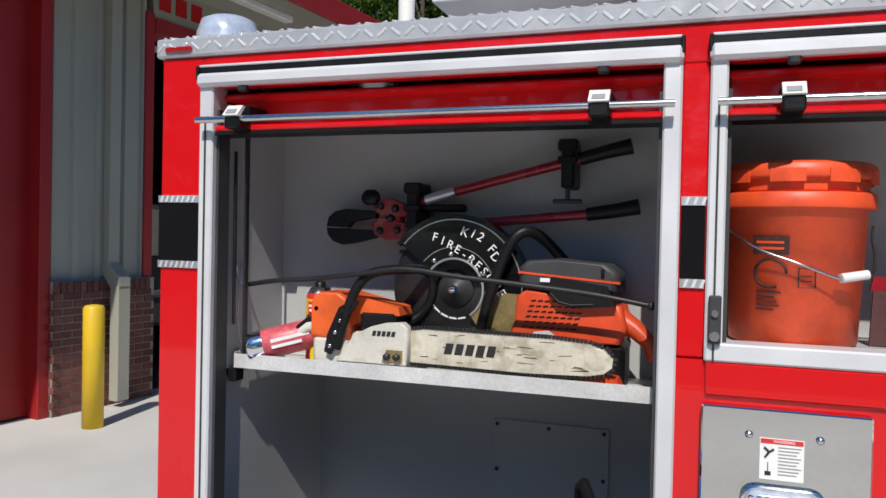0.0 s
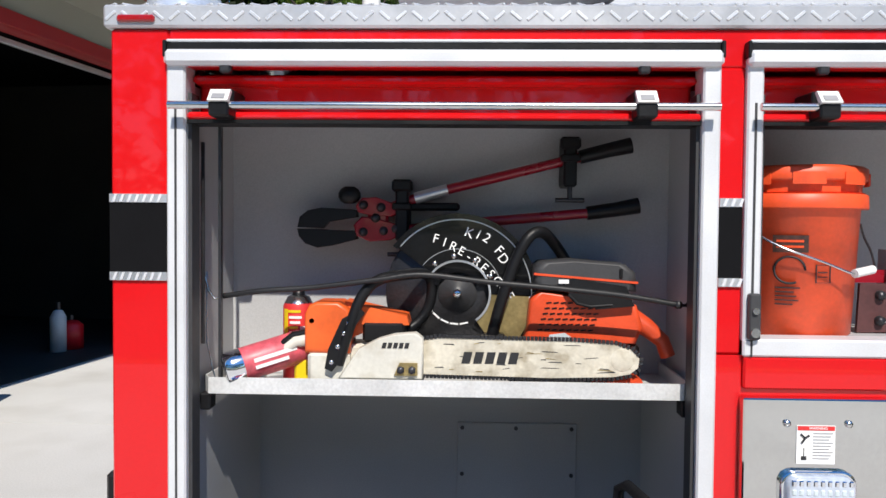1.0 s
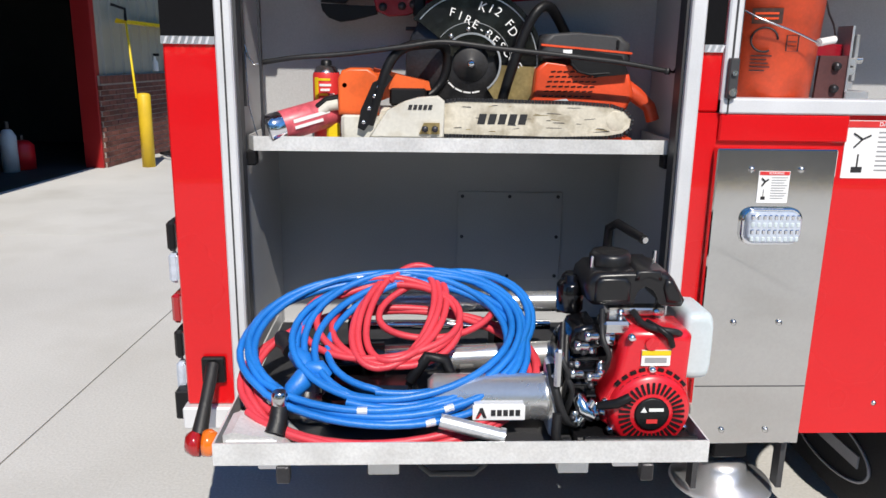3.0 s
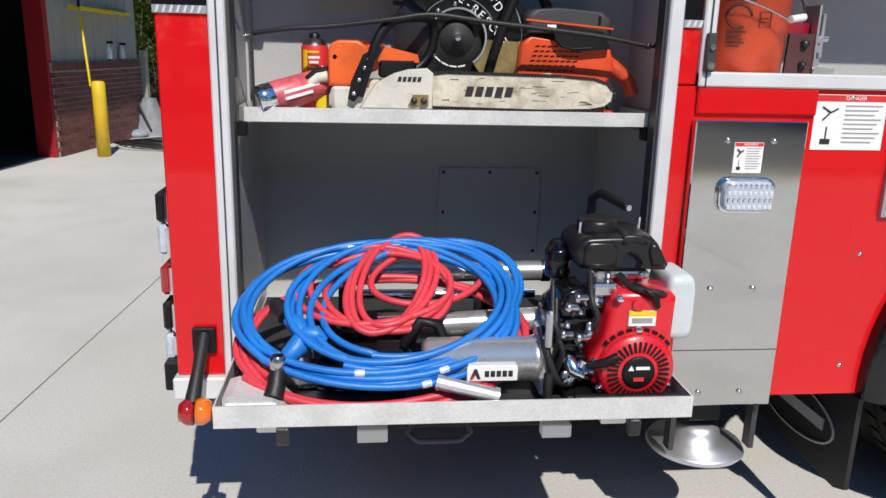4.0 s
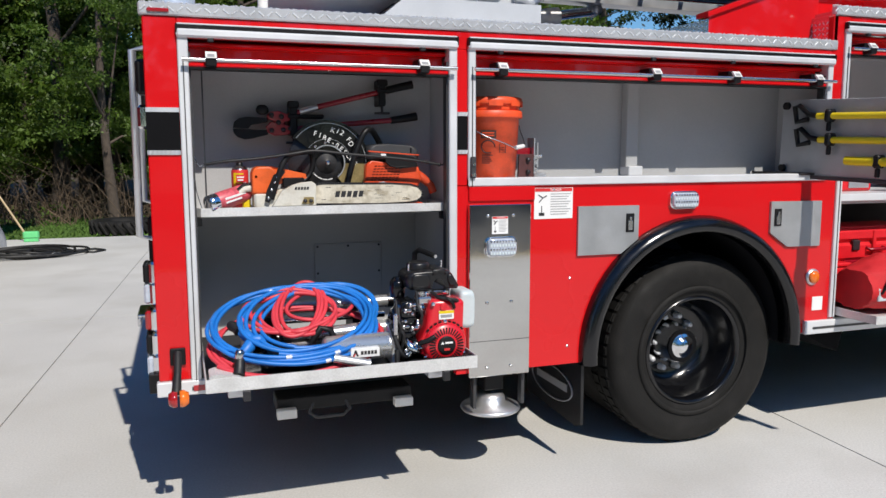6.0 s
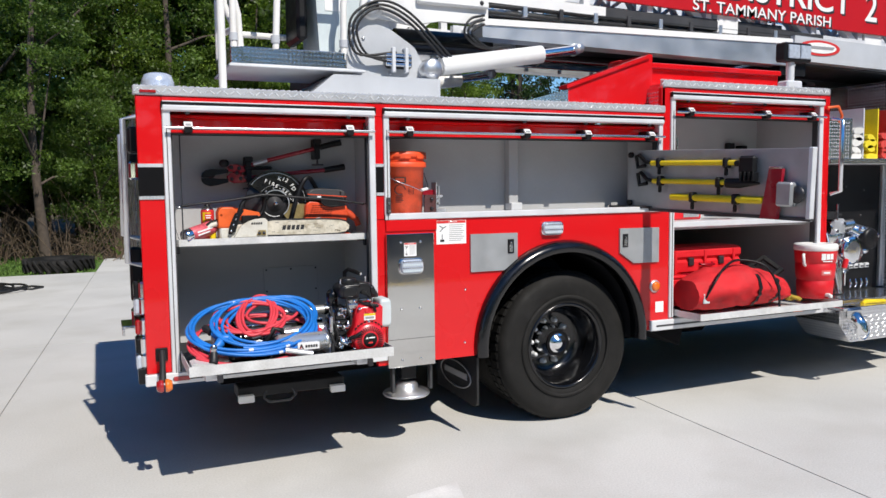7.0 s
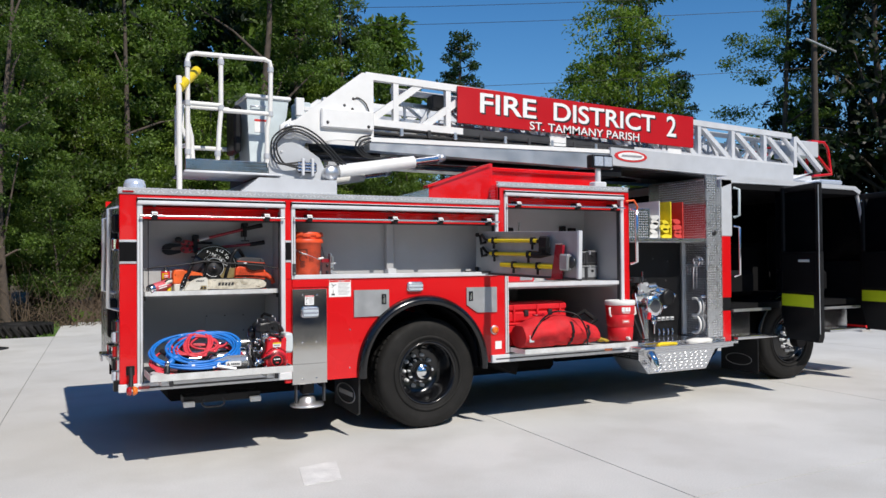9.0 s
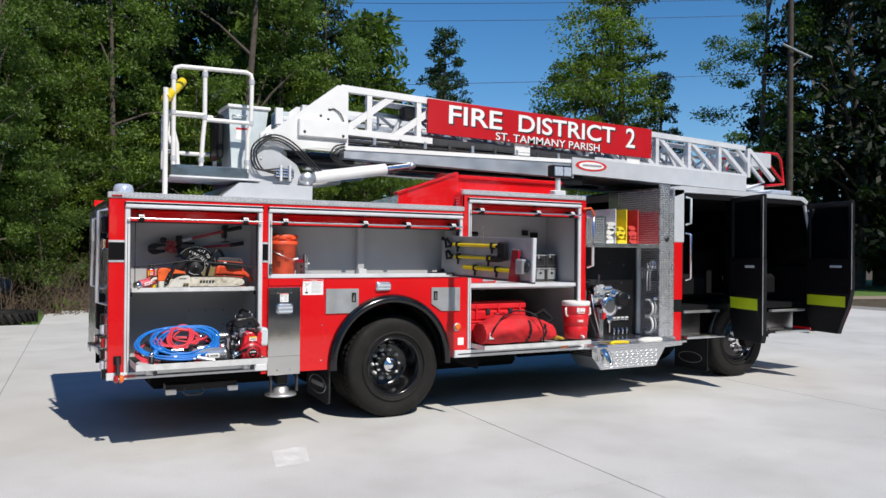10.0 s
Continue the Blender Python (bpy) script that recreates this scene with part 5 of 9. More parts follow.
part("lamp_glass", Shape().box(4.625, 4.74, 0.005, 0.022, 2.52, 2.62, 0.01).box(4.75, 4.855, 0.005, 0.022, 2.52, 2.62, 0.01), LENS, wl)
part("lamp_post", Shape().cyl((4.72, 0.08, 2.30), (4.72, 0.08, 2.50), 0.03, 12).box(4.64, 4.80, 0.03, 0.13, 2.30, 2.36, 0.01), ALU_PALE, wl)

# ---- truck: aerial ladder ----
LY0, LY1 = 0.62, 1.88           # near and far side of the ladder


def lad_top(x):
    return 3.345 - (x - 2.25) * 0.0285


def lad_bot(x):
    return 2.90 - (x - 2.25) * 0.022


def both(f):
    for y in (LY0, LY1):
        f(y, 1 if y == LY0 else -1)


def bar(x0, z0, x1, z1, y, r, m_, name, parent):
    a, b = Vector((x0, y, z0)), Vector((x1, y, z1))
    d = (b - a).normalized()
    n_ = Vector((-d.z, 0, d.x)) * r
    w = Vector((0, r, 0))
    return part(name, Shape().loft([[p + n_ + w, p + n_ - w, p - n_ - w, p - n_ + w] for p in (a, b)], False), m_, parent)


ladder = part("ladder_cradle", Shape().box(5.2, 5.5, LY0 - 0.02, LY1 + 0.02, 2.5, 2.62), BLACK, truck, "white and silver aerial ladder lying along the roof")
part("front_cradle", Shape().box(8.2, 8.3, LY0 + 0.05, LY1 - 0.05, 2.49, 2.56), BLACK, truck)


def side(y, s):
    x = 2.28
    # middle bottom chord in dark grey: the name board's shade put into its colour
    for a, b, m_, n_ in ((2.25, 3.35, WHITE, WHITE), (3.35, 5.7, ALU_PALE, GREY_DARK), (5.7, 8.5, ALU_PALE, ALU_PALE)):
        bar(a, lad_top(a), b, lad_top(b), y, 0.034, m_, "top_chord", ladder)
        bar(a, lad_bot(a), b, lad_bot(b), y, 0.034, n_, "bottom_chord", ladder)
    k = 0
    while x < 8.4:
        m_ = WHITE if x < 3.3 else ALU_PALE
        bar(x + 0.3, lad_bot(x + 0.3), x + 0.3, lad_top(x + 0.3), y, 0.028, m_, "upright", ladder)
        if x > 3.0:
            bar(x + 0.33, lad_top(x) - 0.02, x + 0.87, lad_bot(x + 0.9), y + 0.01 * s, 0.028, m_, "diagonal", ladder)
        else:
            bar(x - 0.0, lad_bot(x), x + 0.6, lad_top(x + 0.6), y + 0.01 * s, 0.034, m_, "diagonal", ladder)
        x += 0.6
        k += 1


both(side)


def inner(y, s):
    for a, b in ((2.6, 8.7),):
        bar(a, lad_top(a) - 0.07, b, lad_top(b) - 0.07, y, 0.026, ALU_PALE, "inner_chord", ladder)
        bar(a, lad_bot(a) + 0.02, b, lad_bot(b) + 0.02, y, 0.03, ALU_PALE, "inner_chord", ladder)
    x = 2.9
    while x < 8.5:
        bar(x, lad_bot(x), x + 0.22, lad_top(x) - 0.08, y, 0.018, ALU_PALE, "inner_brace", ladder)
        bar(x + 0.44, lad_bot(x), x + 0.22, lad_top(x) - 0.08, y, 0.018, ALU_PALE, "inner_brace", ladder)
        x += 0.44


for y, s in ((LY0 + 0.14, 1), (LY1 - 0.14, -1)):
    inner(y, s)
for i in range(17):
    x = 2.7 + i * 0.355
    part("rung", Shape().cyl((x, LY0, lad_bot(x) + 0.01), (x, LY1, lad_bot(x) + 0.01), 0.02, 8), ALU, ladder)
def fly(y, s):
    """The inner fly section: lighter rails and a close zigzag below the handrail."""
    for a, b in ((2.75, 4.9), (4.9, 8.6)):
        bar(a, lad_top(a) - 0.17, b, lad_top(b) - 0.17, y, 0.020, ALU, "fly_rail", ladder)
        bar(a, lad_bot(a) + 0.09, b, lad_bot(b) + 0.09, y, 0.022, ALU, "fly_rail", ladder)
    x = 2.8
    k = 0
    while x < 8.4:
        z0, z1 = lad_bot(x) + 0.09, lad_top(x) - 0.17
        bar(x, z0 if k % 2 else z1, x + 0.26, z1 if k % 2 else z0, y, 0.013, ALU_PALE, "fly_brace", ladder)
        bar(x, z0, x, z1, y, 0.011, ALU_PALE, "fly_post", ladder)
        x += 0.26
        k += 1


for y, s in ((LY0 + 0.24, 1), (LY1 - 0.24, -1)):
    fly(y, s)
# dark strips stand for the shaded gap between board and boom
for z_, x0_, x1_, m_ in ((2.875, 2.35, 5.3, BLACK), (2.862, 2.9, 5.25, GREY_DARK), (2.905, 3.4, 5.2, IRON)):
    part("rubbing_strip", Shape().box(x0_, x1_, LY0 - 0.030, LY0 - 0.012, z_ - 0.010 - 0.02 * (x0_ > 3), z_, 0.002), m_, ladder)
for k in range(9):
    x_ = 2.62 + 0.31 * k
    part("line_clip", Shape().box(x_, x_ + 0.035, LY0 - 0.045, LY0 - 0.005, 2.785, 2.86, 0.004), GREY_DARK if k % 2 else ALU, ladder)
# lower boom: long pale tubes, then the broad grey beam over the cab
for y0, y1 in ((LY0 - 0.05, LY0 + 0.10), (LY1 - 0.10, LY1 + 0.05)):
    part("boom", Shape().plate([(2.28, 2.62), (2.28, 2.70), (5.35, 2.755), (5.35, 2.575)], "y", y0, y1), ALU, ladder, "polished boom tube")
    part("boom_edge", Shape().plate([(2.28, 2.702), (2.28, 2.745), (5.35, 2.80), (5.35, 2.757)], "y", y0 - 0.012, y1), WHITE, ladder)
    part("beam", Shape().plate([(5.30, 2.62), (5.30, 2.825), (8.46, 2.765), (8.46, 2.55)], "y", y0 - 0.03, y1 - 0.02), GREY_PAINT, ladder, "light grey ladder side beam")
part("beam_floor", Shape().plate([(5.30, 2.60), (5.30, 2.618), (8.46, 2.545), (8.46, 2.53)], "y", LY0, LY1), GREY_DARK, ladder)
for y, z, r, m_ in ((LY0 - 0.02, 2.845, 0.016, RUBBER_TUBE), (LY0 - 0.015, 2.80, 0.012, RUBBER_TUBE), (LY0 + 0.16, 2.84, 0.03, STEEL), (LY0 + 0.24, 2.78, 0.035, GREY_DARK), (LY0 + 0.34, 2.86, 0.025, BLACK)):
    part("service_line", Shape().cyl((2.34, y, z), (5.3, y, z - 0.015), r, 8), m_, ladder)
part("cable_tray", Shape().box(2.6, 5.3, LY0 + 0.2, LY1 - 0.2, 2.66, 2.70), GREY_DARK, ladder)
part("waterway", Shape().cyl((2.2, 1.25, 2.62), (8.6, 1.25, 2.58), 0.07, 14), STEEL, ladder)
# oval maker's mark on the beam, left unlettered
ov = Shape().plate([(5.60 + 0.25 * math.cos(k * math.pi / 16), 2.735 + 0.065 * math.sin(k * math.pi / 16)) for k in range(32)], "y", LY0 - 0.086, LY0 - 0.082)
part("oval_badge", ov, INK_RED, ladder, "red oval badge")
part("badge_field", Shape().plate([(5.60 + 0.20 * math.cos(k * math.pi / 16), 2.735 + 0.045 * math.sin(k * math.pi / 16)) for k in range(32)], "y", LY0 - 0.09, LY0 - 0.087), LABEL, ladder)
part("badge_bar", Shape().plate([(5.45, 2.725), (5.75, 2.725), (5.77, 2.748), (5.47, 2.748)], "y", LY0 - 0.093, LY0 - 0.091), INK_GREY, ladder)
# white root plates and their box
for y in (LY0 - 0.06, LY1 + 0.03):
    part("root_plate", Shape().plate([(1.42, 2.70), (1.40, 2.80), (1.55, 2.86), (2.20, 3.36), (2.32, 3.355), (2.32, 2.70), (1.95, 2.70), (1.75, 2.66)], "y", y, y + 0.03), WHITE, ladder, "white root plate of the ladder")
part("root_box", Shape().box(1.78, 2.31, LY0 - 0.10, LY0 - 0.062, 2.80, 2.985, 0.012), WHITE, ladder)
for x, z in ((1.84, 2.85), (2.25, 2.835)):
    part("box_bolt", Shape().lathe([(0.016, 0), (0.012, -0.008), (0.001, -0.01)], (x, LY0 - 0.10, z), "y", 10), IRON, ladder)
part("root_deck", Shape().plate([(1.6, 2.82), (2.2, 3.26), (2.2, 3.23), (1.62, 2.79)], "y", LY0 - 0.03, LY1 + 0.03), WHITE, ladder)
part("pivot_pin", Shape().lathe([(0.001, -0.03), (0.035, -0.028), (0.05, -0.01), (0.055, 0.04)], (1.477, LY0 - 0.06, 2.758), "y", 22), ALU, ladder)
part("ladder_lamp", Shape().box(3.02, 3.16, LY0 + 0.02, LY0 + 0.16, 3.10, 3.24, 0.012), BLACK, ladder, "small black lamp inside the ladder")
part("root_cable", Shape().hose([(2.12, LY0 - 0.065, 3.10), (2.16, LY0 - 0.07, 3.11), (2.23, LY0 - 0.075, 3.06), (2.27, LY0 - 0.075, 2.96), (2.275, LY0 - 0.07, 2.88)], 0.006, 6), RUBBER_TUBE, ladder)
for x_, z_ in ((2.02, 3.03), (2.10, 3.00), (2.11, 3.10)):
    part("plate_hole", Shape().lathe([(0.001, -0.003), (0.013, -0.003), (0.014, 0.0)], (x_, LY0 - 0.06, z_), "y", 10), IRON, ladder)
part("root_bracket", Shape().box(1.60, 1.68, LY0 + 0.1, LY0 + 0.16, 2.93, 3.10, 0.006).box(1.68, 1.75, LY0 + 0.1, LY0 + 0.16, 2.98, 3.02, 0.004), WHITE, ladder)
# turntable
tt = part("turntable", Shape().plate([(1.02, 2.10), (1.02, 2.17), (1.18, 2.30), (1.9, 2.30), (1.9, 2.10)], "y", 0.45, 2.05), GREY_PAINT, truck, "light grey turntable base")
for y in (LY0 - 0.03, LY1 - 0.01):
    part("turntable_plate", Shape().plate([(1.28, 2.30), (1.33, 2.62), (1.44, 2.80), (1.53, 2.80), (1.62, 2.62), (1.78, 2.52), (1.84, 2.40), (1.95, 2.36), (1.95, 2.28), (1.30, 2.25)], "y", y, y + 0.04), GREY_PAINT, tt)
part("turntable_core", Shape().box(1.2, 1.75, 0.75, 1.75, 2.3, 2.6, 0.02), GREY_DARK, tt)
part("motor", Shape().cyl((1.75, 0.9, 2.62), (2.5, 0.9, 2.62), 0.085, 16), BLACK_GLOSS, tt)
part("motor_end", Shape().cyl((2.5, 0.9, 2.62), (2.7, 0.9, 2.62), 0.065, 16), STEEL, tt)
for y in (LY0 - 0.07, LY1 + 0.02):
    cy = part("lift_cylinder", Shape().cyl((1.95, y, 2.40), (2.75, y, 2.525), 0.062, 18), WHITE, truck, "white hydraulic lift cylinder")
    part("piston_rod", Shape().cyl((2.75, y, 2.525), (3.05, y, 2.575), 0.034, 14), CHROME, cy)
    part("cylinder_eye", Shape().lathe([(0.001, -0.07), (0.055, -0.07), (0.07, -0.05), (0.07, 0.05)], (1.87, y, 2.375), "y", 22), ALU, cy)
    part("rod_eye", Shape().lathe([(0.001, -0.05), (0.035, -0.05), (0.045, 0.05)], (3.06, y, 2.58), "y", 16), ALU, cy)
for k in range(3):
    r = 0.034 * k
    part("hydraulic_hose", Shape().hose([(1.62, LY0 - 0.09 - r * 0.2, 2.40 + r), (1.42 - r, LY0 - 0.09, 2.45), (1.36 - r * 0.6, LY0 - 0.09, 2.62 + r * 0.6), (1.50, LY0 - 0.10, 2.74 + r * 0.7), (1.72, LY0 - 0.10, 2.66 + r), (1.98 + r * 0.6, LY0 - 0.10, 2.42 + r * 0.5)], 0.0085, 8), RUBBER_TUBE, tt)
part("hose_block", Shape().box(1.56, 1.74, LY0 - 0.085, LY0 - 0.03, 2.37, 2.47, 0.015), BLACK, tt)
for z in (2.39, 2.42, 2.45):
    part("hose_fitting", Shape().cyl((1.55, LY0 - 0.10, z), (1.72, LY0 - 0.10, z), 0.012, 10), CHROME, tt)
for k in range(3):
    part("hydraulic_hose", Shape().hose([(2.28, LY0 - 0.08, 2.76 - 0.03 * k), (2.16 + 0.02 * k, LY0 - 0.1, 2.72 - 0.03 * k), (2.12 + 0.03 * k, LY0 - 0.1, 2.62), (2.25 + 0.03 * k, LY0 - 0.09, 2.54), (2.5, LY0 - 0.04, 2.57)], 0.0085, 8), RUBBER_TUBE, tt)
part("pivot_ring", Shape().lathe([(0.062, -0.008), (0.078, -0.008), (0.080, 0.0), (0.080, 0.03)], (1.477, LY0 - 0.055, 2.758), "y", 26), WHITE, tt)
for x_, z_ in ((1.40, 2.34), (1.60, 2.34), (1.82, 2.34), (1.42, 2.56), (1.70, 2.50)):
    part("plate_bolt", Shape().lathe([(0.001, -0.012), (0.010, -0.011), (0.013, 0.0)], (x_, LY0 - 0.03, z_), "y", 8), ALU, tt)
for x_ in (1.60, 1.69):
    part("hose_clamp", Shape().box(x_ - 0.012, x_ + 0.012, LY0 - 0.115, LY0 - 0.08, 2.34, 2.50, 0.004), ALU_PALE, tt)
# operator platform with rails
pf = part("platform", Shape().box(0.56, 1.28, 0.50, 1.10, 2.34, 2.445, 0.006), TREAD, truck, "tread plate operator platform with white rails")
part("platform_edge", Shape().box(0.55, 1.40, 0.49, 1.12, 2.325, 2.34, 0.003), ALU_PALE, pf)
RAIL = 0.021


def rail(pts_, r=RAIL):
    return part("rail", Shape().tube(pts_, r, 10), WHITE_PLASTIC, pf)


rail([(0.585, 0.52, 2.44), (0.585, 0.52, 3.29), (0.60, 0.52, 3.335), (0.65, 0.52, 3.352), (1.25, 0.52, 3.368), (1.295, 0.52, 3.35), (1.305, 0.52, 3.31), (1.30, 0.52, 2.9), (1.27, 0.52, 2.75), (1.265, 0.52, 2.40)])
rail([(0.865, 0.52, 3.345), (0.865, 0.52, 2.88), (0.85, 0.52, 2.72), (0.835, 0.52, 2.44)])
rail([(0.585, 0.52, 2.92), (0.865, 0.52, 2.92)])
rail([(0.865, 0.52, 2.88), (1.295, 0.52, 2.88)])
rail([(0.58, 1.08, 2.44), (0.58, 1.08, 2.95), (0.60, 1.08, 3.0), (1.05, 1.08, 3.0), (1.08, 1.08, 2.96), (1.08, 1.08, 2.44)])
rail([(0.585, 0.52, 2.93), (0.583, 0.8, 2.97), (0.58, 1.08, 2.98)])
rail([(0.58, 0.80, 2.97), (0.58, 0.80, 2.75), (0.64, 0.80, 2.6), (0.64, 0.80, 2.44)])
rail([(0.585, 0.52, 2.75), (0.62, 0.55, 2.64), (0.63, 0.55, 2.44)])
rail([(0.64, 0.80, 2.60), (0.60, 1.08, 2.62)])
rail([(0.66, 0.95, 2.60), (1.08, 1.08, 2.62)])
for x_, z_ in ((0.585, 3.25), (1.303, 3.28), (0.865, 3.30), (0.865, 2.90), (0.585, 2.92), (1.298, 2.88), (0.585, 2.50), (1.265, 2.50), (0.835, 2.50)):
    part("rail_collar", Shape().cyl((x_, 0.52, z_ - 0.022), (x_, 0.52, z_ + 0.022), 0.027, 12), GREY_PAINT, pf)
part("rail_post", Shape().tube([(0.50, 0.42, 2.12), (0.50, 0.42, 3.12)], 0.024, 10), WHITE_PLASTIC, pf)
part("yellow_grip", Shape().cyl((0.50, 0.42, 3.02), (0.70, 0.75, 3.26), 0.042, 14), YELLOW_TOOL, pf, "yellow foam grip")
cb = part("control_box", Shape().plate([(1.16, 2.46), (1.13, 3.05), (1.52, 3.06), (1.50, 2.90), (1.36, 2.46)], "y", 0.70, 1.10), GREY_PALE, truck, "pale grey control console")
part("console_lid", Shape().box(1.115, 1.54, 0.68, 1.12, 3.05, 3.085, 0.008), WHITE, cb)
part("console_handle", Shape().tube([(1.17, 0.695, 2.98), (1.17, 0.67, 2.97), (1.30, 0.67, 2.975), (1.30, 0.695, 2.985)], 0.008, 8), ALU, cb)
part("console_label", Shape().box(1.20, 1.32, 0.696, 0.70, 2.74, 2.86), LABEL, cb)
part("label_heading", Shape().box(1.20, 1.32, 0.694, 0.696, 2.84, 2.86), INK_RED, cb)
part("console_seat", Shape().box(1.02, 1.09, 0.72, 1.05, 2.55, 2.98, 0.02), BLACK, cb)
part("junction_box", Shape().box(1.66, 1.80, 0.9, 1.1, 2.93, 3.10, 0.01), GREY_PALE, truck)
# head box and red basket at the tip
part("head_box", Shape().box(8.66, 9.10, 0.62, 1.0, 2.92, 3.13, 0.01), GREY_PAINT, ladder)
for y in (LY0, LY1):
    part("tip_brace", Shape().tube([(8.35, y, 3.15), (8.92, y, 2.70), (8.5, y, 2.60)], 0.03, 8), ALU_PALE, ladder)
part("tip_deck", Shape().box(8.4, 8.95, LY0, LY1, 2.58, 2.66, 0.01), ALU_PALE, ladder)
for y in (0.75, 1.75):
    part("tip_guard", Shape().tube([(9.0, y, 2.66), (9.05, y, 3.05), (9.15, y, 3.16), (9.40, y, 3.16), (9.48, y, 3.08), (9.55, y, 2.72), (9.0, y, 2.66)], 0.022, 8), RED, truck, "red tube guard at the ladder tip")
    part("guard_brace", Shape().cyl((9.08, y, 3.1), (9.53, y, 2.75), 0.02, 8), RED, truck)
part("guard_bar", Shape().cyl((9.15, 0.75, 3.16), (9.15, 1.75, 3.16), 0.022, 8), RED, truck)

# name board on the ladder
BSL = math.degrees(math.atan2(-0.062, 3.36))


def board(name, x0, x1, z0, z1, y0, y1, material, parent, label=""):
    m = Matrix.Translation((3.275, 0, 3.335)) @ Matrix.Rotation(radians(-BSL), 4, "Y") @ Matrix.Translation((-3.275, 0, -3.335))
    return part(name, Shape().box(x0, x1, y0, y1, z0, z1, 0.002).moved(m), material, parent, label)


sign = board("name_board", 3.275, 6.640, 2.958, 3.335, 0.555, 0.58, RED_SIGN, truck, "red name board with white block letters")
bm_ = Matrix.Translation((3.275, 0, 3.335)) @ Matrix.Rotation(radians(-BSL), 4, "Y") @ Matrix.Translation((-3.275, 0, -3.335))


def board_words(text, x0, x1, z0, z1, bold):
    """Letters with a black drop edge, fitted to a field of the board."""
    for dx, dz, y, m_ in ((0.02, -0.016, 0.5535, INK), (0, 0, 0.5515, LABEL)):
        me = words(text, 0.2, m_, Matrix(), 0.0008, bold=bold)
        xs, ys = [v.co.x for v in me.vertices], [v.co.y for v in me.vertices]
        sx, sy = (x1 - x0) / (max(xs) - min(xs)), (z1 - z0) / (max(ys) - min(ys))
        me.transform(Matrix.Diagonal((sx, sy, 1, 1)) @ Matrix.Translation((-min(xs), -min(ys), 0)))
        me.transform(bm_ @ on_side(x0 + dx, y, z0 + dz))
        for v in me.vertices:
            v.co.x = forward(v.co.x)
        o = new("lettering", me)
        o.parent = sign


board_words("FIRE", 3.544, 4.265, 3.088, 3.293, 0.003)
board_words("DISTRICT", 4.5, 6.001, 3.093, 3.293, 0.003)
board_words("2", 6.188, 6.345, 3.063, 3.308, 0.002)
board_words("ST. TAMMANY PARISH", 4.181, 5.751, 2.968, 3.055, 0.001)
for x in (4.47, 6.24):
    part("board_bracket", Shape().box(x, x + 0.22, 0.585, 0.64, 2.80, 3.02, 0.004), WHITE, sign)

# ---- woods ----
ON_TRUCK[0] = False
rng = np.random.default_rng(7)


def leaves(centres, radii, per, size, flat=0.5, droop=0.0):
    """Many small folded leaves about clump centres, as arrays of corners and faces."""
    c = np.repeat(np.asarray(centres, float), per, axis=0)
    r = np.repeat(np.asarray(radii, float), per)
    n = len(c)
    d = rng.normal(size=(n, 3))
    d /= np.linalg.norm(d, axis=1)[:, None]
    d *= (rng.random(n) ** 0.45 * r)[:, None]
    d[:, 2] *= 0.42
    p = c + d
    a = rng.normal(size=(n, 3))
    a[:, 2] -= droop
    a /= np.linalg.norm(a, axis=1)[:, None]
    up = rng.normal(size=(n, 3)) * 0.8 + np.array([0, 0, 1.0]) * flat
    b = np.cross(a, up)
    b /= np.linalg.norm(b, axis=1)[:, None] + 1e-9
    s = size * (0.6 + 0.8 * rng.random(n))[:, None]
    v = np.stack([p, p + a * s + b * s * 0.42, p + a * s * 2.0, p + a * s - b * s * 0.42], axis=1).reshape(-1, 3)
    f = np.arange(4 * n).reshape(-1, 4)
    return v, f


def leaf_mesh(name, v, f, material):
    me = bpy.data.meshes.new(name)
    me.from_pydata(v.tolist(), [], f.tolist())
    me.materials.append(material)
    return me


def crown_points(h, base, width, n, top=0.35):
    pts, rad = [], []
    for _ in range(n):
        u = rng.random()
        z = base + (h - base) * u
        w = width * (0.35 + 0.65 * math.sin(math.pi * min(1, (u * 0.9 + 0.12)))) * (1 - top * u)
        a, q = rng.random() * 2 * math.pi, math.sqrt(rng.random())
        pts.append((w * q * math.cos(a), w * q * math.sin(a), z))
        rad.append(0.42 + 0.68 * rng.random() ** 1.5)
    return pts, rad


def tree(label, h, base, width, clumps, per, size, material, trunk_r, limbs=9, category="tree", lean=0.3):
    t = thing("tree", (0, 0, 0), label, category, "trees of the wood edge")
    bend = [rng.normal() * lean for _ in range(4)]
    spine = [Vector((bend[0] * k / 6 * 0.6 + 0.25 * math.sin(k * 0.9 + bend[1] * 5), bend[2] * k / 6 * 0.6, h * 0.93 * k / 6)) for k in range(7)]
    s = Shape().tube(spine, [trunk_r * (1.25 if k == 0 else 1) * (1 - 0.13 * k) for k in range(7)], 9)
    pts, rad = crown_points(h, base, width, clumps)
    for i in range(limbs):
        p = Vector(pts[i * (len(pts) // limbs)])
        k = min(5, max(1, int(p.z / (h * 0.93) * 6) - 1))
        a = spine[k].lerp(spine[k + 1], rng.random())
        s.tube([a, a.lerp(p, 0.5) + Vector((0, 0, 0.15)), p], [trunk_r * 0.35, trunk_r * 0.22, trunk_r * 0.08], 6)
    part("trunk", s, BARK, t)
    v, f = leaves(pts, rad, per, size)
    ob = new("crown", leaf_mesh("crown", v, f, material))
    ob.parent = t
    return t


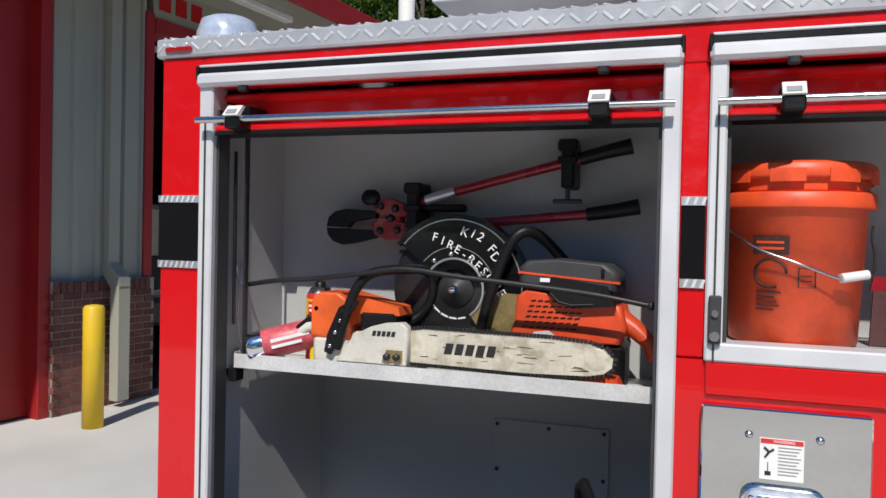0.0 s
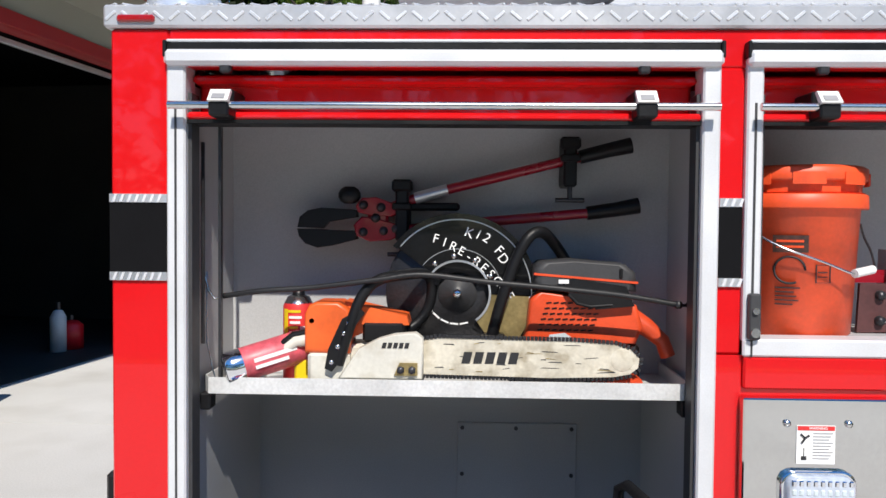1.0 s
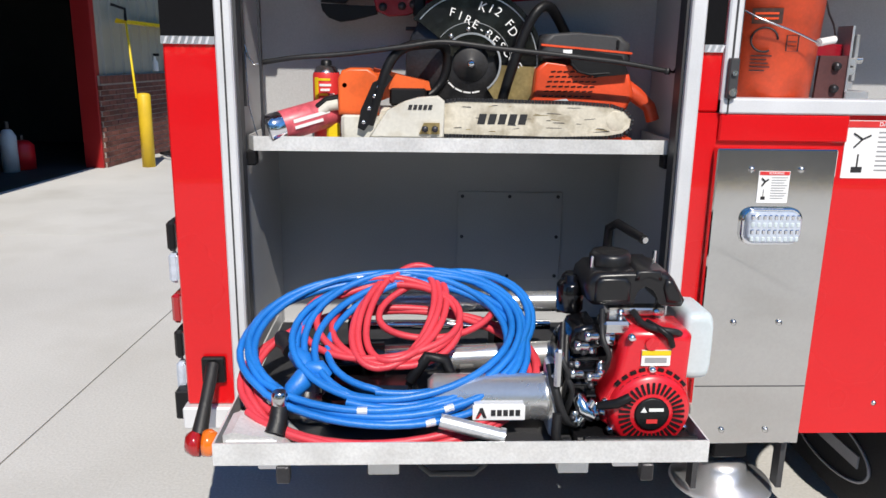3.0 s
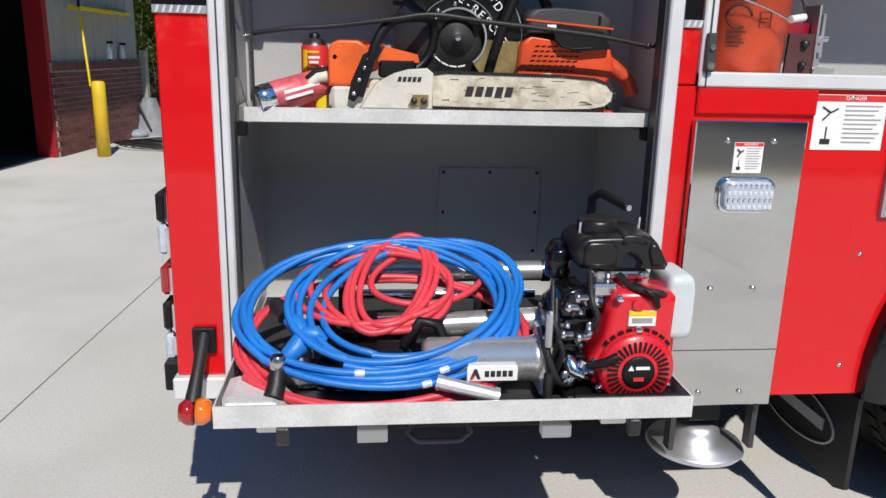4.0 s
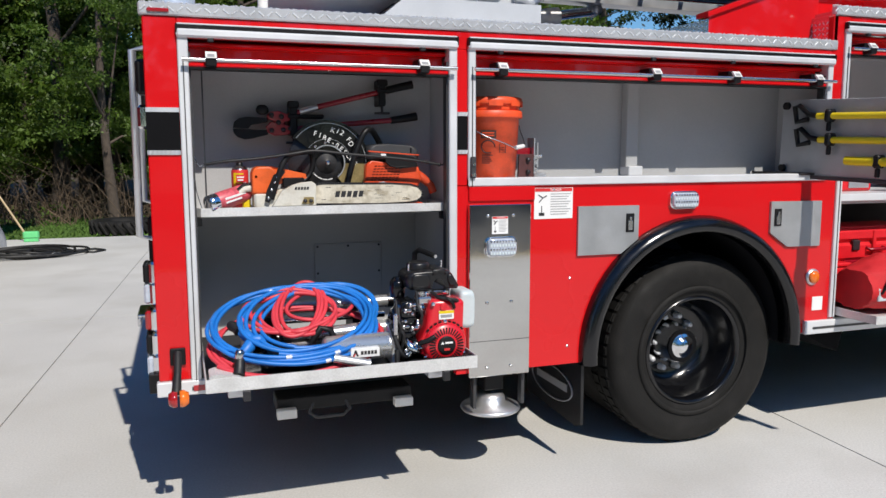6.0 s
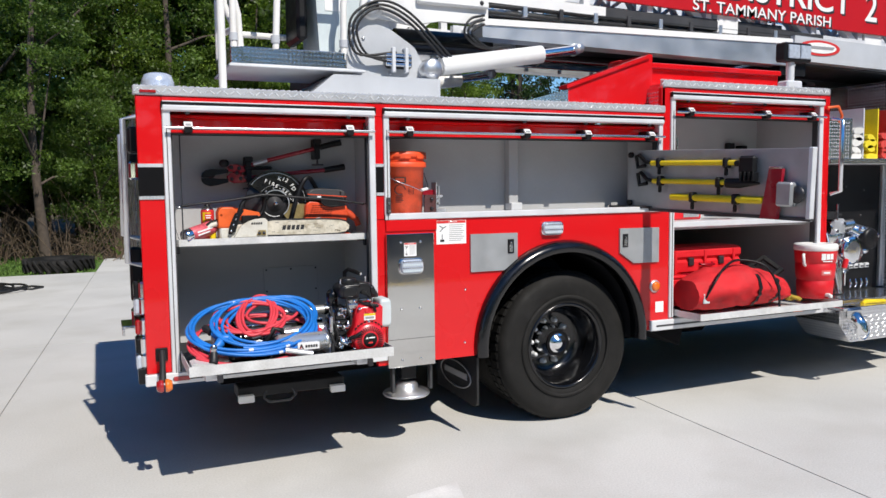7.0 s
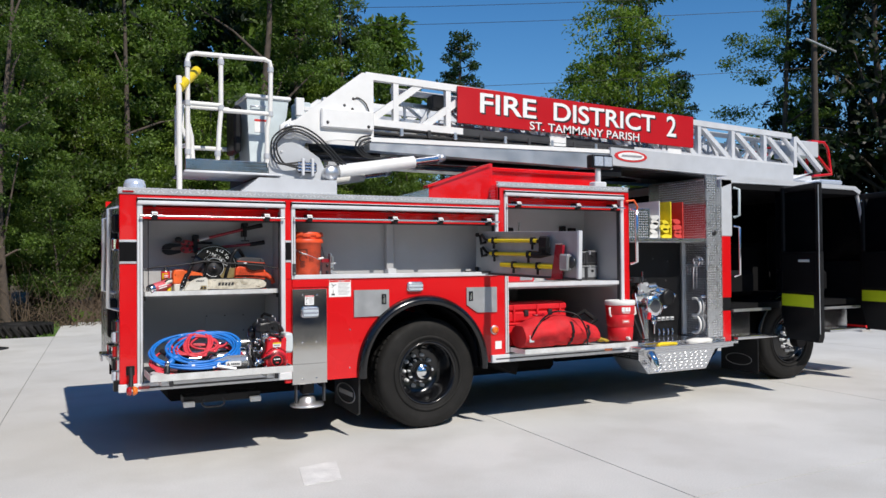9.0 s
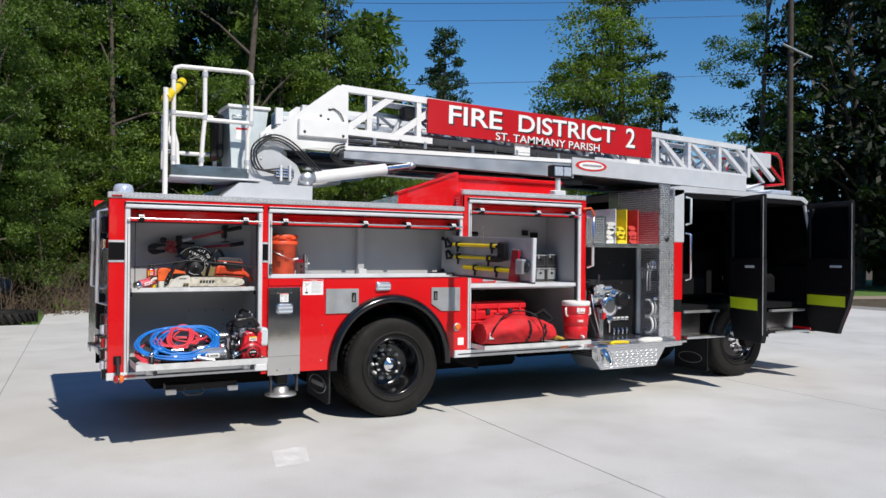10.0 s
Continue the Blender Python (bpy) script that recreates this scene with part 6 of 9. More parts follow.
def pine(label, h, base):
    t = thing("tree", (0, 0, 0), label, "pine tree", "trees of the wood edge")
    s = Shape().tube([(0, 0, 0), (0.1, 0, h * 0.3), (0.05, 0.05, h * 0.7), (0.1, 0, h)], [0.2, 0.17, 0.11, 0.02], 9)
    pts, rad = [], []
    for k in range(46):
        z = base + (h - base) * (k / 46) ** 0.9
        r = (h - z) * 0.22 + 0.5
        a = k * 2.4 + rng.normal() * 0.3
        e = Vector((r * math.cos(a), r * math.sin(a), z + 0.25 * r + rng.normal() * 0.2))
        s.tube([(0.05, 0, z), e], [0.035, 0.01], 5)
        for q in (0.45, 0.65, 0.85, 1.0):
            pts.append(tuple(Vector((0, 0, z)).lerp(e, q) + Vector(rng.normal(size=3) * 0.15)))
            rad.append(0.28 + 0.16 * rng.random())
    part("trunk", s, BARK, t)
    v, f = leaves(pts, rad, 42, 0.10, 0.2)
    ob = new("crown", leaf_mesh("crown", v, f, LEAF_PINE))
    ob.parent = t
    return t


KINDS = [
    tree("tall broadleaf tree with a dark green uneven crown", 14.5, 1.6, 3.5, 105, 280, 0.075, LEAF, 0.19),
    tree("tall broadleaf tree with a loose open crown", 15.5, 2.6, 3.1, 85, 270, 0.072, LEAF, 0.17),
    tree("broadleaf tree with bright young leaves", 10.0, 0.9, 2.5, 80, 250, 0.065, LEAF_LIGHT, 0.12),
    tree("low leafy tree of the wood edge with branches to the ground", 6.5, 0.4, 2.2, 60, 240, 0.062, LEAF, 0.08),
    tree("forest tree with the wood's shade put into its near-black green leaves", 13.0, 0.8, 3.7, 150, 60, 0.15, LEAF_DARK, 0.2),
    pine("tall pine with tufted upswept boughs", 15.0, 5.0),
    tree("broad dark forest tree of the farther wood", 14.5, 1.2, 3.6, 120, 45, 0.2, LEAF, 0.19, limbs=6),
]
used = set()


SWING = Matrix.Translation((-0.5, -6.3, 0)) @ Matrix.Rotation(radians(2.0), 4, "Z") @ Matrix.Translation((0.5, 6.3, 0))


def plant(k, x, y, scale=1.0, turn=None):
    m = SWING @ Matrix.Translation((x, y, -0.03)) @ Matrix.Rotation(turn if turn is not None else random.random() * 6.28, 4, "Z") @ Matrix.Scale(scale, 4)
    if k not in used:
        used.add(k)
        KINDS[k].matrix_basis = m
        return KINDS[k]
    return copy_thing(KINDS[k], m)


random.seed(11)
# the wood edge behind the truck's tail
for i in range(17):
    x = -9.5 + i * 1.55
    plant((0, 2, 1, 3, 2, 0)[i % 6], x + random.uniform(-0.5, 0.5), 19.5 + max(0, x) * 0.30 + random.uniform(-0.8, 1.6), random.uniform(0.85, 1.1))
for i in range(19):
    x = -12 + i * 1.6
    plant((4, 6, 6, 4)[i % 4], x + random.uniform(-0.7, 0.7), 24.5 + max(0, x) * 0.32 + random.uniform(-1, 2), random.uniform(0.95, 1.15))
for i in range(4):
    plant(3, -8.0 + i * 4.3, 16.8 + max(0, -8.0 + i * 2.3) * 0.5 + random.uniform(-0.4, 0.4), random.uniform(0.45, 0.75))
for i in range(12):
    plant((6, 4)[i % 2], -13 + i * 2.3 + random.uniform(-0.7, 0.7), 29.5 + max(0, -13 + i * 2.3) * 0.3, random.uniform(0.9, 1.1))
plant(1, -0.59, 14.9, 0.72, 0.6)
# farther wood, lower in the view, with the gap of sky over it
for i in range(14):
    plant((4, 6, 4, 6)[i % 4], 17 + i * 3.0, 46 + random.uniform(-3, 3), random.uniform(0.62, 0.80))
plant(5, 22.4, 31.8, 0.98)
plant(5, 23.6, 34.5, 0.90)
plant(2, 29.6, 26.7, 1.92)
plant(2, 28.6, 27.8, 1.5)
plant(1, 31.6, 27.5, 1.02)
plant(5, 32.2, 27.6, 1.36)
plant(5, 34.6, 26.6, 0.86)
plant(4, 26.7, 32.2, 0.72)
plant(1, 39.6, 29.8, 0.62)
# stand beside the road in front of the truck, its shade in the leaf colour
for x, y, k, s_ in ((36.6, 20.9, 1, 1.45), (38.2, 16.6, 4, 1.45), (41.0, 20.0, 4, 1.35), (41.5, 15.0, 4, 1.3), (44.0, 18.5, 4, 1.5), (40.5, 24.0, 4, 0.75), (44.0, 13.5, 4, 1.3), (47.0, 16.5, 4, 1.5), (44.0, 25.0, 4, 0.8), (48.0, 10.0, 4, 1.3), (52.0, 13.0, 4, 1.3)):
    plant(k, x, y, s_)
# unseen wood behind the viewer, added to block sky and darken reflections
for i in range(17):
    plant((4, 6, 4)[i % 3], -30 + i * 4.6, -27 + random.uniform(-3, 3), random.uniform(0.9, 1.2))
for i in range(7):
    plant((4, 6)[i % 2], 42 + random.uniform(-3, 3), -26 + i * 6, 1.0)


def brush(x0, x1, line, n, seed):
    """Dry twigs and low scrub along the wood edge, in one mesh."""
    g = np.random.default_rng(seed)
    s = Shape()
    for _ in range(n):
        x = g.uniform(x0, x1)
        y = line(x) + g.uniform(-0.8, 2.5)
        h = g.uniform(0.25, 1.0) * g.uniform(0.8, 1.9)
        dx, dy = g.normal(size=2) * 0.7
        s.tube([(x, y, -0.03), (x + dx * 0.4, y + dy * 0.4, h * 0.6), (x + dx, y + dy, h)], [0.010, 0.006, 0.002], 3, caps=False)
    return s


single("dry_scrub", brush(-9, 16, lambda x: 15.3 + max(0, x) * 0.55, 2600, 3), TWIG, "dry brown twigs and scrub along the wood edge", "scrub", kind="stuff")
cpts = [(x, 16.2 + max(0, x) * 0.55 + rng.normal() * 0.9, rng.uniform(0.1, 0.9)) for x in rng.uniform(-9, 16, 45)]
v, f = leaves(cpts, [0.5] * len(cpts), 45, 0.06)
ob = new("low_shrubs", leaf_mesh("low_shrubs", v, f, LEAF))
tagged(ob, "low green undergrowth at the edge of the wood", "undergrowth", kind="stuff")
# grass blades on the verges
gv = []
for _ in range(5000):
    x, y = rng.uniform(-9, 0.6), rng.uniform(12.0, 16.5)
    if x < -0.35 + (y - 12.1) * 0.05 and y > 12.2:
        gv.append((x, y, -0.01))
v, f = leaves(gv, [0.04] * len(gv), 3, 0.035, 0.0, -1.5)
tagged(new("grass_blades", leaf_mesh("grass_blades", v, f, GRASS)), "short green grass blades on the verge", "grass", kind="stuff")
# plain sheet, the far wood's shade put into its dark colour
single("backdrop", Shape().add([(-60, 60, -1), (110, 60, -1), (110, 60, 6.5), (-60, 60, 6.5)], [(0, 1, 2, 3)]).add([(110, 60, -1), (70, -40, -1), (70, -40, 9), (110, 60, 9)], [(0, 1, 2, 3)]), mat("far_wood_shade", (0.02, 0.032, 0.012), 0.95, vary=0.6, scale=0.8), "flat dark sheet standing for the shade of distant wood behind the trees", "backdrop", kind="structure")

# utility pole with crossarm and wires
pole = thing("utility_pole", (32.05, 16.05, 0), "dark wooden utility pole with a slanting crossarm", "utility pole")
part("post", Shape().tube([(32.05, 16.05, -0.03), (32.1, 16.05, 14.5)], [0.17, 0.12], 12), BARK, pole)
part("crossarm", Shape().cyl((31.35, 15.955, 11.6), (32.95, 15.55, 11.1), 0.06, 8), GREY_HATCH, pole)
part("brace", Shape().cyl((32.05, 15.95, 10.6), (32.6, 15.7, 11.15), 0.03, 6), TWIG, pole)
for z0, z1, dx in ((13.9, 15.5, 0.0), (13.2, 14.6, 0.4), (10.4, 11.0, 0.2)):
    part("wire", Shape().tube([(32.05 + dx + (-20 - 32.05) * k / 10, 16.05 + (46 - 16.05) * k / 10, z0 + (z1 - z0) * k / 10 - 1.2 * math.sin(math.pi * k / 10)) for k in range(11)], 0.012, 4), RUBBER_TUBE, pole)
part("wire", Shape().tube([(32.05 + 27 * k / 8, 15.95 - 3.4 * k / 8, 7.6 - 0.5 * math.sin(math.pi * k / 8)) for k in range(9)], 0.02, 4), RUBBER_TUBE, pole)
pole.matrix_basis = SWING @ pole.matrix_basis

# ---- things in the rear compartment's upper shelf ----
ON_TRUCK[0] = True
def arc_patch(c, r, a0, a1, z0, z1, t=0.0012, n=8):
    """A thin curved patch on an upright cylinder; angles in degrees, -90 faces the viewer."""
    s = Shape()
    rings = []
    for k in range(n + 1):
        a = radians(a0 + (a1 - a0) * k / n)
        rings.append([(c[0] + q * math.cos(a), c[1] + q * math.sin(a), z) for q, z in ((r, z0), (r + t, z0), (r + t, z1), (r, z1))])
    return s.loft(rings, False)


bc_ = thing("bolt_cutter", (0.75, 0.30, 1.65), "red-handled bolt cutter with black grips clamped to the back wall", "bolt cutter")
part("jaw", Shape().pillow([(0.340, 1.662), (0.346, 1.688), (0.366, 1.704), (0.40, 1.711), (0.49, 1.706), (0.49, 1.688), (0.42, 1.676), (0.405, 1.660)], 0.258, 0.285, 0.006), BLACK, bc_, "blunt black cutting jaw")
part("jaw", Shape().pillow([(0.340, 1.659), (0.405, 1.658), (0.42, 1.656), (0.49, 1.655), (0.49, 1.634), (0.425, 1.617), (0.39, 1.612), (0.36, 1.622), (0.344, 1.640)], 0.258, 0.285, 0.006), BLACK, bc_, "blunt black cutting jaw")
part("jaw_bolt", Shape().ball((0.468, 0.27, 1.742), 0.026, 12, (1.1, 0.5, 0.9)), BLACK, bc_)
part("head", Shape().pillow([(0.485, 1.715), (0.50, 1.735), (0.535, 1.738), (0.58, 1.722), (0.60, 1.705), (0.575, 1.690), (0.52, 1.692), (0.49, 1.700)], 0.252, 0.288, 0.007), RED_DARK, bc_, "dark red forged link")
part("head_link", Shape().pillow([(0.480, 1.668), (0.50, 1.690), (0.54, 1.684), (0.60, 1.668), (0.612, 1.648), (0.57, 1.632), (0.52, 1.628), (0.488, 1.642)], 0.250, 0.286, 0.007), RED_DARK, bc_)
part("head_web", Shape().box(0.515, 0.565, 0.256, 0.284, 1.66, 1.715, 0.006), RED_DARK, bc_)
for x_, z_ in ((0.505, 1.718), (0.548, 1.712), (0.505, 1.652), (0.555, 1.655), (0.535, 1.686), (0.585, 1.66)):
    part("pivot", Shape().lathe([(0.001, -0.012), (0.008, -0.011), (0.011, -0.004), (0.012, 0.0)], (x_, 0.253, z_), "y", 10), IRON, bc_)
part("link", Shape().box(0.59, 0.74, 0.26, 0.285, 1.705, 1.725, 0.008), BLACK, bc_)
part("handle", Shape().tube([(0.57, 0.27, 1.713), (0.66, 0.265, 1.745), (1.03, 0.27, 1.838)], 0.0125, 10), RED_DARK, bc_, "dark red tubular handle")
part("sleeve", Shape().cyl((0.63, 0.266, 1.735), (0.71, 0.266, 1.757), 0.0145, 10), ALU, bc_)
part("handle", Shape().tube([(0.56, 0.27, 1.652), (0.70, 0.265, 1.670), (1.05, 0.27, 1.702)], 0.0125, 10), RED_DARK, bc_)
part("grip", Shape().tube([(1.03, 0.27, 1.838), (1.10, 0.27, 1.856), (1.155, 0.27, 1.868)], [0.017, 0.018, 0.02], 10), BLACK, bc_)
part("grip", Shape().tube([(1.05, 0.27, 1.702), (1.12, 0.27, 1.712), (1.175, 0.27, 1.722)], [0.017, 0.018, 0.02], 10), BLACK, bc_)
for x, z0, z1 in ((0.60, 1.63, 1.78), (1.005, 1.765, 1.885)):
    cl = thing("tool_clamp", (x, 0.33, z0), "black wall clamp with a T-shaped screw", "clamp", "tool clamps")
    part("bracket", Shape().box(x - 0.016, x + 0.016, 0.24, 0.34, z0, z1, 0.005), BLACK, cl)
    part("cap", Shape().box(x - 0.025, x + 0.025, 0.235, 0.262, z1 - 0.03, z1, 0.006), BLACK, cl)
    part("strap_pad", Shape().box(x - 0.024, x + 0.024, 0.232, 0.25, (z0 + z1) / 2, (z0 + z1) / 2 + 0.018, 0.004), BLACK, cl)
    part("screw", Shape().cyl((x, 0.25, z0 - 0.03), (x, 0.25, z0), 0.006, 8).cyl((x - 0.035, 0.25, z0 - 0.032), (x + 0.035, 0.25, z0 - 0.032), 0.0055, 8), IRON, cl)

cs = thing("chainsaw", (0.72, 0.12, 1.297), "orange and dirty white chainsaw with a worn scratched bar", "chainsaw")
BY = 0.09
bar_out = [(0.655, 1.337), (0.655, 1.412), (0.70, 1.418), (1.00, 1.414), (1.09, 1.408), (1.125, 1.397), (1.143, 1.378), (1.140, 1.357), (1.122, 1.343), (1.085, 1.336), (0.95, 1.332)]
gb = part("guide_bar", Shape().plate(bar_out, "y", BY, BY + 0.006), BAR_STEEL, cs, "worn pale steel guide bar")
part("bar_nose", Shape().lathe([(0.001, -0.001), (0.024, -0.001), (0.026, 0.0)], (1.105, BY, 1.374), "y", 20), BAR_STEEL, gb)
# the maker's name becomes slanted blocks
for i in range(5):
    x = 0.748 + i * 0.026
    part("name_block", Shape().plate([(x, 1.362), (x + 0.019, 1.362), (x + 0.025, 1.388), (x + 0.006, 1.388)], "y", BY - 0.001, BY - 0.0002), INK, gb)
gq = random.Random(8)
for k in range(26):
    x, z, l_ = gq.uniform(0.68, 1.10), gq.uniform(1.342, 1.408), gq.uniform(0.008, 0.045)
    t_ = gq.uniform(-0.003, 0.003)
    part("scrape", Shape().plate([(x, z), (x + l_, z + t_), (x + l_ * 0.9, z + t_ + gq.uniform(0.0008, 0.003)), (x + l_ * 0.15, z + 0.0015)], "y", BY - 0.0006, BY - 0.0001), GREY_DARK if k % 3 else BRASS, gb)
ch = Shape()
for i in range(len(bar_out)):
    a, b = Vector(bar_out[i]), Vector(bar_out[(i + 1) % len(bar_out)])
    if i == 0:
        continue
    n_ = max(1, int((b - a).length / 0.0085))
    for k in range(n_):
        p, d = a.lerp(b, k / n_), (b - a).normalized()
        o = Vector((-d.y, d.x)) * 0.003
        ang = math.atan2(d.y, d.x)
        m = Matrix.Translation((p.x + o.x, BY + 0.003, p.y + o.y)) @ Matrix.Rotation(-ang, 4, "Y")
        ch.box(-0.0034, 0.0034, -0.005, 0.005, -0.003, 0.0055, 0, m)
tagged(part("chain", ch, IRON, cs), kind="stuff")
part("side_cover", Shape().pillow([(0.475, 1.328), (0.52, 1.395), (0.565, 1.418), (0.60, 1.428), (0.648, 1.432), (0.664, 1.42), (0.664, 1.328)], 0.066, 0.10, 0.008), WHITE_DIRTY, cs, "dirty white side cover")
part("cover_lip", Shape().plate([(0.60, 1.338), (0.612, 1.366), (0.652, 1.366), (0.652, 1.338)], "y", 0.0615, 0.070), BRASS, cs)
for x in (0.615, 0.640):
    part("bar_nut", Shape().lathe([(0.001, -0.012), (0.008, -0.012), (0.009, 0.0)], (x, 0.062, 1.351), "y", 6), IRON, cs)
for i in range(5):
    x = 0.572 + i * 0.0125
    part("name_block", Shape().plate([(x, 1.398), (x + 0.009, 1.398), (x + 0.012, 1.41), (x + 0.003, 1.41)], "y", 0.0645, 0.0698), INK, cs)
part("engine_body", Shape().box(0.405, 0.50, 0.075, 0.19, 1.297, 1.385, 0.008).box(0.49, 0.66, 0.10, 0.19, 1.297, 1.40, 0.008), WHITE_DIRTY, cs)
part("top_cover", Shape().pillow([(0.398, 1.382), (0.398, 1.470), (0.408, 1.490), (0.425, 1.497), (0.475, 1.497), (0.50, 1.480), (0.50, 1.382)], 0.074, 0.18, 0.012).plate([(0.49, 1.41), (0.485, 1.497), (0.55, 1.482), (0.625, 1.465), (0.63, 1.445), (0.56, 1.44)], "y", 0.10, 0.18), ORANGE, cs, "orange engine cover")
part("cover_screw", Shape().lathe([(0.001, -0.004), (0.006, -0.004), (0.007, 0.0)], (0.415, 0.078, 1.455), "y", 8), IRON, cs)
part("filter_vent", Shape().box(0.525, 0.62, 0.095, 0.16, 1.405, 1.45, 0.006), BLACK, cs)
part("hand_guard", Shape().plate([(0.447, 1.352), (0.463, 1.345), (0.475, 1.36), (0.51, 1.44), (0.535, 1.475), (0.525, 1.485), (0.485, 1.462), (0.455, 1.395)], "y", 0.058, 0.068), BLACK, cs, "black hand guard plate")
for x, z in ((0.462, 1.366), (0.476, 1.40), (0.49, 1.43), (0.50, 1.452)):
    part("guard_stud", Shape().lathe([(0.001, -0.003), (0.005, -0.003), (0.006, 0.0)], (x, 0.058, z), "y", 8), STEEL, cs)
part("front_handle", Shape().hose([(0.475, 0.07, 1.36), (0.505, 0.065, 1.455), (0.53, 0.07, 1.515), (0.565, 0.08, 1.548), (0.62, 0.12, 1.557), (0.66, 0.18, 1.555), (0.675, 0.205, 1.53), (0.67, 0.21, 1.48), (0.645, 0.205, 1.44), (0.60, 0.19, 1.41)], 0.0125, 10), BLACK, cs)
part("rear_handle", Shape().tube([(0.41, 0.12, 1.408), (0.37, 0.12, 1.402), (0.335, 0.115, 1.375), (0.30, 0.11, 1.345), (0.292, 0.11, 1.318)], [0.016, 0.0145, 0.013, 0.013, 0.012], 10), WHITE_DIRTY, cs)
part("handle_grip", Shape().tube([(0.405, 0.12, 1.424), (0.365, 0.12, 1.416), (0.327, 0.115, 1.385), (0.292, 0.11, 1.352)], 0.009, 8), BLACK, cs)

ks = thing("cutoff_saw", (0.85, 0.22, 1.297), "orange rescue cut-off saw with a black lettered blade guard", "power saw")
KX, KZ, KY = 0.737, 1.510, 0.20
part("blade", Shape().lathe([(0.001, -0.002), (0.170, -0.002), (0.172, 0.002), (0.001, 0.002)], (KX, KY + 0.012, KZ), "y", 48), IRON, ks, "dark worn cutting disc")
part("flange", Shape().lathe([(0.001, -0.020), (0.016, -0.020), (0.018, -0.014), (0.034, -0.012), (0.036, -0.006), (0.046, -0.005), (0.047, 0.0)], (KX, KY + 0.01, KZ), "y", 28), GREY_DARK, ks)
part("flange_nut", Shape().lathe([(0.001, -0.04), (0.010, -0.04), (0.011, -0.02)], (KX, KY + 0.01, KZ), "y", 6), CHROME, ks)
# guard: part disc cut along a slanting chord
def guard(r0, r1, a0, a1, n=26):
    return [(KX + r1 * math.cos(radians(a0 + (a1 - a0) * k / n)), KZ + r1 * math.sin(radians(a0 + (a1 - a0) * k / n))) for k in range(n + 1)] + \
           [(KX + r0 * math.cos(radians(a1 + (a0 - a1) * k / n)), KZ + r0 * math.sin(radians(a1 + (a0 - a1) * k / n))) for k in range(n + 1)]


gp = part("blade_guard", Shape().plate(guard(0.074, 0.186, -2, 143), "y", KY - 0.012, KY - 0.004), BLACK_GLOSS, ks, "black blade guard with white letters")
part("guard_rim", Shape().plate(guard(0.178, 0.188, -50, 144), "y", KY - 0.02, KY + 0.035), BLACK_GLOSS, ks)
part("guard_trim", Shape().plate(guard(0.1725, 0.1755, -10, 141), "y", KY - 0.0132, KY - 0.0122).plate(guard(0.074, 0.079, -55, 142), "y", KY - 0.016, KY - 0.012), ALU, gp)
part("guard_web", Shape().plate(guard(0.050, 0.074, 20, 160), "y", KY - 0.006, KY - 0.001), BLACK_GLOSS, ks)
part("guard_trim", Shape().plate(guard(0.104, 0.1055, 8, 141), "y", KY - 0.0130, KY - 0.0121), GREY_HATCH, gp)
for a_ in (28, 62, 96, 128):
    part("guard_screw", Shape().lathe([(0.001, -0.005), (0.006, -0.004), (0.007, 0.0)], (KX + 0.088 * math.cos(radians(a_)), KY - 0.012, KZ + 0.088 * math.sin(radians(a_))), "y", 8), STEEL, gp)
for a_ in range(-150, -60, 18):
    part("disc_print", Shape().box(-0.010, 0.010, KY + 0.0085, KY + 0.0098, -0.002, 0.002, 0, Matrix.Translation((KX + 0.075 * math.cos(radians(a_)), 0, KZ + 0.075 * math.sin(radians(a_)))) @ Matrix.Rotation(radians(-a_ + 90), 4, "Y")), LABEL, ks)
part("guard_quarter", Shape().plate(guard(0.075, 0.182, -55, -1), "y", KY - 0.012, KY - 0.002), BRASS, ks, "brassy worn guard quarter")


def slant_word(text, p, q, turn0, turn1, size):
    """Letters along a line that bends slowly down from p to q."""
    n = len(text) - 1
    for i, c_ in enumerate(text):
        u = i / n
        if c_ != " ":
            sag = 0.016 * 4 * u * (1 - u)
            lettering(c_, size, LABEL, on_side(KX + p[0] + (q[0] - p[0]) * u + sag * 0.6, KY - 0.0135, KZ + p[1] + (q[1] - p[1]) * u + sag * 0.8, turn0 + (turn1 - turn0) * u), gp, 0.0004)


slant_word("K12 FD", (0.026, 0.142), (0.106, 0.082), -22, -52, 0.032)
slant_word("FIRE-RESCUE", (-0.052, 0.128), (0.122, -0.005), -14, -58, 0.030)
part("guard_label", Shape().box(0.905, 0.93, KY - 0.0135, KY - 0.0125, 1.475, 1.505), LABEL, gp)
part("front_handle", Shape().hose([(0.815, 0.16, 1.405), (0.84, 0.155, 1.50), (0.875, 0.155, 1.60), (0.905, 0.16, 1.648), (0.935, 0.18, 1.655), (0.965, 0.22, 1.63), (1.0, 0.26, 1.585)], 0.0135, 12), BLACK, ks)
part("handle_foot", Shape().box(0.795, 0.85, 0.15, 0.19, 1.395, 1.42, 0.006), BLACK, ks)
part("saw_body", Shape().pillow([(0.885, 1.40), (0.90, 1.44), (0.905, 1.50), (0.925, 1.52), (1.15, 1.49), (1.165, 1.44), (1.15, 1.40)], 0.152, 0.30, 0.012), ORANGE_RED, ks, "orange ribbed engine housing")
gr = Shape()
for i in range(8):
    for j in range(6):
        gr.box(-0.0060, 0.0060, 0.150, 0.156, -0.0016, 0.0016, 0, Matrix.Translation((0.948 + i * 0.0165 - j * 0.004, 0, 1.494 - j * 0.0125)) @ Matrix.Rotation(radians(-8), 4, "Y"))
tagged(part("cooling_slot", gr, BLACK, ks), kind="stuff")
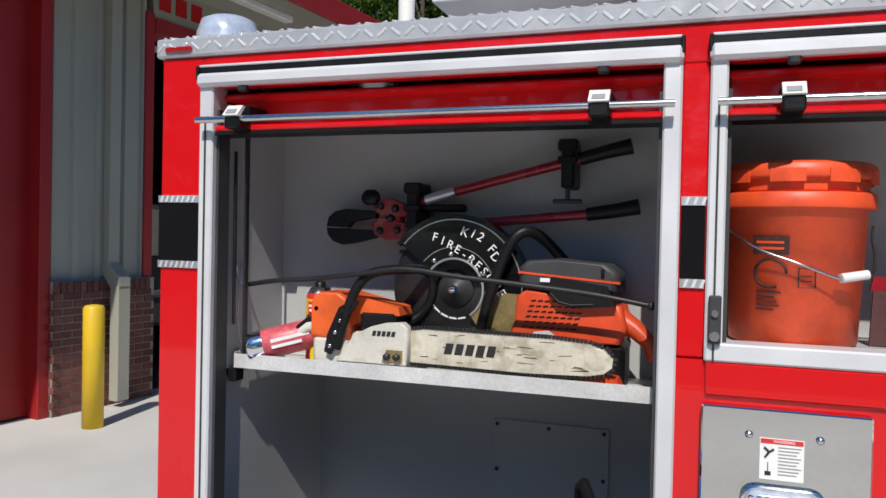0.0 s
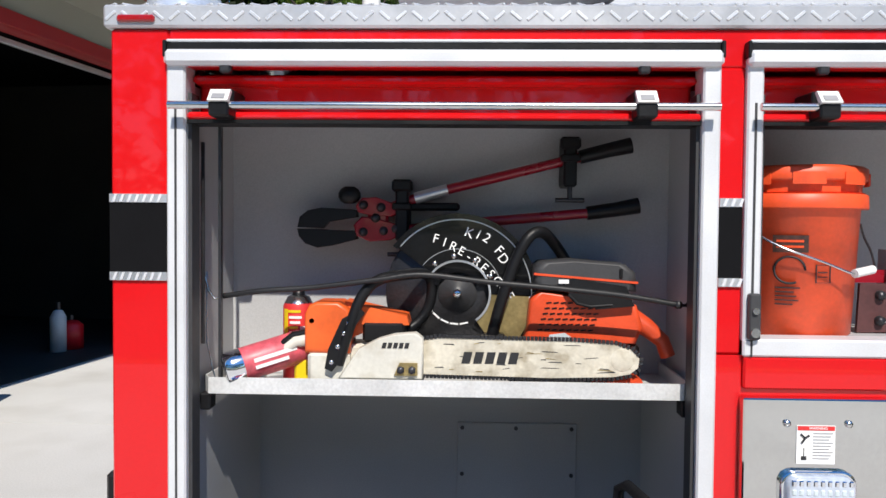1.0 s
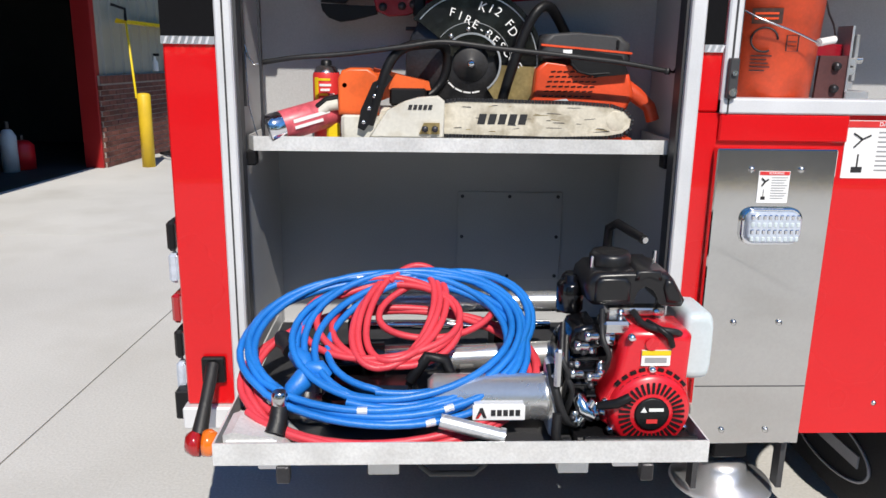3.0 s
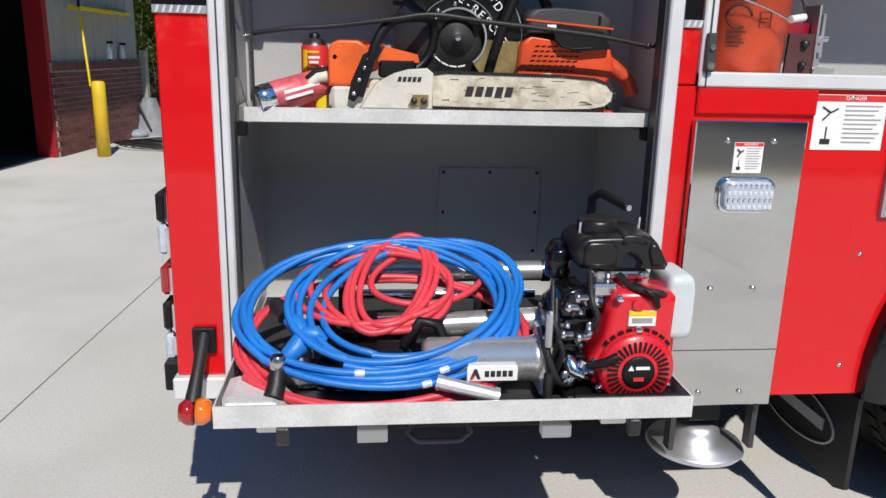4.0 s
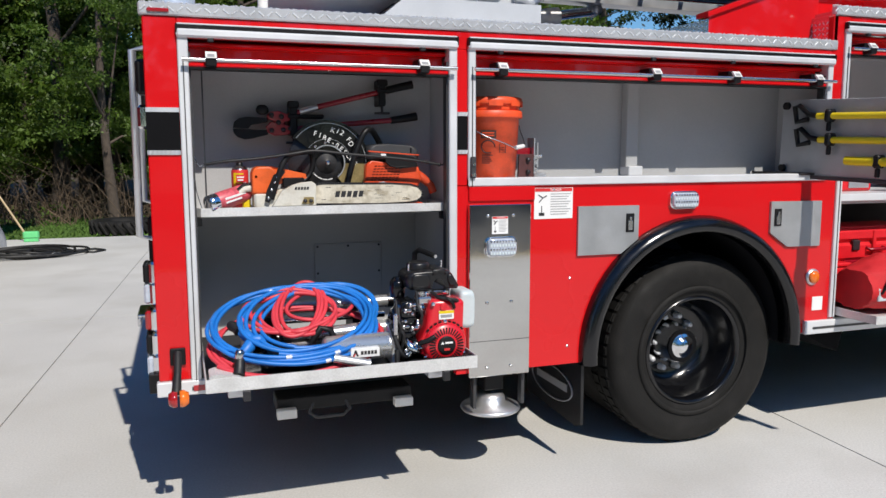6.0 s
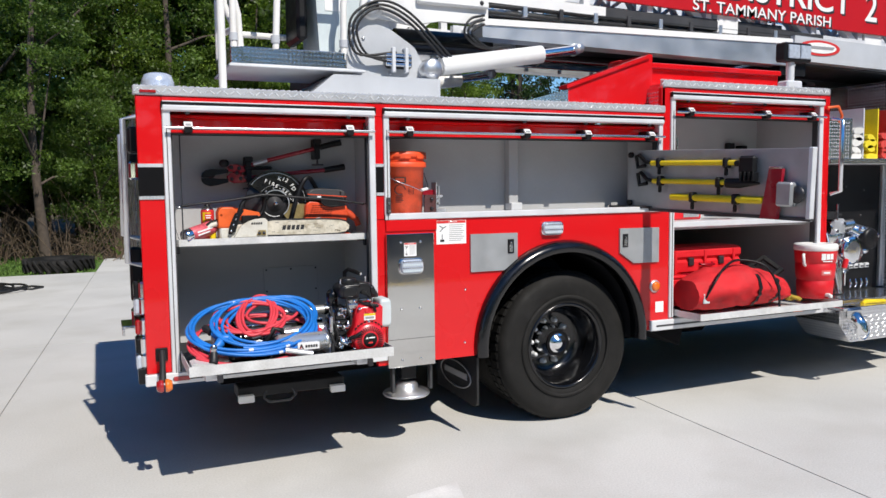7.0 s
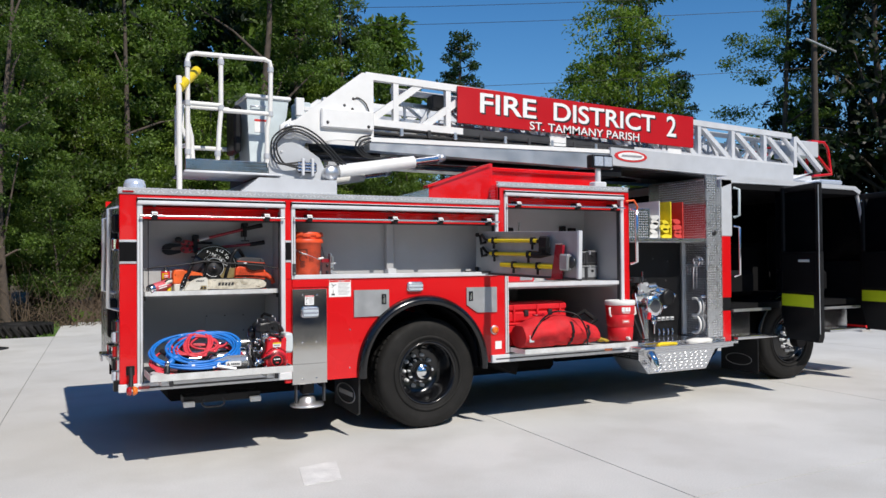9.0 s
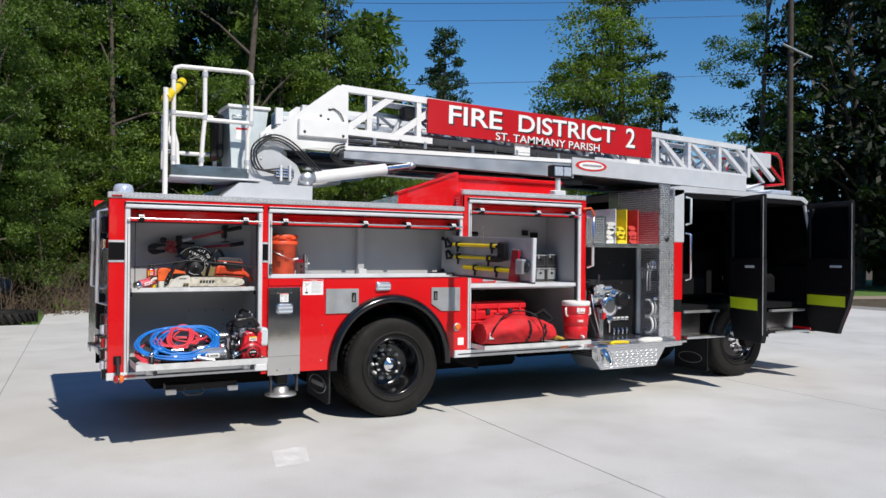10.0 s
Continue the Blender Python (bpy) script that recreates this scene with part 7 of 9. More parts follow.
part("top_cover", Shape().pillow([(0.91, 1.525), (0.912, 1.572), (0.93, 1.588), (1.0, 1.594), (1.12, 1.585), (1.145, 1.565), (1.148, 1.52), (1.05, 1.53)], 0.14, 0.29, 0.02), GREY_DARK, ks, "grey air filter cover")
part("cover_stripe", Shape().plate([(0.912, 1.558), (0.912, 1.563), (1.148, 1.545), (1.148, 1.540)], "y", 0.1385, 0.151), ORANGE_RED, ks)
part("recess", Shape().plate([(0.975, 1.548), (1.0, 1.552), (1.12, 1.535), (1.14, 1.49), (1.06, 1.482), (1.0, 1.50)], "y", 0.131, 0.152), BLACK, ks)
part("model_plate", Shape().box(0.967, 0.99, 0.1295, 0.131, 1.540, 1.549), LABEL, ks)
part("latch", Shape().box(1.105, 1.113, 0.136, 0.151, 1.552, 1.575, 0.003), BLACK, ks)
part("primer_hose", Shape().tube([(0.99, 0.134, 1.515), (1.01, 0.131, 1.495), (1.04, 0.131, 1.488), (1.09, 0.134, 1.492)], 0.004, 6), BLACK, ks)
part("rear_handle", Shape().tube([(1.14, 0.20, 1.455), (1.18, 0.19, 1.435), (1.215, 0.18, 1.405), (1.228, 0.18, 1.37)], [0.03, 0.022, 0.018, 0.018], 12), ORANGE_RED, ks)
part("foot", Shape().box(0.87, 1.16, 0.16, 0.29, 1.297, 1.40, 0.01), BLACK, ks)
part("foot_plate", Shape().plate([(1.04, 1.297), (1.05, 1.315), (1.12, 1.335), (1.15, 1.33), (1.165, 1.297)], "y", 0.10, 0.16), ORANGE_RED, ks)
part("maker_badge", Shape().plate([(0.945, 1.403), (0.95, 1.42), (0.985, 1.425), (1.0, 1.415), (1.0, 1.403)], "y", 0.1495, 0.155), GREY_PALE, ks)

can = thing("spray_can", (0.358, 0.20, 1.297), "red aerosol can with yellow print and black nozzle", "spray can", "spray cans")
part("body", Shape().lathe([(0.001, 1.297), (0.034, 1.297), (0.036, 1.302), (0.036, 1.475), (0.033, 1.483)], (0.358, 0.20, 0), "z", 24), INK_RED, can)
part("shoulder", Shape().lathe([(0.0335, 1.482), (0.026, 1.497), (0.014, 1.502), (0.001, 1.502)], (0.358, 0.20, 0), "z", 20), STEEL, can)
part("nozzle", Shape().lathe([(0.015, 1.50), (0.014, 1.512), (0.008, 1.515), (0.001, 1.515)], (0.358, 0.20, 0), "z", 14), BLACK, can)
part("print_bar", arc_patch((0.358, 0.20), 0.036, -140, -120, 1.345, 1.47), YELLOW_TOOL, can)
for z, a0, a1, m_ in ((1.462, -118, -70, YELLOW_TOOL), (1.448, -114, -66, LABEL), (1.436, -110, -72, LABEL), (1.424, -116, -80, YELLOW_TOOL), (1.412, -112, -64, LABEL), (1.396, -110, -70, INK), (1.384, -114, -74, LABEL), (1.374, -112, -66, LABEL), (1.362, -108, -84, LABEL), (1.350, -114, -70, LABEL)):
    part("print_bar", arc_patch((0.358, 0.20), 0.036, a0, a1, z, z + 0.006), m_, can)
part("print_field", arc_patch((0.358, 0.20), 0.0358, -72, -52, 1.39, 1.43), LABEL, can)
part("yellow_label", Shape().box(0.362, 0.395, 0.135, 0.165, 1.297, 1.36, 0.006), YELLOW_TOOL, can, "small yellow bottle label")
can2 = thing("spray_can", (0.27, 0.12, 1.297), "pink and silver aerosol can lying on its side", "spray can", "spray cans")
cm = Matrix.Translation((0.215, 0.075, 1.340)) @ Matrix.Rotation(radians(28), 4, "Z") @ Matrix.Rotation(radians(-14), 4, "Y") @ Matrix.Scale(1.1, 4)
part("body", Shape().lathe([(0.03, 0.03), (0.0355, 0.04), (0.0355, 0.17), (0.03, 0.18)], (0, 0, 0), "x", 24).moved(cm), mat("faded_pink_print", (0.62, 0.10, 0.13), 0.4, vary=0.3, scale=40), can2)
part("base", Shape().lathe([(0.001, 0.008), (0.018, 0.008), (0.026, 0.0), (0.033, 0.004), (0.0355, 0.02), (0.0355, 0.04)], (0, 0, 0), "x", 24).moved(cm), CHROME, can2)
part("nozzle", Shape().lathe([(0.03, 0.18), (0.018, 0.19), (0.012, 0.205), (0.001, 0.206)], (0, 0, 0), "x", 16).moved(cm), BLACK, can2)
part("print_bar", Shape().box(0.06, 0.15, -0.0365, -0.034, 0.004, 0.012).box(0.06, 0.13, -0.0365, -0.034, -0.010, -0.003).moved(cm), LABEL, can2)

sr = thing("rubber_strap", (0.20, 0.07, 1.5), "black rubber tie-down strap hooked across the shelf", "strap")
part("band", Shape().hose([(0.208, 0.09, 1.506), (0.30, 0.075, 1.520), (0.42, 0.066, 1.530), (0.56, 0.052, 1.549), (0.66, 0.05, 1.562), (0.80, 0.052, 1.548), (0.95, 0.06, 1.535), (1.10, 0.068, 1.520), (1.225, 0.075, 1.50)], 0.0062, 8), RUBBER_TUBE, sr)
part("hook", Shape().tube([(0.208, 0.09, 1.506), (0.192, 0.09, 1.50), (0.178, 0.09, 1.52), (0.168, 0.09, 1.56), (0.162, 0.09, 1.565)], 0.0028, 6), STEEL, sr)
part("hook", Shape().tube([(1.225, 0.075, 1.50), (1.24, 0.08, 1.498), (1.252, 0.085, 1.515), (1.262, 0.085, 1.52)], 0.0035, 6), BLACK, sr)
part("end_knob", Shape().ball((1.222, 0.075, 1.50), 0.010, 8), RUBBER_TUBE, sr)
cable = thing("thin_cable", (0.17, 0.09, 1.3), "thin steel cable hanging on the side wall", "cable")
part("wire", Shape().tube([(0.164, 0.12, 1.56), (0.170, 0.10, 1.48), (0.175, 0.09, 1.40), (0.19, 0.085, 1.34), (0.20, 0.08, 1.312)], 0.0018, 5), STEEL, cable)

# ---- middle compartment ----
BX, BYY = 1.507, 0.185
bk = thing("plastic_bucket", (BX, BYY, 1.432), "scuffed orange plastic bucket with lid and wire handle", "bucket")
part("body", Shape().lathe([(0.001, 1.432), (0.122, 1.432), (0.127, 1.436), (0.144, 1.745), (0.150, 1.748)], (BX, BYY, 0), "z", 48), BUCKET, bk)
part("rim_band", Shape().lathe([(0.141, 1.712), (0.157, 1.712), (0.158, 1.716), (0.157, 1.742), (0.154, 1.745), (0.144, 1.745)], (BX, BYY, 0), "z", 48, caps=False), BUCKET, bk)
lid = part("lid", Shape().lathe([(0.148, 1.772), (0.155, 1.772), (0.157, 1.778), (0.156, 1.80), (0.148, 1.806), (0.138, 1.805), (0.132, 1.796), (0.001, 1.796)], (BX, BYY, 0), "z", 48), BUCKET, bk, "orange snap-on lid with tabs")
part("neck", Shape().lathe([(0.143, 1.74), (0.145, 1.775)], (BX, BYY, 0), "z", 40, caps=False), BUCKET, bk)
for k in range(9):
    a = 2 * math.pi * k / 9 + 0.35
    part("lid_tab", arc_patch((BX, BYY), 0.154, math.degrees(a) - 12, math.degrees(a) + 12, 1.764, 1.79, 0.005, 5), BUCKET, lid)
part("handle_ear", Shape().cyl((BX - 0.15, BYY - 0.02, 1.69), (BX - 0.165, BYY - 0.02, 1.69), 0.012, 10), BUCKET, bk)
part("wire_handle", Shape().hose([(BX - 0.152, BYY - 0.02, 1.69), (BX - 0.13, BYY - 0.10, 1.665), (BX - 0.08, BYY - 0.145, 1.63), (BX, BYY - 0.162, 1.60), (BX + 0.06, BYY - 0.155, 1.577), (BX + 0.075, BYY - 0.15, 1.575)], 0.0028, 6), STEEL, bk)
part("wire_handle", Shape().hose([(BX + 0.118, BYY - 0.13, 1.582), (BX + 0.135, BYY - 0.11, 1.588), (BX + 0.142, BYY - 0.08, 1.62), (BX + 0.142, BYY - 0.05, 1.65), (BX + 0.148, BYY - 0.02, 1.68)], 0.0028, 6), IRON, bk)
part("handle_grip", Shape().cyl((BX + 0.072, BYY - 0.152, 1.575), (BX + 0.122, BYY - 0.128, 1.583), 0.0095, 12), WHITE_PLASTIC, bk)
bp_ = part("printed_label", arc_patch((BX, BYY), 0.1405, -127, -98, 1.618, 1.655), mat("worn_brown_print", (0.05, 0.016, 0.01), 0.6, vary=0.5, scale=60), bk)
for z in (1.628, 1.640):
    part("print_bar", arc_patch((BX, BYY), 0.1415, -124, -102, z, z + 0.005), BUCKET, bp_)
ringp = Shape()
ringp.tube([(BX + (0.1372) * math.cos(radians(-113 + 13 * math.cos(k * math.pi / 14))), BYY + 0.1372 * math.sin(radians(-113 + 13 * math.cos(k * math.pi / 14))), 1.580 + 0.029 * math.sin(k * math.pi / 14)) for k in range(24)], 0.0026, 4)
part("print_ring", ringp, INK, bk)
for a0, a1, z0, z1 in ((-91, -77, 1.553, 1.554), (-91, -77, 1.591, 1.592), (-91, -90, 1.553, 1.592), (-78, -77, 1.553, 1.592), (-89, -80, 1.565, 1.567), (-89, -80, 1.575, 1.577)):
    part("print_line", arc_patch((BX, BYY), 0.1362, a0, a1, z0, z1, 0.001, 4), INK, bk)
for i in range(5):
    z = 1.540 - i * 0.009
    part("print_line", arc_patch((BX, BYY), 0.1345, -125, -104 - (i * 5) % 7, z, z + 0.003, 0.001, 5), INK, bk)

sb = thing("steel_bracket", (1.72, 0.22, 1.432), "maroon steel bracket plate with square tube stubs", "bracket")
part("plate", Shape().plate([(1.655, 1.432), (1.735, 1.434), (1.735, 1.545), (1.66, 1.545)], "y", 0.17, 0.18), mat("maroon_primer", (0.085, 0.03, 0.03), 0.5, vary=0.25, scale=9), sb)
part("plate_rear", Shape().plate([(1.66, 1.545), (1.735, 1.545), (1.735, 1.575), (1.665, 1.575)], "y", 0.20, 0.21), RED_DARK, sb)
part("plate_edge", Shape().box(1.735, 1.741, 0.165, 0.24, 1.432, 1.622), ALU, sb)
for z in (1.505, 1.53, 1.468):
    part("tube_stub", Shape().box(1.741, 1.757, 0.17, 0.22, z - 0.010, z + 0.010, 0.002), ALU, sb)
part("rear_plate", Shape().box(1.757, 1.767, 0.18, 0.26, 1.48, 1.60, 0.002), GREY_HATCH, sb)
part("stub", Shape().cyl((1.767, 0.22, 1.535), (1.80, 0.22, 1.535), 0.010, 10), STEEL, sb)
part("foot", Shape().box(1.735, 1.80, 0.16, 0.24, 1.432, 1.455, 0.003), ALU, sb)
for z in (1.46, 1.518):
    part("bolt", Shape().lathe([(0.001, -0.014), (0.010, -0.012), (0.012, 0.0)], (1.705, 0.17, z), "y", 10), IRON, sb)

# ---- sliding tool board out of the middle compartment ----
TB = Matrix.Translation((3.262, 0.19, 1.438)) @ Matrix.Rotation(math.atan2(-1.35, 0.225), 4, "Z") @ Matrix.Rotation(radians(1.9), 4, "Y") @ Matrix.Scale(0.935, 4, (1, 0, 0))
# local: x runs outwards along the board, z up, -y is the face with the tools


def tb(shape):
    return shape.moved(TB)


tbd = part("tool_board", tb(Shape().box(0, 1.465, -0.006, 0.006, 0, 0.392, 0.002)), GREY_HATCH, truck, "grey slide-out tool board pulled out of the compartment")
part("board_edge", tb(Shape().box(1.44, 1.47, -0.03, 0.012, -0.005, 0.397, 0.004)), ALU_PALE, tbd)
part("board_rail", tb(Shape().box(0, 1.465, -0.02, 0.012, -0.02, 0.0, 0.002)), GREY_DARK, tbd)
part("board_slide", Shape().box(3.20, 3.33, -0.03, 0.34, 1.432, 1.445, 0.003), IRON, tbd)
for z in (0.03, 0.36):
    part("board_roller", tb(Shape().cyl((0.03, -0.03, z), (0.03, 0.0, z), 0.02, 12)), BLACK, tbd)


def board_tool(label, cat, u0, u1, v, head):
    t = thing(cat.replace(" ", "_"), TB @ Vector((u0, -0.04, v)), label, cat, "tools on the slide-out board")
    part("shaft", tb(Shape().tube([(u0, -0.04, v), ((u0 + u1) / 2, -0.04, v + 0.002), (u1, -0.04, v + 0.004)], 0.022 if head == "axe" else 0.017, 10)), YELLOW_TOOL, t, "yellow fibreglass shaft")
    if head == "fork":
        s_ = Shape().tube([(u1, -0.04, v), (u1 + 0.05, -0.04, v)], 0.018, 10)
        s_.box(u1 + 0.04, u1 + 0.16, -0.075, -0.03, v - 0.06, v + 0.045, 0.02)
        for k in range(4):
            s_.box(u1 + 0.06 + 0.03 * k, u1 + 0.075 + 0.03 * k, -0.085, -0.03, v - 0.105, v - 0.05, 0.004)
    elif head == "spike":
        s_ = Shape().tube([(u1, -0.04, v), (u1 + 0.10, -0.04, v), (u1 + 0.24, -0.04, v + 0.003)], [0.03, 0.03, 0.006], 10)
    else:
        s_ = Shape().plate([(u1 - 0.01, v - 0.10), (u1 + 0.02, v + 0.06), (u1 + 0.04, v + 0.19), (u1 + 0.13, v + 0.19), (u1 + 0.12, v + 0.05), (u1 + 0.105, v - 0.10)], "y", -0.055, -0.025)
    part("head", tb(s_), RED_DARK if head == "axe" else BLACK, t)
    if head != "axe":
        part("d_grip", tb(Shape().tube([(u0, -0.04, v), (u0 - 0.06, -0.04, v + 0.01), (u0 - 0.12, -0.04, v + 0.055), (u0 - 0.15, -0.04, v + 0.05), (u0 - 0.13, -0.04, v - 0.03), (u0 - 0.06, -0.04, v - 0.015)], 0.014, 8)), BLACK, t)
    else:
        part("axe_edge", tb(Shape().box(u1 + 0.04, u1 + 0.13, -0.056, -0.024, v + 0.19, v + 0.205, 0.002)), STEEL, t)
    for q in (0.10, 0.90) if head != "axe" else (0.25, 0.72):
        u = u0 + (u1 - u0) * q
        part("clip", tb(Shape().box(u - 0.02, u + 0.02, -0.065, -0.006, v - 0.03, v + 0.035, 0.01).box(u - 0.012, u + 0.012, -0.05, -0.03, v - 0.075, v - 0.03, 0.005)), BLACK, t)
    return t


board_tool("yellow-handled rake tool in black clips", "rake tool", 0.25, 0.95, 0.305, "fork")
board_tool("yellow-handled pick tool in black clips", "pick tool", 0.27, 0.89, 0.185, "spike")
board_tool("yellow-handled fire axe with a dark red head", "axe", 0.44, 1.16, 0.085, "axe")
ac = thing("steel_case", TB @ Vector((1.32, -0.03, 0.05)), "small square aluminium case fixed to the tool board", "case")
part("box", tb(Shape().box(1.26, 1.37, -0.07, -0.007, 0.06, 0.20, 0.012)), GREY_HATCH, ac)
part("dial", tb(Shape().lathe([(0.001, -0.012), (0.045, -0.01), (0.05, 0.0)], (1.385, -0.04, 0.13), "y", 20)), IRON, ac)

# ---- front compartment ----
# duffel bag: a lumpy lofted sack
rings = []
for i in range(29):
    u = i / 28
    w = 0.18 * (0.50 + 0.62 * math.sin(math.pi * (0.10 + 0.82 * u)) ** 0.8)
    h = 0.122 * (0.45 + 0.75 * math.sin(math.pi * (0.12 + 0.78 * u)) ** 0.9) * (1.12 - 0.25 * u)
    x = 3.61 + 0.97 * u
    ring = []
    for k in range(36):
        a = 2 * math.pi * k / 36
        q = Vector((x * 5, math.cos(a) * 1.6, math.sin(a) * 1.6))
        e = 0.97 + 0.16 * noise.noise(q) + 0.15 * (0.5 - abs(noise.noise(q * 1.9))) + 0.12 * (0.35 - abs(noise.noise(q * 3.7))) + 0.05 * noise.noise(q * 8.3)
        ring.append((x, -0.03 + 0.06 * u + w * e * math.cos(a), max(0.7, 0.72 + h * 0.86 + h * e * math.sin(a))))
    rings.append(ring)
bag = thing("duffel_bag", (4.1, 0, 0.70), "full red nylon duffel bag with black straps", "bag")
part("sack", Shape().loft(rings), RED_CLOTH, bag)


def strap_ring(u, tilt=0.0):
    i = min(27, int(u * 28))
    pts_ = []
    for k in range(37):
        p = Vector(rings[i][k % 36]).lerp(Vector(rings[i + 1][k % 36]), u * 28 - i)
        c = Vector((p.x, 0.0, 0.86))
        pts_.append(p + (p - c).normalized() * 0.006 + Vector((tilt * (k % 36 - 18) * 0.002, 0, 0)))
    return pts_


for u, t_ in ((0.56, 0.6), (0.80, -0.4)):
    sp_ = strap_ring(u, t_)
    part("strap", Shape().loft([[p + Vector((-0.014, 0, 0)), p + Vector((0.014, 0, 0)), p + Vector((0.014, -0.003, 0.003)), p + Vector((-0.014, -0.003, 0.003))] for p in sp_[14:36]], False), BLACK, bag)
part("carry_strap", Shape().hose([(3.66, -0.17, 0.80), (3.72, -0.20, 0.92), (3.85, -0.15, 1.0), (4.05, -0.08, 1.04), (4.22, -0.17, 1.0), (4.30, -0.22, 0.85), (4.28, -0.26, 0.70)], 0.009, 6), BLACK, bag)
part("end_tab", Shape().box(3.645, 3.70, -0.17, -0.155, 0.76, 0.83, 0.004), GREY_PALE, bag)
case = thing("hard_case", (3.95, 0.3, 0.9), "long flat red plastic hard case behind the bag", "case")
part("shell", Shape().box(3.62, 4.37, 0.19, 0.48, 0.925, 1.03, 0.018), RED_PLASTIC, case)
part("lid", Shape().box(3.615, 4.375, 0.185, 0.485, 1.032, 1.115, 0.022).box(3.66, 4.33, 0.21, 0.46, 1.112, 1.122, 0.006), RED_PLASTIC, case)
for x in (3.70, 3.99, 4.28):
    part("rib", Shape().box(x - 0.012, x + 0.012, 0.178, 0.19, 0.93, 1.10, 0.005), RED_PLASTIC, case)
for x in (3.85, 4.15):
    part("latch", Shape().box(x - 0.025, x + 0.025, 0.175, 0.20, 0.985, 1.045, 0.005), IRON, case)
part("carry_handle", Shape().tube([(3.94, 0.195, 1.0), (3.94, 0.165, 0.99), (4.06, 0.165, 0.99), (4.06, 0.195, 1.0)], 0.009, 8), RED_DARK, case)
case2 = thing("tool_box", (3.66, 0.2, 0.7), "red metal tool box at the compartment's end", "tool box")
part("body", Shape().box(3.53, 3.76, 0.13, 0.50, 0.70, 0.90, 0.01), RED_PLASTIC, case2)
part("lid", Shape().box(3.525, 3.765, 0.125, 0.505, 0.902, 0.925, 0.008), RED_PLASTIC, case2)
part("body_riser", Shape().box(3.78, 4.36, 0.2, 0.48, 0.70, 0.93, 0.01), RED_DARK, case2)
ch_ = thing("folding_frame", (4.48, 0.2, 0.7), "folded black plastic frame leaning beside the bag", "frame")
fm = Matrix.Translation((4.50, 0.14, 0.90)) @ Matrix.Rotation(radians(-25), 4, "Y") @ Matrix.Rotation(radians(35), 4, "X")
part("frame", Shape().box(-0.17, 0.17, -0.10, -0.07, -0.012, 0.012, 0.004).box(-0.17, 0.17, 0.07, 0.10, -0.012, 0.012, 0.004).box(-0.17, -0.13, -0.07, 0.07, -0.012, 0.012, 0.004).box(0.13, 0.17, -0.07, 0.07, -0.012, 0.012, 0.004).box(-0.02, 0.02, -0.07, 0.07, -0.012, 0.012, 0.004).moved(fm), BLACK, ch_)
part("prop", Shape().box(4.42, 4.60, 0.15, 0.40, 0.70, 0.86, 0.02), GREY_DARK, ch_)
gl = thing("work_glove", (4.60, -0.08, 0.70), "yellow and black work glove lying on the tray", "glove")
part("palm", Shape().ball((4.61, -0.06, 0.728), 0.042, 12, (1.0, 0.8, 0.6)).tube([(4.62, -0.08, 0.735), (4.655, -0.10, 0.725), (4.67, -0.12, 0.715)], [0.014, 0.012, 0.008], 8).tube([(4.60, -0.09, 0.735), (4.62, -0.12, 0.725), (4.625, -0.145, 0.715)], [0.014, 0.012, 0.008], 8), mat("soiled_yellow_leather", (0.42, 0.30, 0.03), 0.8, vary=0.3, scale=20), gl)
part("cuff", Shape().tube([(4.60, -0.04, 0.735), (4.59, 0.0, 0.765), (4.585, 0.03, 0.785)], [0.034, 0.038, 0.042], 12), BLACK, gl)

CX, CY = 4.88, -0.06
co = thing("drink_cooler", (CX, CY, 0.712), "round red drink cooler with a white lid", "cooler")
part("body", Shape().lathe([(0.001, 0.712), (0.118, 0.712), (0.124, 0.72), (0.134, 0.84), (0.129, 0.847), (0.129, 0.855), (0.137, 0.862), (0.144, 0.97), (0.139, 0.977), (0.139, 0.984), (0.146, 0.99), (0.151, 1.075)], (CX, CY, 0), "z", 48), RED_PLASTIC, co)
part("lid", Shape().lathe([(0.150, 1.075), (0.157, 1.082), (0.157, 1.115), (0.150, 1.125), (0.10, 1.128), (0.095, 1.122), (0.001, 1.122)], (CX, CY, 0), "z", 48), WHITE_PLASTIC, co, "white screw lid")
for s_ in (-1, 1):
    part("side_handle", Shape().tube([(CX + s_ * 0.148, CY - 0.02, 1.05), (CX + s_ * 0.172, CY - 0.035, 1.05), (CX + s_ * 0.175, CY - 0.045, 0.98), (CX + s_ * 0.146, CY - 0.03, 0.965)], 0.011, 8), WHITE_PLASTIC, co)
for a0, a1, z0, z1 in ((-124, -112, 1.01, 1.058), (-110, -99, 1.014, 1.056), (-97, -87, 1.014, 1.056), (-120, -90, 0.997, 1.004)):
    part("brand_patch", arc_patch((CX, CY), 0.1505, a0, a1, z0, z1), LABEL, co)
part("label_frame", arc_patch((CX, CY), 0.1415, -122, -90, 0.895, 0.932), mat("pale_red_print", (0.7, 0.15, 0.14), 0.4), co)
part("label_bar", arc_patch((CX, CY), 0.1435, -116, -96, 0.907, 0.920), LABEL, co)
part("spigot", Shape().cyl((CX - 0.02, CY - 0.115, 0.745), (CX - 0.02, CY - 0.155, 0.745), 0.014, 12).box(CX - 0.033, CX - 0.007, CY - 0.17, CY - 0.145, 0.725, 0.75, 0.004), WHITE_PLASTIC, co)

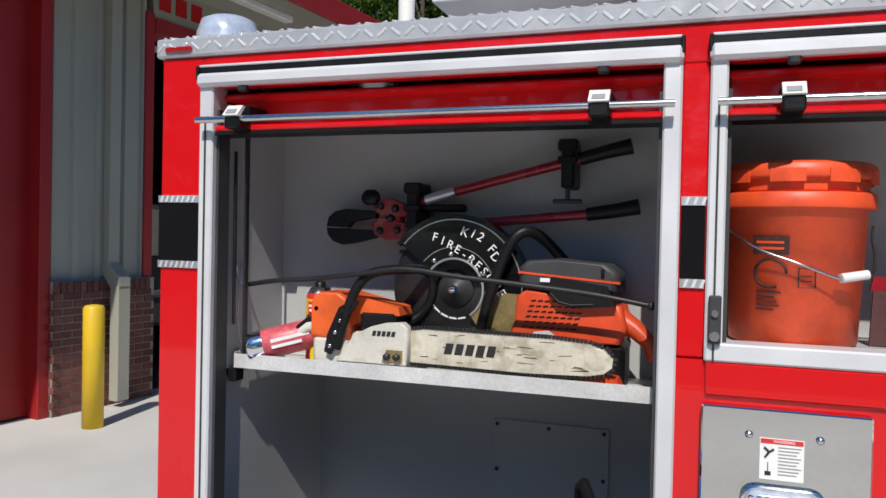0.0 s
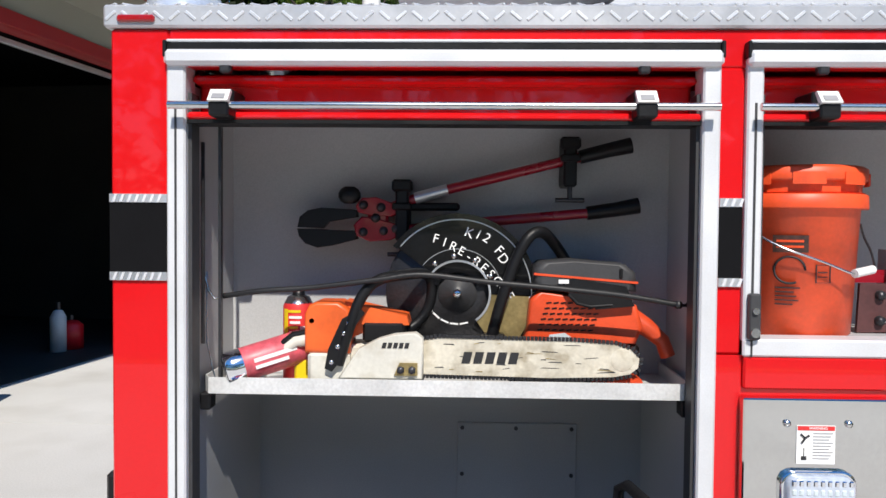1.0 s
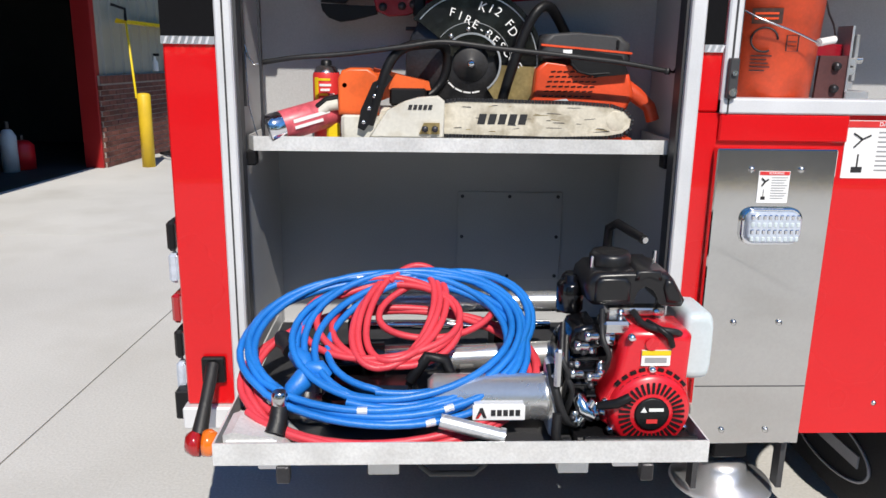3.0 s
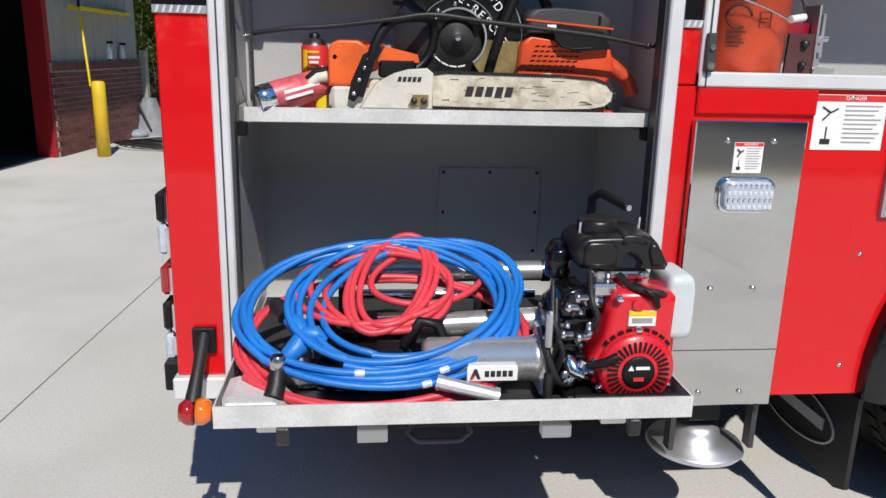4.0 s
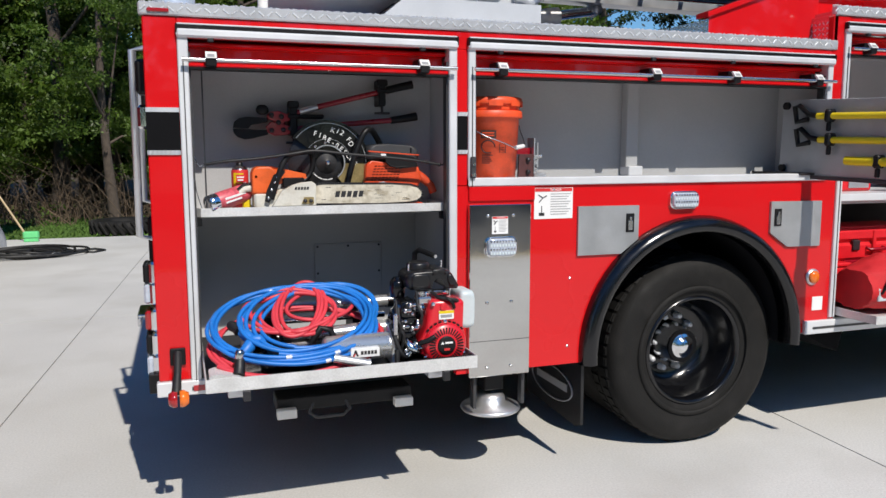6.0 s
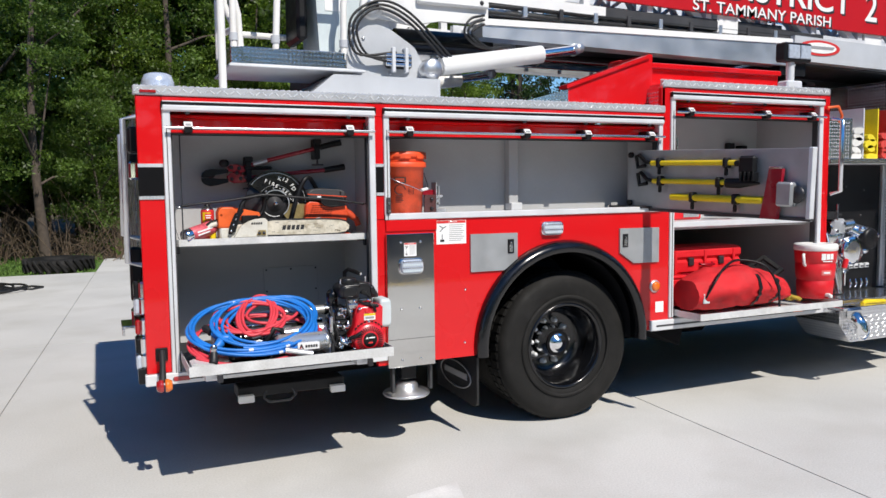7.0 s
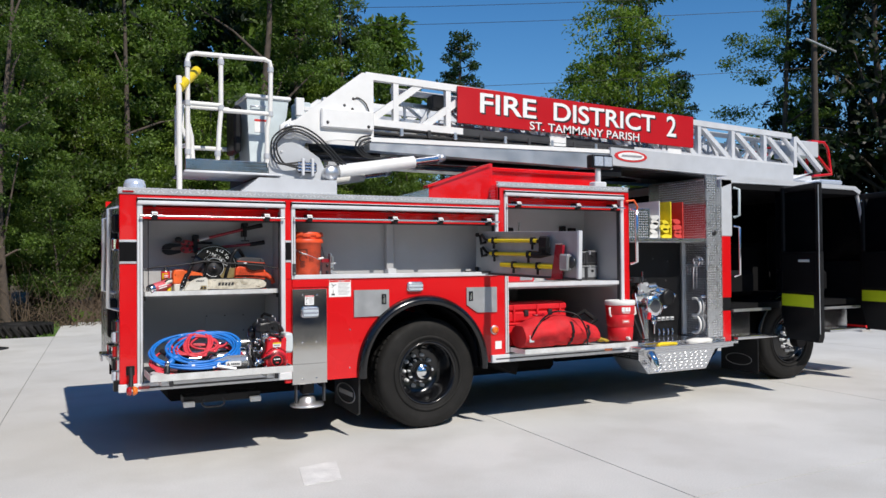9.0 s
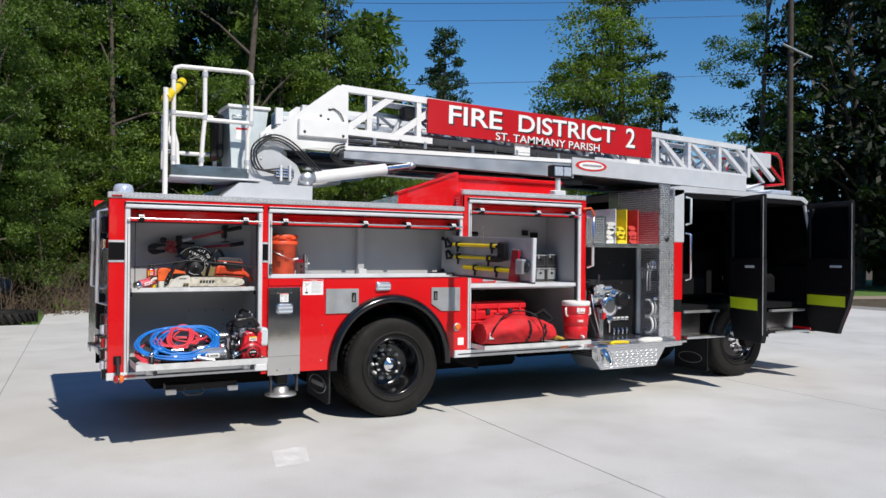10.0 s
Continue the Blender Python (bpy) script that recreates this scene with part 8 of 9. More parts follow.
# upper shelf of the front compartment
for i, (x, y, z, w, h) in enumerate(((4.44, 0.33, 1.327, 0.15, 0.165), (4.44, 0.33, 1.494, 0.15, 0.155), (4.60, 0.34, 1.327, 0.16, 0.165), (4.60, 0.34, 1.494, 0.16, 0.150), (4.77, 0.35, 1.327, 0.165, 0.165), (4.77, 0.35, 1.494, 0.165, 0.158))):
    bx = thing("battery_case", (x, y, z), "black and grey ribbed battery case on the shelf", "case", "cases on the upper shelf")
    part("shell", Shape().box(x, x + w - 0.008, y, y + 0.2, z, z + h, 0.012), GREY_DARK, bx)
    part("face_plate", Shape().box(x + 0.02, x + w - 0.03, y - 0.006, y + 0.01, z + 0.03, z + h - 0.03, 0.004), IRON if i % 2 else GREY_HATCH, bx)
    part("knob", Shape().lathe([(0.001, -0.02), (0.012, -0.018), (0.014, 0.0)], (x + w * 0.45, y - 0.004, z + h * 0.6), "y", 10), BLACK, bx)
    part("lid_edge", Shape().box(x - 0.002, x + w - 0.006, y - 0.008, y + 0.205, z + h - 0.022, z + h - 0.008, 0.004), GREY_HATCH, bx)
    part("latch", Shape().box(x + w * 0.2, x + w * 0.2 + 0.022, y - 0.014, y, z + h - 0.05, z + h - 0.005, 0.003), ALU, bx)
hc = thing("hose_roll", (4.16, 0.12, 1.327), "rolled red fabric strap lying on the shelf", "strap roll")
for k in range(4):
    part("coil", Shape().tube([(4.16 + (0.06 + 0.022 * k) * math.cos(a * math.pi / 12), 0.16 + 0.05 * math.sin(a * math.pi / 12), 1.345 + (0.02 + 0.014 * k) * (1 + math.sin(a * math.pi / 12) * 0.3)) for a in range(24)], 0.012, 6, closed=True), CLOTH_RED, hc)
rbx = thing("red_box", (3.70, 0.3, 1.327), "flat red box at the back of the shelf", "box")
part("shell", Shape().box(3.52, 3.98, 0.22, 0.5, 1.327, 1.42, 0.01), RED_PLASTIC, rbx)
part("label", Shape().box(3.80, 3.95, 0.214, 0.22, 1.345, 1.385, 0.002), ALU, rbx)
drl = thing("hand_lamp", (3.90, 0.4, 1.9), "small black lamp and chrome hook high in the compartment", "lamp")
part("lamp_head", Shape().cyl((3.72, 0.45, 1.86), (3.86, 0.45, 1.86), 0.03, 12), BLACK, drl)
part("pin", Shape().cyl((3.98, 0.50, 1.82), (3.98, 0.50, 1.95), 0.008, 8), CHROME, drl)
part("bracket", Shape().box(4.60, 4.66, 0.56, 0.62, 1.86, 1.92, 0.006), BLACK, drl)
part("bracket", Shape().box(4.72, 4.80, 0.56, 0.62, 1.84, 1.90, 0.006), BLACK, drl)

# hoses stacked on the pump bay shelf
for x, m_, n_, lab in ((5.47, CLOTH_WHITE, 5, "white"), (5.645, CLOTH_YELLOW, 4, "yellow"), (5.82, CLOTH_RED, 4, "red")):
    hs = thing("flat_hose", (x + 0.06, 0.1, 1.77), f"folded {lab} canvas fire hose stacked on the shelf", "fire hose", "folded hoses on the pump shelf")
    for i in range(n_):
        z = 1.80 + i * 0.052
        part("fold", Shape().loft([[(x + 0.065 + 0.012 * math.sin(5.3 * i + 9 * x) + (0.058 + 0.012 * math.sin(3 * i + 7 * x)) * math.cos(a * math.pi / 8), 0.10 + 0.10 * k, z + 0.010 * math.sin(2.1 * i + 11 * x) + (0.030 + 0.006 * math.sin(4 * i)) * math.sin(a * math.pi / 8) + 0.012 * math.cos(a * math.pi / 8) * math.sin(2.7 * i + 5 * x)) for a in range(16)] for k in range(6)]), m_, hs)
cl = thing("white_cloth", (5.95, -0.12, 0.632), "crumpled white cloth and yellow strap on the step", "cloth")
part("fold", Shape().ball((5.95, -0.10, 0.645), 0.10, 14, (1.5, 0.7, 0.35)).ball((6.10, -0.08, 0.645), 0.07, 12, (1.4, 0.8, 0.4)), CLOTH_WHITE, cl)
ys = thing("yellow_strap", (5.45, -0.12, 0.632), "flat yellow webbing strap lying on the step", "strap")
part("webbing", Shape().tube([(5.33, -0.14, 0.64), (5.42, -0.10, 0.645), (5.52, -0.15, 0.648), (5.62, -0.12, 0.64)], [0.014, 0.018, 0.016, 0.012], 8), YELLOW_TOOL, ys)

# ---- things on the slide-out tray ----
TZ = 0.700


HR = 0.0086


def wind(turns, tilt, phase, steps=48):
    """A hose laid in rounds; each round is (x, y, z, half width, half depth, turn) and runs over into the next."""
    pts_ = []
    n = len(turns) - 1
    for i in range(n * steps + 1):
        k = min(i // steps, n - 1)
        q = i / steps - k
        w = q * q * (3 - 2 * q)
        x0, y0, z0, rx, ry, r = (turns[k][j] * (1 - w) + turns[k + 1][j] * w for j in range(6))
        a = phase + 2 * math.pi * i / steps
        u, v = rx * math.cos(a), ry * math.sin(a)
        u, v = u * math.cos(r) - v * math.sin(r), u * math.sin(r) + v * math.cos(r)
        pts_.append((x0 + u, y0 + v, z0 + v * tilt + 0.006 * math.sin(2 * a + 1.7 * k)))
    return pts_


bh = thing("blue_hose", (0.53, -0.18, TZ), "bright blue hydraulic hose coiled loosely on the tray", "hydraulic hose")
blue_run = wind([(0.525, -0.185, 0.866, 0.342, 0.186, 0.0), (0.512, -0.180, 0.870, 0.325, 0.180, 0.03), (0.535, -0.175, 0.876, 0.330, 0.182, -0.02), (0.500, -0.178, 0.880, 0.295, 0.174, 0.02), (0.530, -0.175, 0.884, 0.310, 0.182, 0.05)], 0.58, -2.45)
part("coil", Shape().tube([*blue_run, (0.298, -0.315, 0.815)], HR, 9), BLUE_HOSE, bh)
part("coil", Shape().tube(wind([(0.570, -0.165, 0.888, 0.285, 0.178, 0.10), (0.585, -0.160, 0.894, 0.268, 0.170, 0.16), (0.560, -0.170, 0.897, 0.255, 0.162, 0.10), (0.595, -0.152, 0.902, 0.262, 0.166, 0.24)], 0.58, -2.1), HR, 9), BLUE_HOSE, bh)
part("coil", Shape().tube(wind([(0.622, -0.150, 0.893, 0.262, 0.150, 0.26), (0.636, -0.146, 0.897, 0.252, 0.152, 0.30), (0.590, -0.158, 0.897, 0.240, 0.160, 0.34)], 0.58, -2.2), HR, 9), BLUE_HOSE, bh)
for i in (9, 31, 60, 84, 106, 128, 150):
    p, d = Vector(blue_run[i]), (Vector(blue_run[i + 1]) - Vector(blue_run[i])).normalized() * 0.022
    part("hose_tie", Shape().cyl(p - d * 0.5, p + d * 0.5, 0.0088, 10), ALU_PALE, bh)
part("coupler_cap", Shape().tube([(0.312, -0.205, 0.862), (0.335, -0.225, 0.850), (0.350, -0.245, 0.835)], [0.017, 0.024, 0.018], 12), BLUE_HOSE, bh)
part("cap_flap", Shape().tube([(0.348, -0.250, 0.842), (0.338, -0.268, 0.818), (0.318, -0.282, 0.800), (0.308, -0.292, 0.788)], [0.016, 0.025, 0.022, 0.014], 12), BLUE_HOSE, bh, "soft blue rubber dust cap")
part("cap_flap", Shape().tube([(0.345, -0.246, 0.842), (0.375, -0.252, 0.838), (0.398, -0.258, 0.822)], [0.014, 0.023, 0.012], 12), BLUE_HOSE, bh, "soft blue rubber dust cap")
part("coupler", Shape().lathe([(0.001, 0.0), (0.014, 0.0), (0.018, 0.006), (0.018, 0.03), (0.014, 0.036)], (0.298, -0.33, 0.785), "z", 16), STEEL, bh)
part("coupler_grip", Shape().tube([(0.298, -0.33, 0.787), (0.295, -0.345, 0.755), (0.29, -0.36, 0.735)], [0.019, 0.021, 0.023], 12), RUBBER_TUBE, bh)
part("coupler_bellows", Shape().tube([(0.275, -0.16, 0.885), (0.285, -0.175, 0.88), (0.295, -0.19, 0.872), (0.305, -0.20, 0.866)], [0.016, 0.022, 0.016, 0.022], 12), RUBBER_TUBE, bh)

rh = thing("red_hose", (0.53, -0.18, TZ), "faded red hydraulic hose coiled under the blue one", "hydraulic hose")
part("coil", Shape().tube(wind([(0.515, -0.205, 0.800, 0.345, 0.180, 0.0), (0.530, -0.200, 0.806, 0.340, 0.186, 0.04), (0.550, -0.195, 0.812, 0.345, 0.182, 0.08), (0.545, -0.200, 0.818, 0.322, 0.178, 0.05)], 0.50, -2.6), HR, 9), RED_HOSE, rh)
part("coil", Shape().tube(wind([(0.545, -0.130, 0.900, 0.150, 0.112, 0.0), (0.530, -0.125, 0.908, 0.172, 0.108, -0.04), (0.510, -0.120, 0.914, 0.190, 0.104, 0.10), (0.540, -0.125, 0.918, 0.160, 0.116, 0.0)], 0.56, 2.5), HR, 9), RED_HOSE, rh)
part("coil", Shape().tube(wind([(0.535, -0.115, 0.915, 0.080, 0.140, -0.42), (0.550, -0.112, 0.920, 0.084, 0.144, -0.38), (0.566, -0.108, 0.925, 0.082, 0.140, -0.36), (0.582, -0.104, 0.928, 0.086, 0.136, -0.34)], 0.56, 2.7), HR, 9), RED_HOSE, rh)
part("coil", Shape().tube(wind([(0.640, -0.075, 0.925, 0.140, 0.085, 0.25), (0.655, -0.070, 0.930, 0.150, 0.088, 0.30)], 0.56, 1.2), HR, 9), RED_HOSE, rh)

pu = thing("power_unit", (1.08, -0.2, TZ), "red petrol hydraulic power unit with a black fuel tank", "engine")
FX, FY, FZ = 1.105, -0.345, 0.782
part("skid", Shape().box(0.945, 1.205, -0.36, 0.10, TZ + 0.002, TZ + 0.02, 0.004).cyl((0.955, -0.39, TZ + 0.03), (1.20, -0.39, TZ + 0.03), 0.011, 10), BLACK, pu)
part("crankcase", Shape().box(1.0, 1.18, -0.28, -0.05, TZ + 0.02, 0.90, 0.02), IRON, pu)
sh = part("shroud", Shape().pillow([(FX - 0.105, 0.80), (FX - 0.075, 0.855), (FX - 0.06, 0.95), (FX - 0.045, 0.965), (FX + 0.075, 0.962), (FX + 0.088, 0.95), (FX + 0.085, 0.85), (FX + 0.095, 0.79), (FX + 0.07, 0.725), (FX + 0.02, 0.705), (FX - 0.05, 0.712), (FX - 0.10, 0.745)], FY + 0.004, FY + 0.13, 0.022), RED_ENGINE, pu, "glossy red fan shroud")
part("shroud_bulge", Shape().lathe([(0.092, 0.03), (0.090, -0.005), (0.080, -0.02), (0.001, -0.022)], (FX, FY, FZ), "y", 36), RED_ENGINE, sh)
fs = Shape()
for k in range(34):
    a = 2 * math.pi * k / 34
    m = Matrix.Translation((FX, FY - 0.0225, FZ)) @ Matrix.Rotation(a, 4, "Y") @ Matrix.Translation((0, 0, 0.060))
    fs.box(-0.0026, 0.0026, -0.001, 0.002, -0.0125, 0.0125, 0, m)
for i in range(9):
    for j in range(2):
        a = radians(40 + i * 12.5)
        r = 0.083 + 0.011 * j
        m = Matrix.Translation((FX + r * math.cos(a), FY - 0.006 + 0.01 * j, FZ + r * math.sin(a))) @ Matrix.Rotation(-a, 4, "Y")
        fs.box(-0.004, 0.004, -0.0042, 0.003, -0.0065, 0.0065, 0, m)
tagged(part("fan_slot", fs, BLACK, pu), kind="stuff")
part("starter_disc", Shape().lathe([(0.038, 0.0), (0.038, -0.005), (0.034, -0.007), (0.001, -0.007)], (FX, FY - 0.02, FZ), "y", 28), BLACK, pu, "round black starter badge")
part("badge_bar", Shape().box(FX - 0.008, FX + 0.024, FY - 0.0285, FY - 0.027, FZ + 0.008, FZ + 0.015).plate([(FX - 0.026, FZ + 0.006), (FX - 0.019, FZ + 0.018), (FX - 0.012, FZ + 0.006)], "y", FY - 0.0285, FY - 0.027), LABEL, pu)
part("badge_bar", Shape().box(FX - 0.012, FX + 0.012, FY - 0.0285, FY - 0.027, FZ - 0.020, FZ - 0.011), INK_RED, pu)
for x, z in ((FX - 0.083, 0.735), (FX - 0.098, 0.800), (FX + 0.08, 0.74), (FX - 0.05, 0.95), (FX, FZ + 0.094)):
    part("bolt", Shape().lathe([(0.001, -0.012), (0.007, -0.012), (0.009, 0.0)], (x, FY + 0.002, z), "y", 8), CHROME, pu)
wl_ = part("warning_label", Shape().box(FX - 0.025, FX + 0.038, FY - 0.001, FY + 0.015, 0.885, 0.92), LABEL, pu)
part("label_head", Shape().box(FX - 0.025, FX + 0.038, FY - 0.002, FY - 0.001, 0.909, 0.92), YELLOW_TOOL, wl_)
part("label_print", Shape().box(FX - 0.018, FX + 0.03, FY - 0.002, FY - 0.001, 0.892, 0.904), INK_GREY, wl_)
part("pull_grip", Shape().tube([(FX - 0.115, FY - 0.01, 0.795), (FX - 0.08, FY - 0.03, 0.81), (FX - 0.052, FY - 0.03, 0.825)], [0.009, 0.011, 0.010], 10), BLACK, pu)
part("switch", Shape().cyl((FX - 0.005, FY + 0.015, 0.935), (FX - 0.005, FY - 0.004, 0.935), 0.014, 14), RED_ENGINE, pu)
part("lever", Shape().tube([(FX - 0.01, FY + 0.03, 0.975), (FX + 0.01, FY - 0.005, 0.97), (FX + 0.03, FY - 0.01, 0.955), (FX + 0.04, FY, 0.93)], 0.007, 8), BLACK, pu)
tank = part("fuel_tank", Shape().pillow([(0.966, 1.040), (0.970, 1.056), (0.988, 1.072), (1.050, 1.076), (1.110, 1.076), (1.150, 1.072), (1.166, 1.056), (1.196, 1.006), (1.190, 0.992), (1.145, 0.994), (1.137, 1.014), (1.126, 1.034), (1.103, 1.046), (1.084, 1.034), (1.076, 1.012), (1.072, 0.996), (0.985, 0.996), (0.972, 1.008)], -0.275, -0.115, 0.024, 6), TANK, pu, "satin black moulded fuel tank with two lobes")
part("tank_lobe", Shape().pillow([(0.986, 1.006), (0.986, 1.052), (0.996, 1.064), (1.056, 1.064), (1.066, 1.050), (1.066, 1.006)], -0.284, -0.24, 0.012), TANK, tank)
part("tank_lobe", Shape().pillow([(1.148, 1.006), (1.138, 1.040), (1.142, 1.060), (1.156, 1.060), (1.184, 1.010), (1.182, 1.004)], -0.284, -0.24, 0.012), TANK, tank)
part("tank_bridge", Shape().pillow([(1.072, 1.056), (1.076, 1.079), (1.132, 1.079), (1.136, 1.056), (1.104, 1.068)], -0.280, -0.12, 0.01), TANK, tank)
part("fuel_cap", Shape().lathe([(0.046, 1.068), (0.047, 1.073), (0.047, 1.095), (0.041, 1.104), (0.030, 1.101), (0.001, 1.102)], (1.036, -0.195, 0), "z", 28), TANK, tank)
part("cap_pin", Shape().cyl((0.990, -0.22, 1.07), (0.990, -0.222, 1.098), 0.004, 8), CHROME, tank)
part("cap_pin", Shape().cyl((1.140, -0.19, 1.07), (1.140, -0.192, 1.105), 0.005, 8), CHROME, tank)
part("tank_strut", Shape().box(1.02, 1.15, -0.27, -0.23, 0.972, 0.990, 0.004), STEEL, pu)
for x_ in (1.048, 1.128):
    part("bolt", Shape().lathe([(0.001, -0.01), (0.007, -0.009), (0.009, 0.0)], (x_, -0.27, 0.983), "y", 8), CHROME, pu)
part("spark_lead", Shape().hose([(1.075, -0.275, 0.985), (1.085, -0.32, 0.972), (1.115, -0.345, 0.968), (1.150, -0.345, 0.962), (1.165, -0.33, 0.952)], 0.0075, 8), RUBBER_TUBE, pu)
part("carry_bar", Shape().tube([(1.085, 0.02, 1.05), (1.088, 0.02, 1.11), (1.10, -0.01, 1.128), (1.136, -0.12, 1.112)], 0.012, 10), BLACK, pu)
part("bar_end", Shape().cyl((1.136, -0.12, 1.112), (1.138, -0.126, 1.1115), 0.008, 8), STEEL, pu)
part("muffler", Shape().pillow([(1.19 + 0.07 * (math.copysign(abs(math.cos(k * math.pi / 12)) ** 0.45, math.cos(k * math.pi / 12)) * 0.5 + 0.5), 0.905 + 0.08 * math.copysign(abs(math.sin(k * math.pi / 12)) ** 0.4, math.sin(k * math.pi / 12))) for k in range(24)], -0.29, -0.15, 0.02), GREY_PALE, pu, "pale grey muffler cover")
for z in (0.885, 0.905, 0.925):
    part("muffler_hole", Shape().cyl((1.20, -0.291, z), (1.20, -0.288, z), 0.004, 8), BLACK, pu)
pb = part("pump_block", Shape().lathe([(0.001, 0.925), (0.060, 0.925), (0.075, 0.932), (0.085, 0.945), (0.085, 0.972), (0.094, 0.975), (0.094, 0.990), (0.070, 0.994), (0.070, 1.01)], (0, -0.17, 0.83), "x", 28).pillow([(0.932, 0.80), (0.930, 0.93), (0.94, 0.955), (0.985, 0.965), (0.995, 0.94), (0.998, 0.79), (0.97, 0.765)], -0.305, -0.20, 0.016), BLACK_GLOSS, pu, "black cast pump housing")
for k in range(5):
    part("cooling_rib", Shape().box(0.934, 0.996, -0.318, -0.295, 0.795 + 0.030 * k, 0.803 + 0.030 * k, 0.003), BLACK_GLOSS, pb)
part("reservoir", Shape().lathe([(0.001, 0.955), (0.026, 0.955), (0.032, 0.962), (0.032, 1.020), (0.026, 1.028), (0.014, 1.030), (0.014, 1.042), (0.001, 1.043)], (0.952, -0.18, 0), "z", 20), BLACK_GLOSS, pb)
gp2 = random.Random(4)
for k in range(22):
    x_, z_ = gp2.uniform(0.925, 1.005), gp2.uniform(0.735, 0.975)
    y_ = gp2.uniform(-0.345, -0.315)
    if k % 3:
        part("bolt", Shape().lathe([(0.001, -0.010), (0.006, -0.009), (0.008, 0.0)], (x_, y_, z_), "y", 6), CHROME if k % 2 else IRON, pb)
    else:
        part("fitting", Shape().lathe([(0.006, 0.014), (0.009, 0.010), (0.009, -0.004), (0.012, -0.006), (0.012, -0.014), (0.007, -0.016), (0.001, -0.016)], (x_, y_, z_), "x" if k % 2 else "z", 10), STEEL, pb)
for z0, z1, x_ in ((0.96, 0.80, 0.918), (0.93, 0.76, 0.928), (0.99, 0.86, 1.004)):
    part("pipe", Shape().hose([(x_, -0.28, z0), (x_ - 0.008, -0.33, (z0 + z1) / 2 + 0.02), (x_ + 0.006, -0.34, (z0 + z1) / 2 - 0.02), (x_, -0.315, z1)], 0.0065, 8), RUBBER_TUBE, pb)
part("manifold", Shape().tube([(0.955, -0.31, 0.80), (0.965, -0.335, 0.775), (0.985, -0.34, 0.76)], [0.014, 0.02, 0.012], 10).cyl((0.955, -0.335, 0.74), (0.985, -0.335, 0.80), 0.009, 8), CHROME, pu)
part("manifold", Shape().cyl((1.01, -0.30, 0.93), (1.03, -0.31, 0.93), 0.012, 10).box(0.985, 1.02, -0.315, -0.29, 0.92, 0.945, 0.004), CHROME, pu)
part("carburettor", Shape().box(1.0, 1.06, -0.32, -0.25, 0.945, 0.975, 0.006), STEEL, pu)
part("breather", Shape().ball((0.965, -0.12, 1.01), 0.026, 10), BLACK, pu)
part("oil_hose", Shape().hose([(0.95, -0.33, 0.74), (0.92, -0.34, 0.76), (0.90, -0.33, 0.82), (0.89, -0.30, 0.87)], 0.010, 8), RUBBER_TUBE, pu)
part("oil_hose", Shape().hose([(0.93, -0.36, 0.712), (0.90, -0.37, 0.72), (0.90, -0.36, 0.78)], 0.011, 8), RUBBER_TUBE, pu)
part("drive_hose", Shape().tube([(0.93, -0.37, 0.712), (0.88, -0.38, 0.715), (0.80, -0.40, 0.708)], 0.006, 8), RUBBER_TUBE, pu)

# rescue tools under the hoses
sp1 = thing("rescue_spreader", (0.8, -0.27, TZ), "polished hydraulic rescue tool with a white name label", "rescue tool")
part("cylinder", Shape().lathe([(0.001, 0.62), (0.038, 0.62), (0.052, 0.635), (0.052, 0.875), (0.055, 0.878), (0.055, 0.895), (0.001, 0.895)], (0, -0.275, 0.782), "x", 32), CYL_STEEL, sp1)
part("end_block", Shape().box(0.89, 0.915, -0.33, -0.22, 0.705, 0.86, 0.008), ALU_WORN, sp1)
part("link_plate", Shape().box(0.893, 0.912, -0.345, -0.325, 0.83, 0.92, 0.006), STEEL, sp1)
part("nose", Shape().cyl((0.60, -0.275, 0.752), (0.66, -0.275, 0.752), 0.03, 16), IRON, sp1)
nl = part("name_label", Shape().box(0.717, 0.832, -0.345, -0.341, 0.758, 0.792), LABEL, sp1)
part("label_mark", Shape().plate([(0.724, 0.763), (0.733, 0.787), (0.739, 0.787), (0.748, 0.763), (0.741, 0.763), (0.736, 0.774), (0.731, 0.763)], "y", -0.3465, -0.345), INK, nl)
part("mark_foot", Shape().plate([(0.724, 0.7625), (0.729, 0.7625), (0.736, 0.772), (0.734, 0.776)], "y", -0.3475, -0.3465), INK_RED, nl)
for k in range(5):
    part("label_block", Shape().box(0.757 + 0.0135 * k, 0.767 + 0.0135 * k, -0.3465, -0.345, 0.768, 0.782), INK, nl)
part("label_mount", Shape().box(0.720, 0.829, -0.341, -0.318, 0.755, 0.795), ALU_PALE, sp1)
rm1 = thing("rescue_ram", (0.75, -0.1, TZ), "silver hydraulic rescue ram with a black sleeve", "rescue tool")
part("barrel", Shape().cyl((0.60, -0.10, 0.80), (0.945, -0.10, 0.815), 0.032, 20), CYL_STEEL, rm1)
part("sleeve", Shape().cyl((0.36, -0.10, 0.79), (0.52, -0.10, 0.797), 0.046, 20), BLACK_GLOSS, rm1)
part("collar", Shape().cyl((0.52, -0.10, 0.797), (0.60, -0.10, 0.80), 0.038, 20), STEEL, rm1)
part("foot", Shape().box(0.32, 0.36, -0.15, -0.05, TZ + 0.002, 0.83, 0.008), ALU_WORN, rm1)
part("cradle", Shape().box(0.70, 0.74, -0.15, -0.05, TZ + 0.002, 0.785, 0.004), BLACK, rm1)
rm2 = thing("rescue_ram", (0.75, 0.1, TZ), "silver hydraulic ram lying at the back of the tray", "rescue tool")
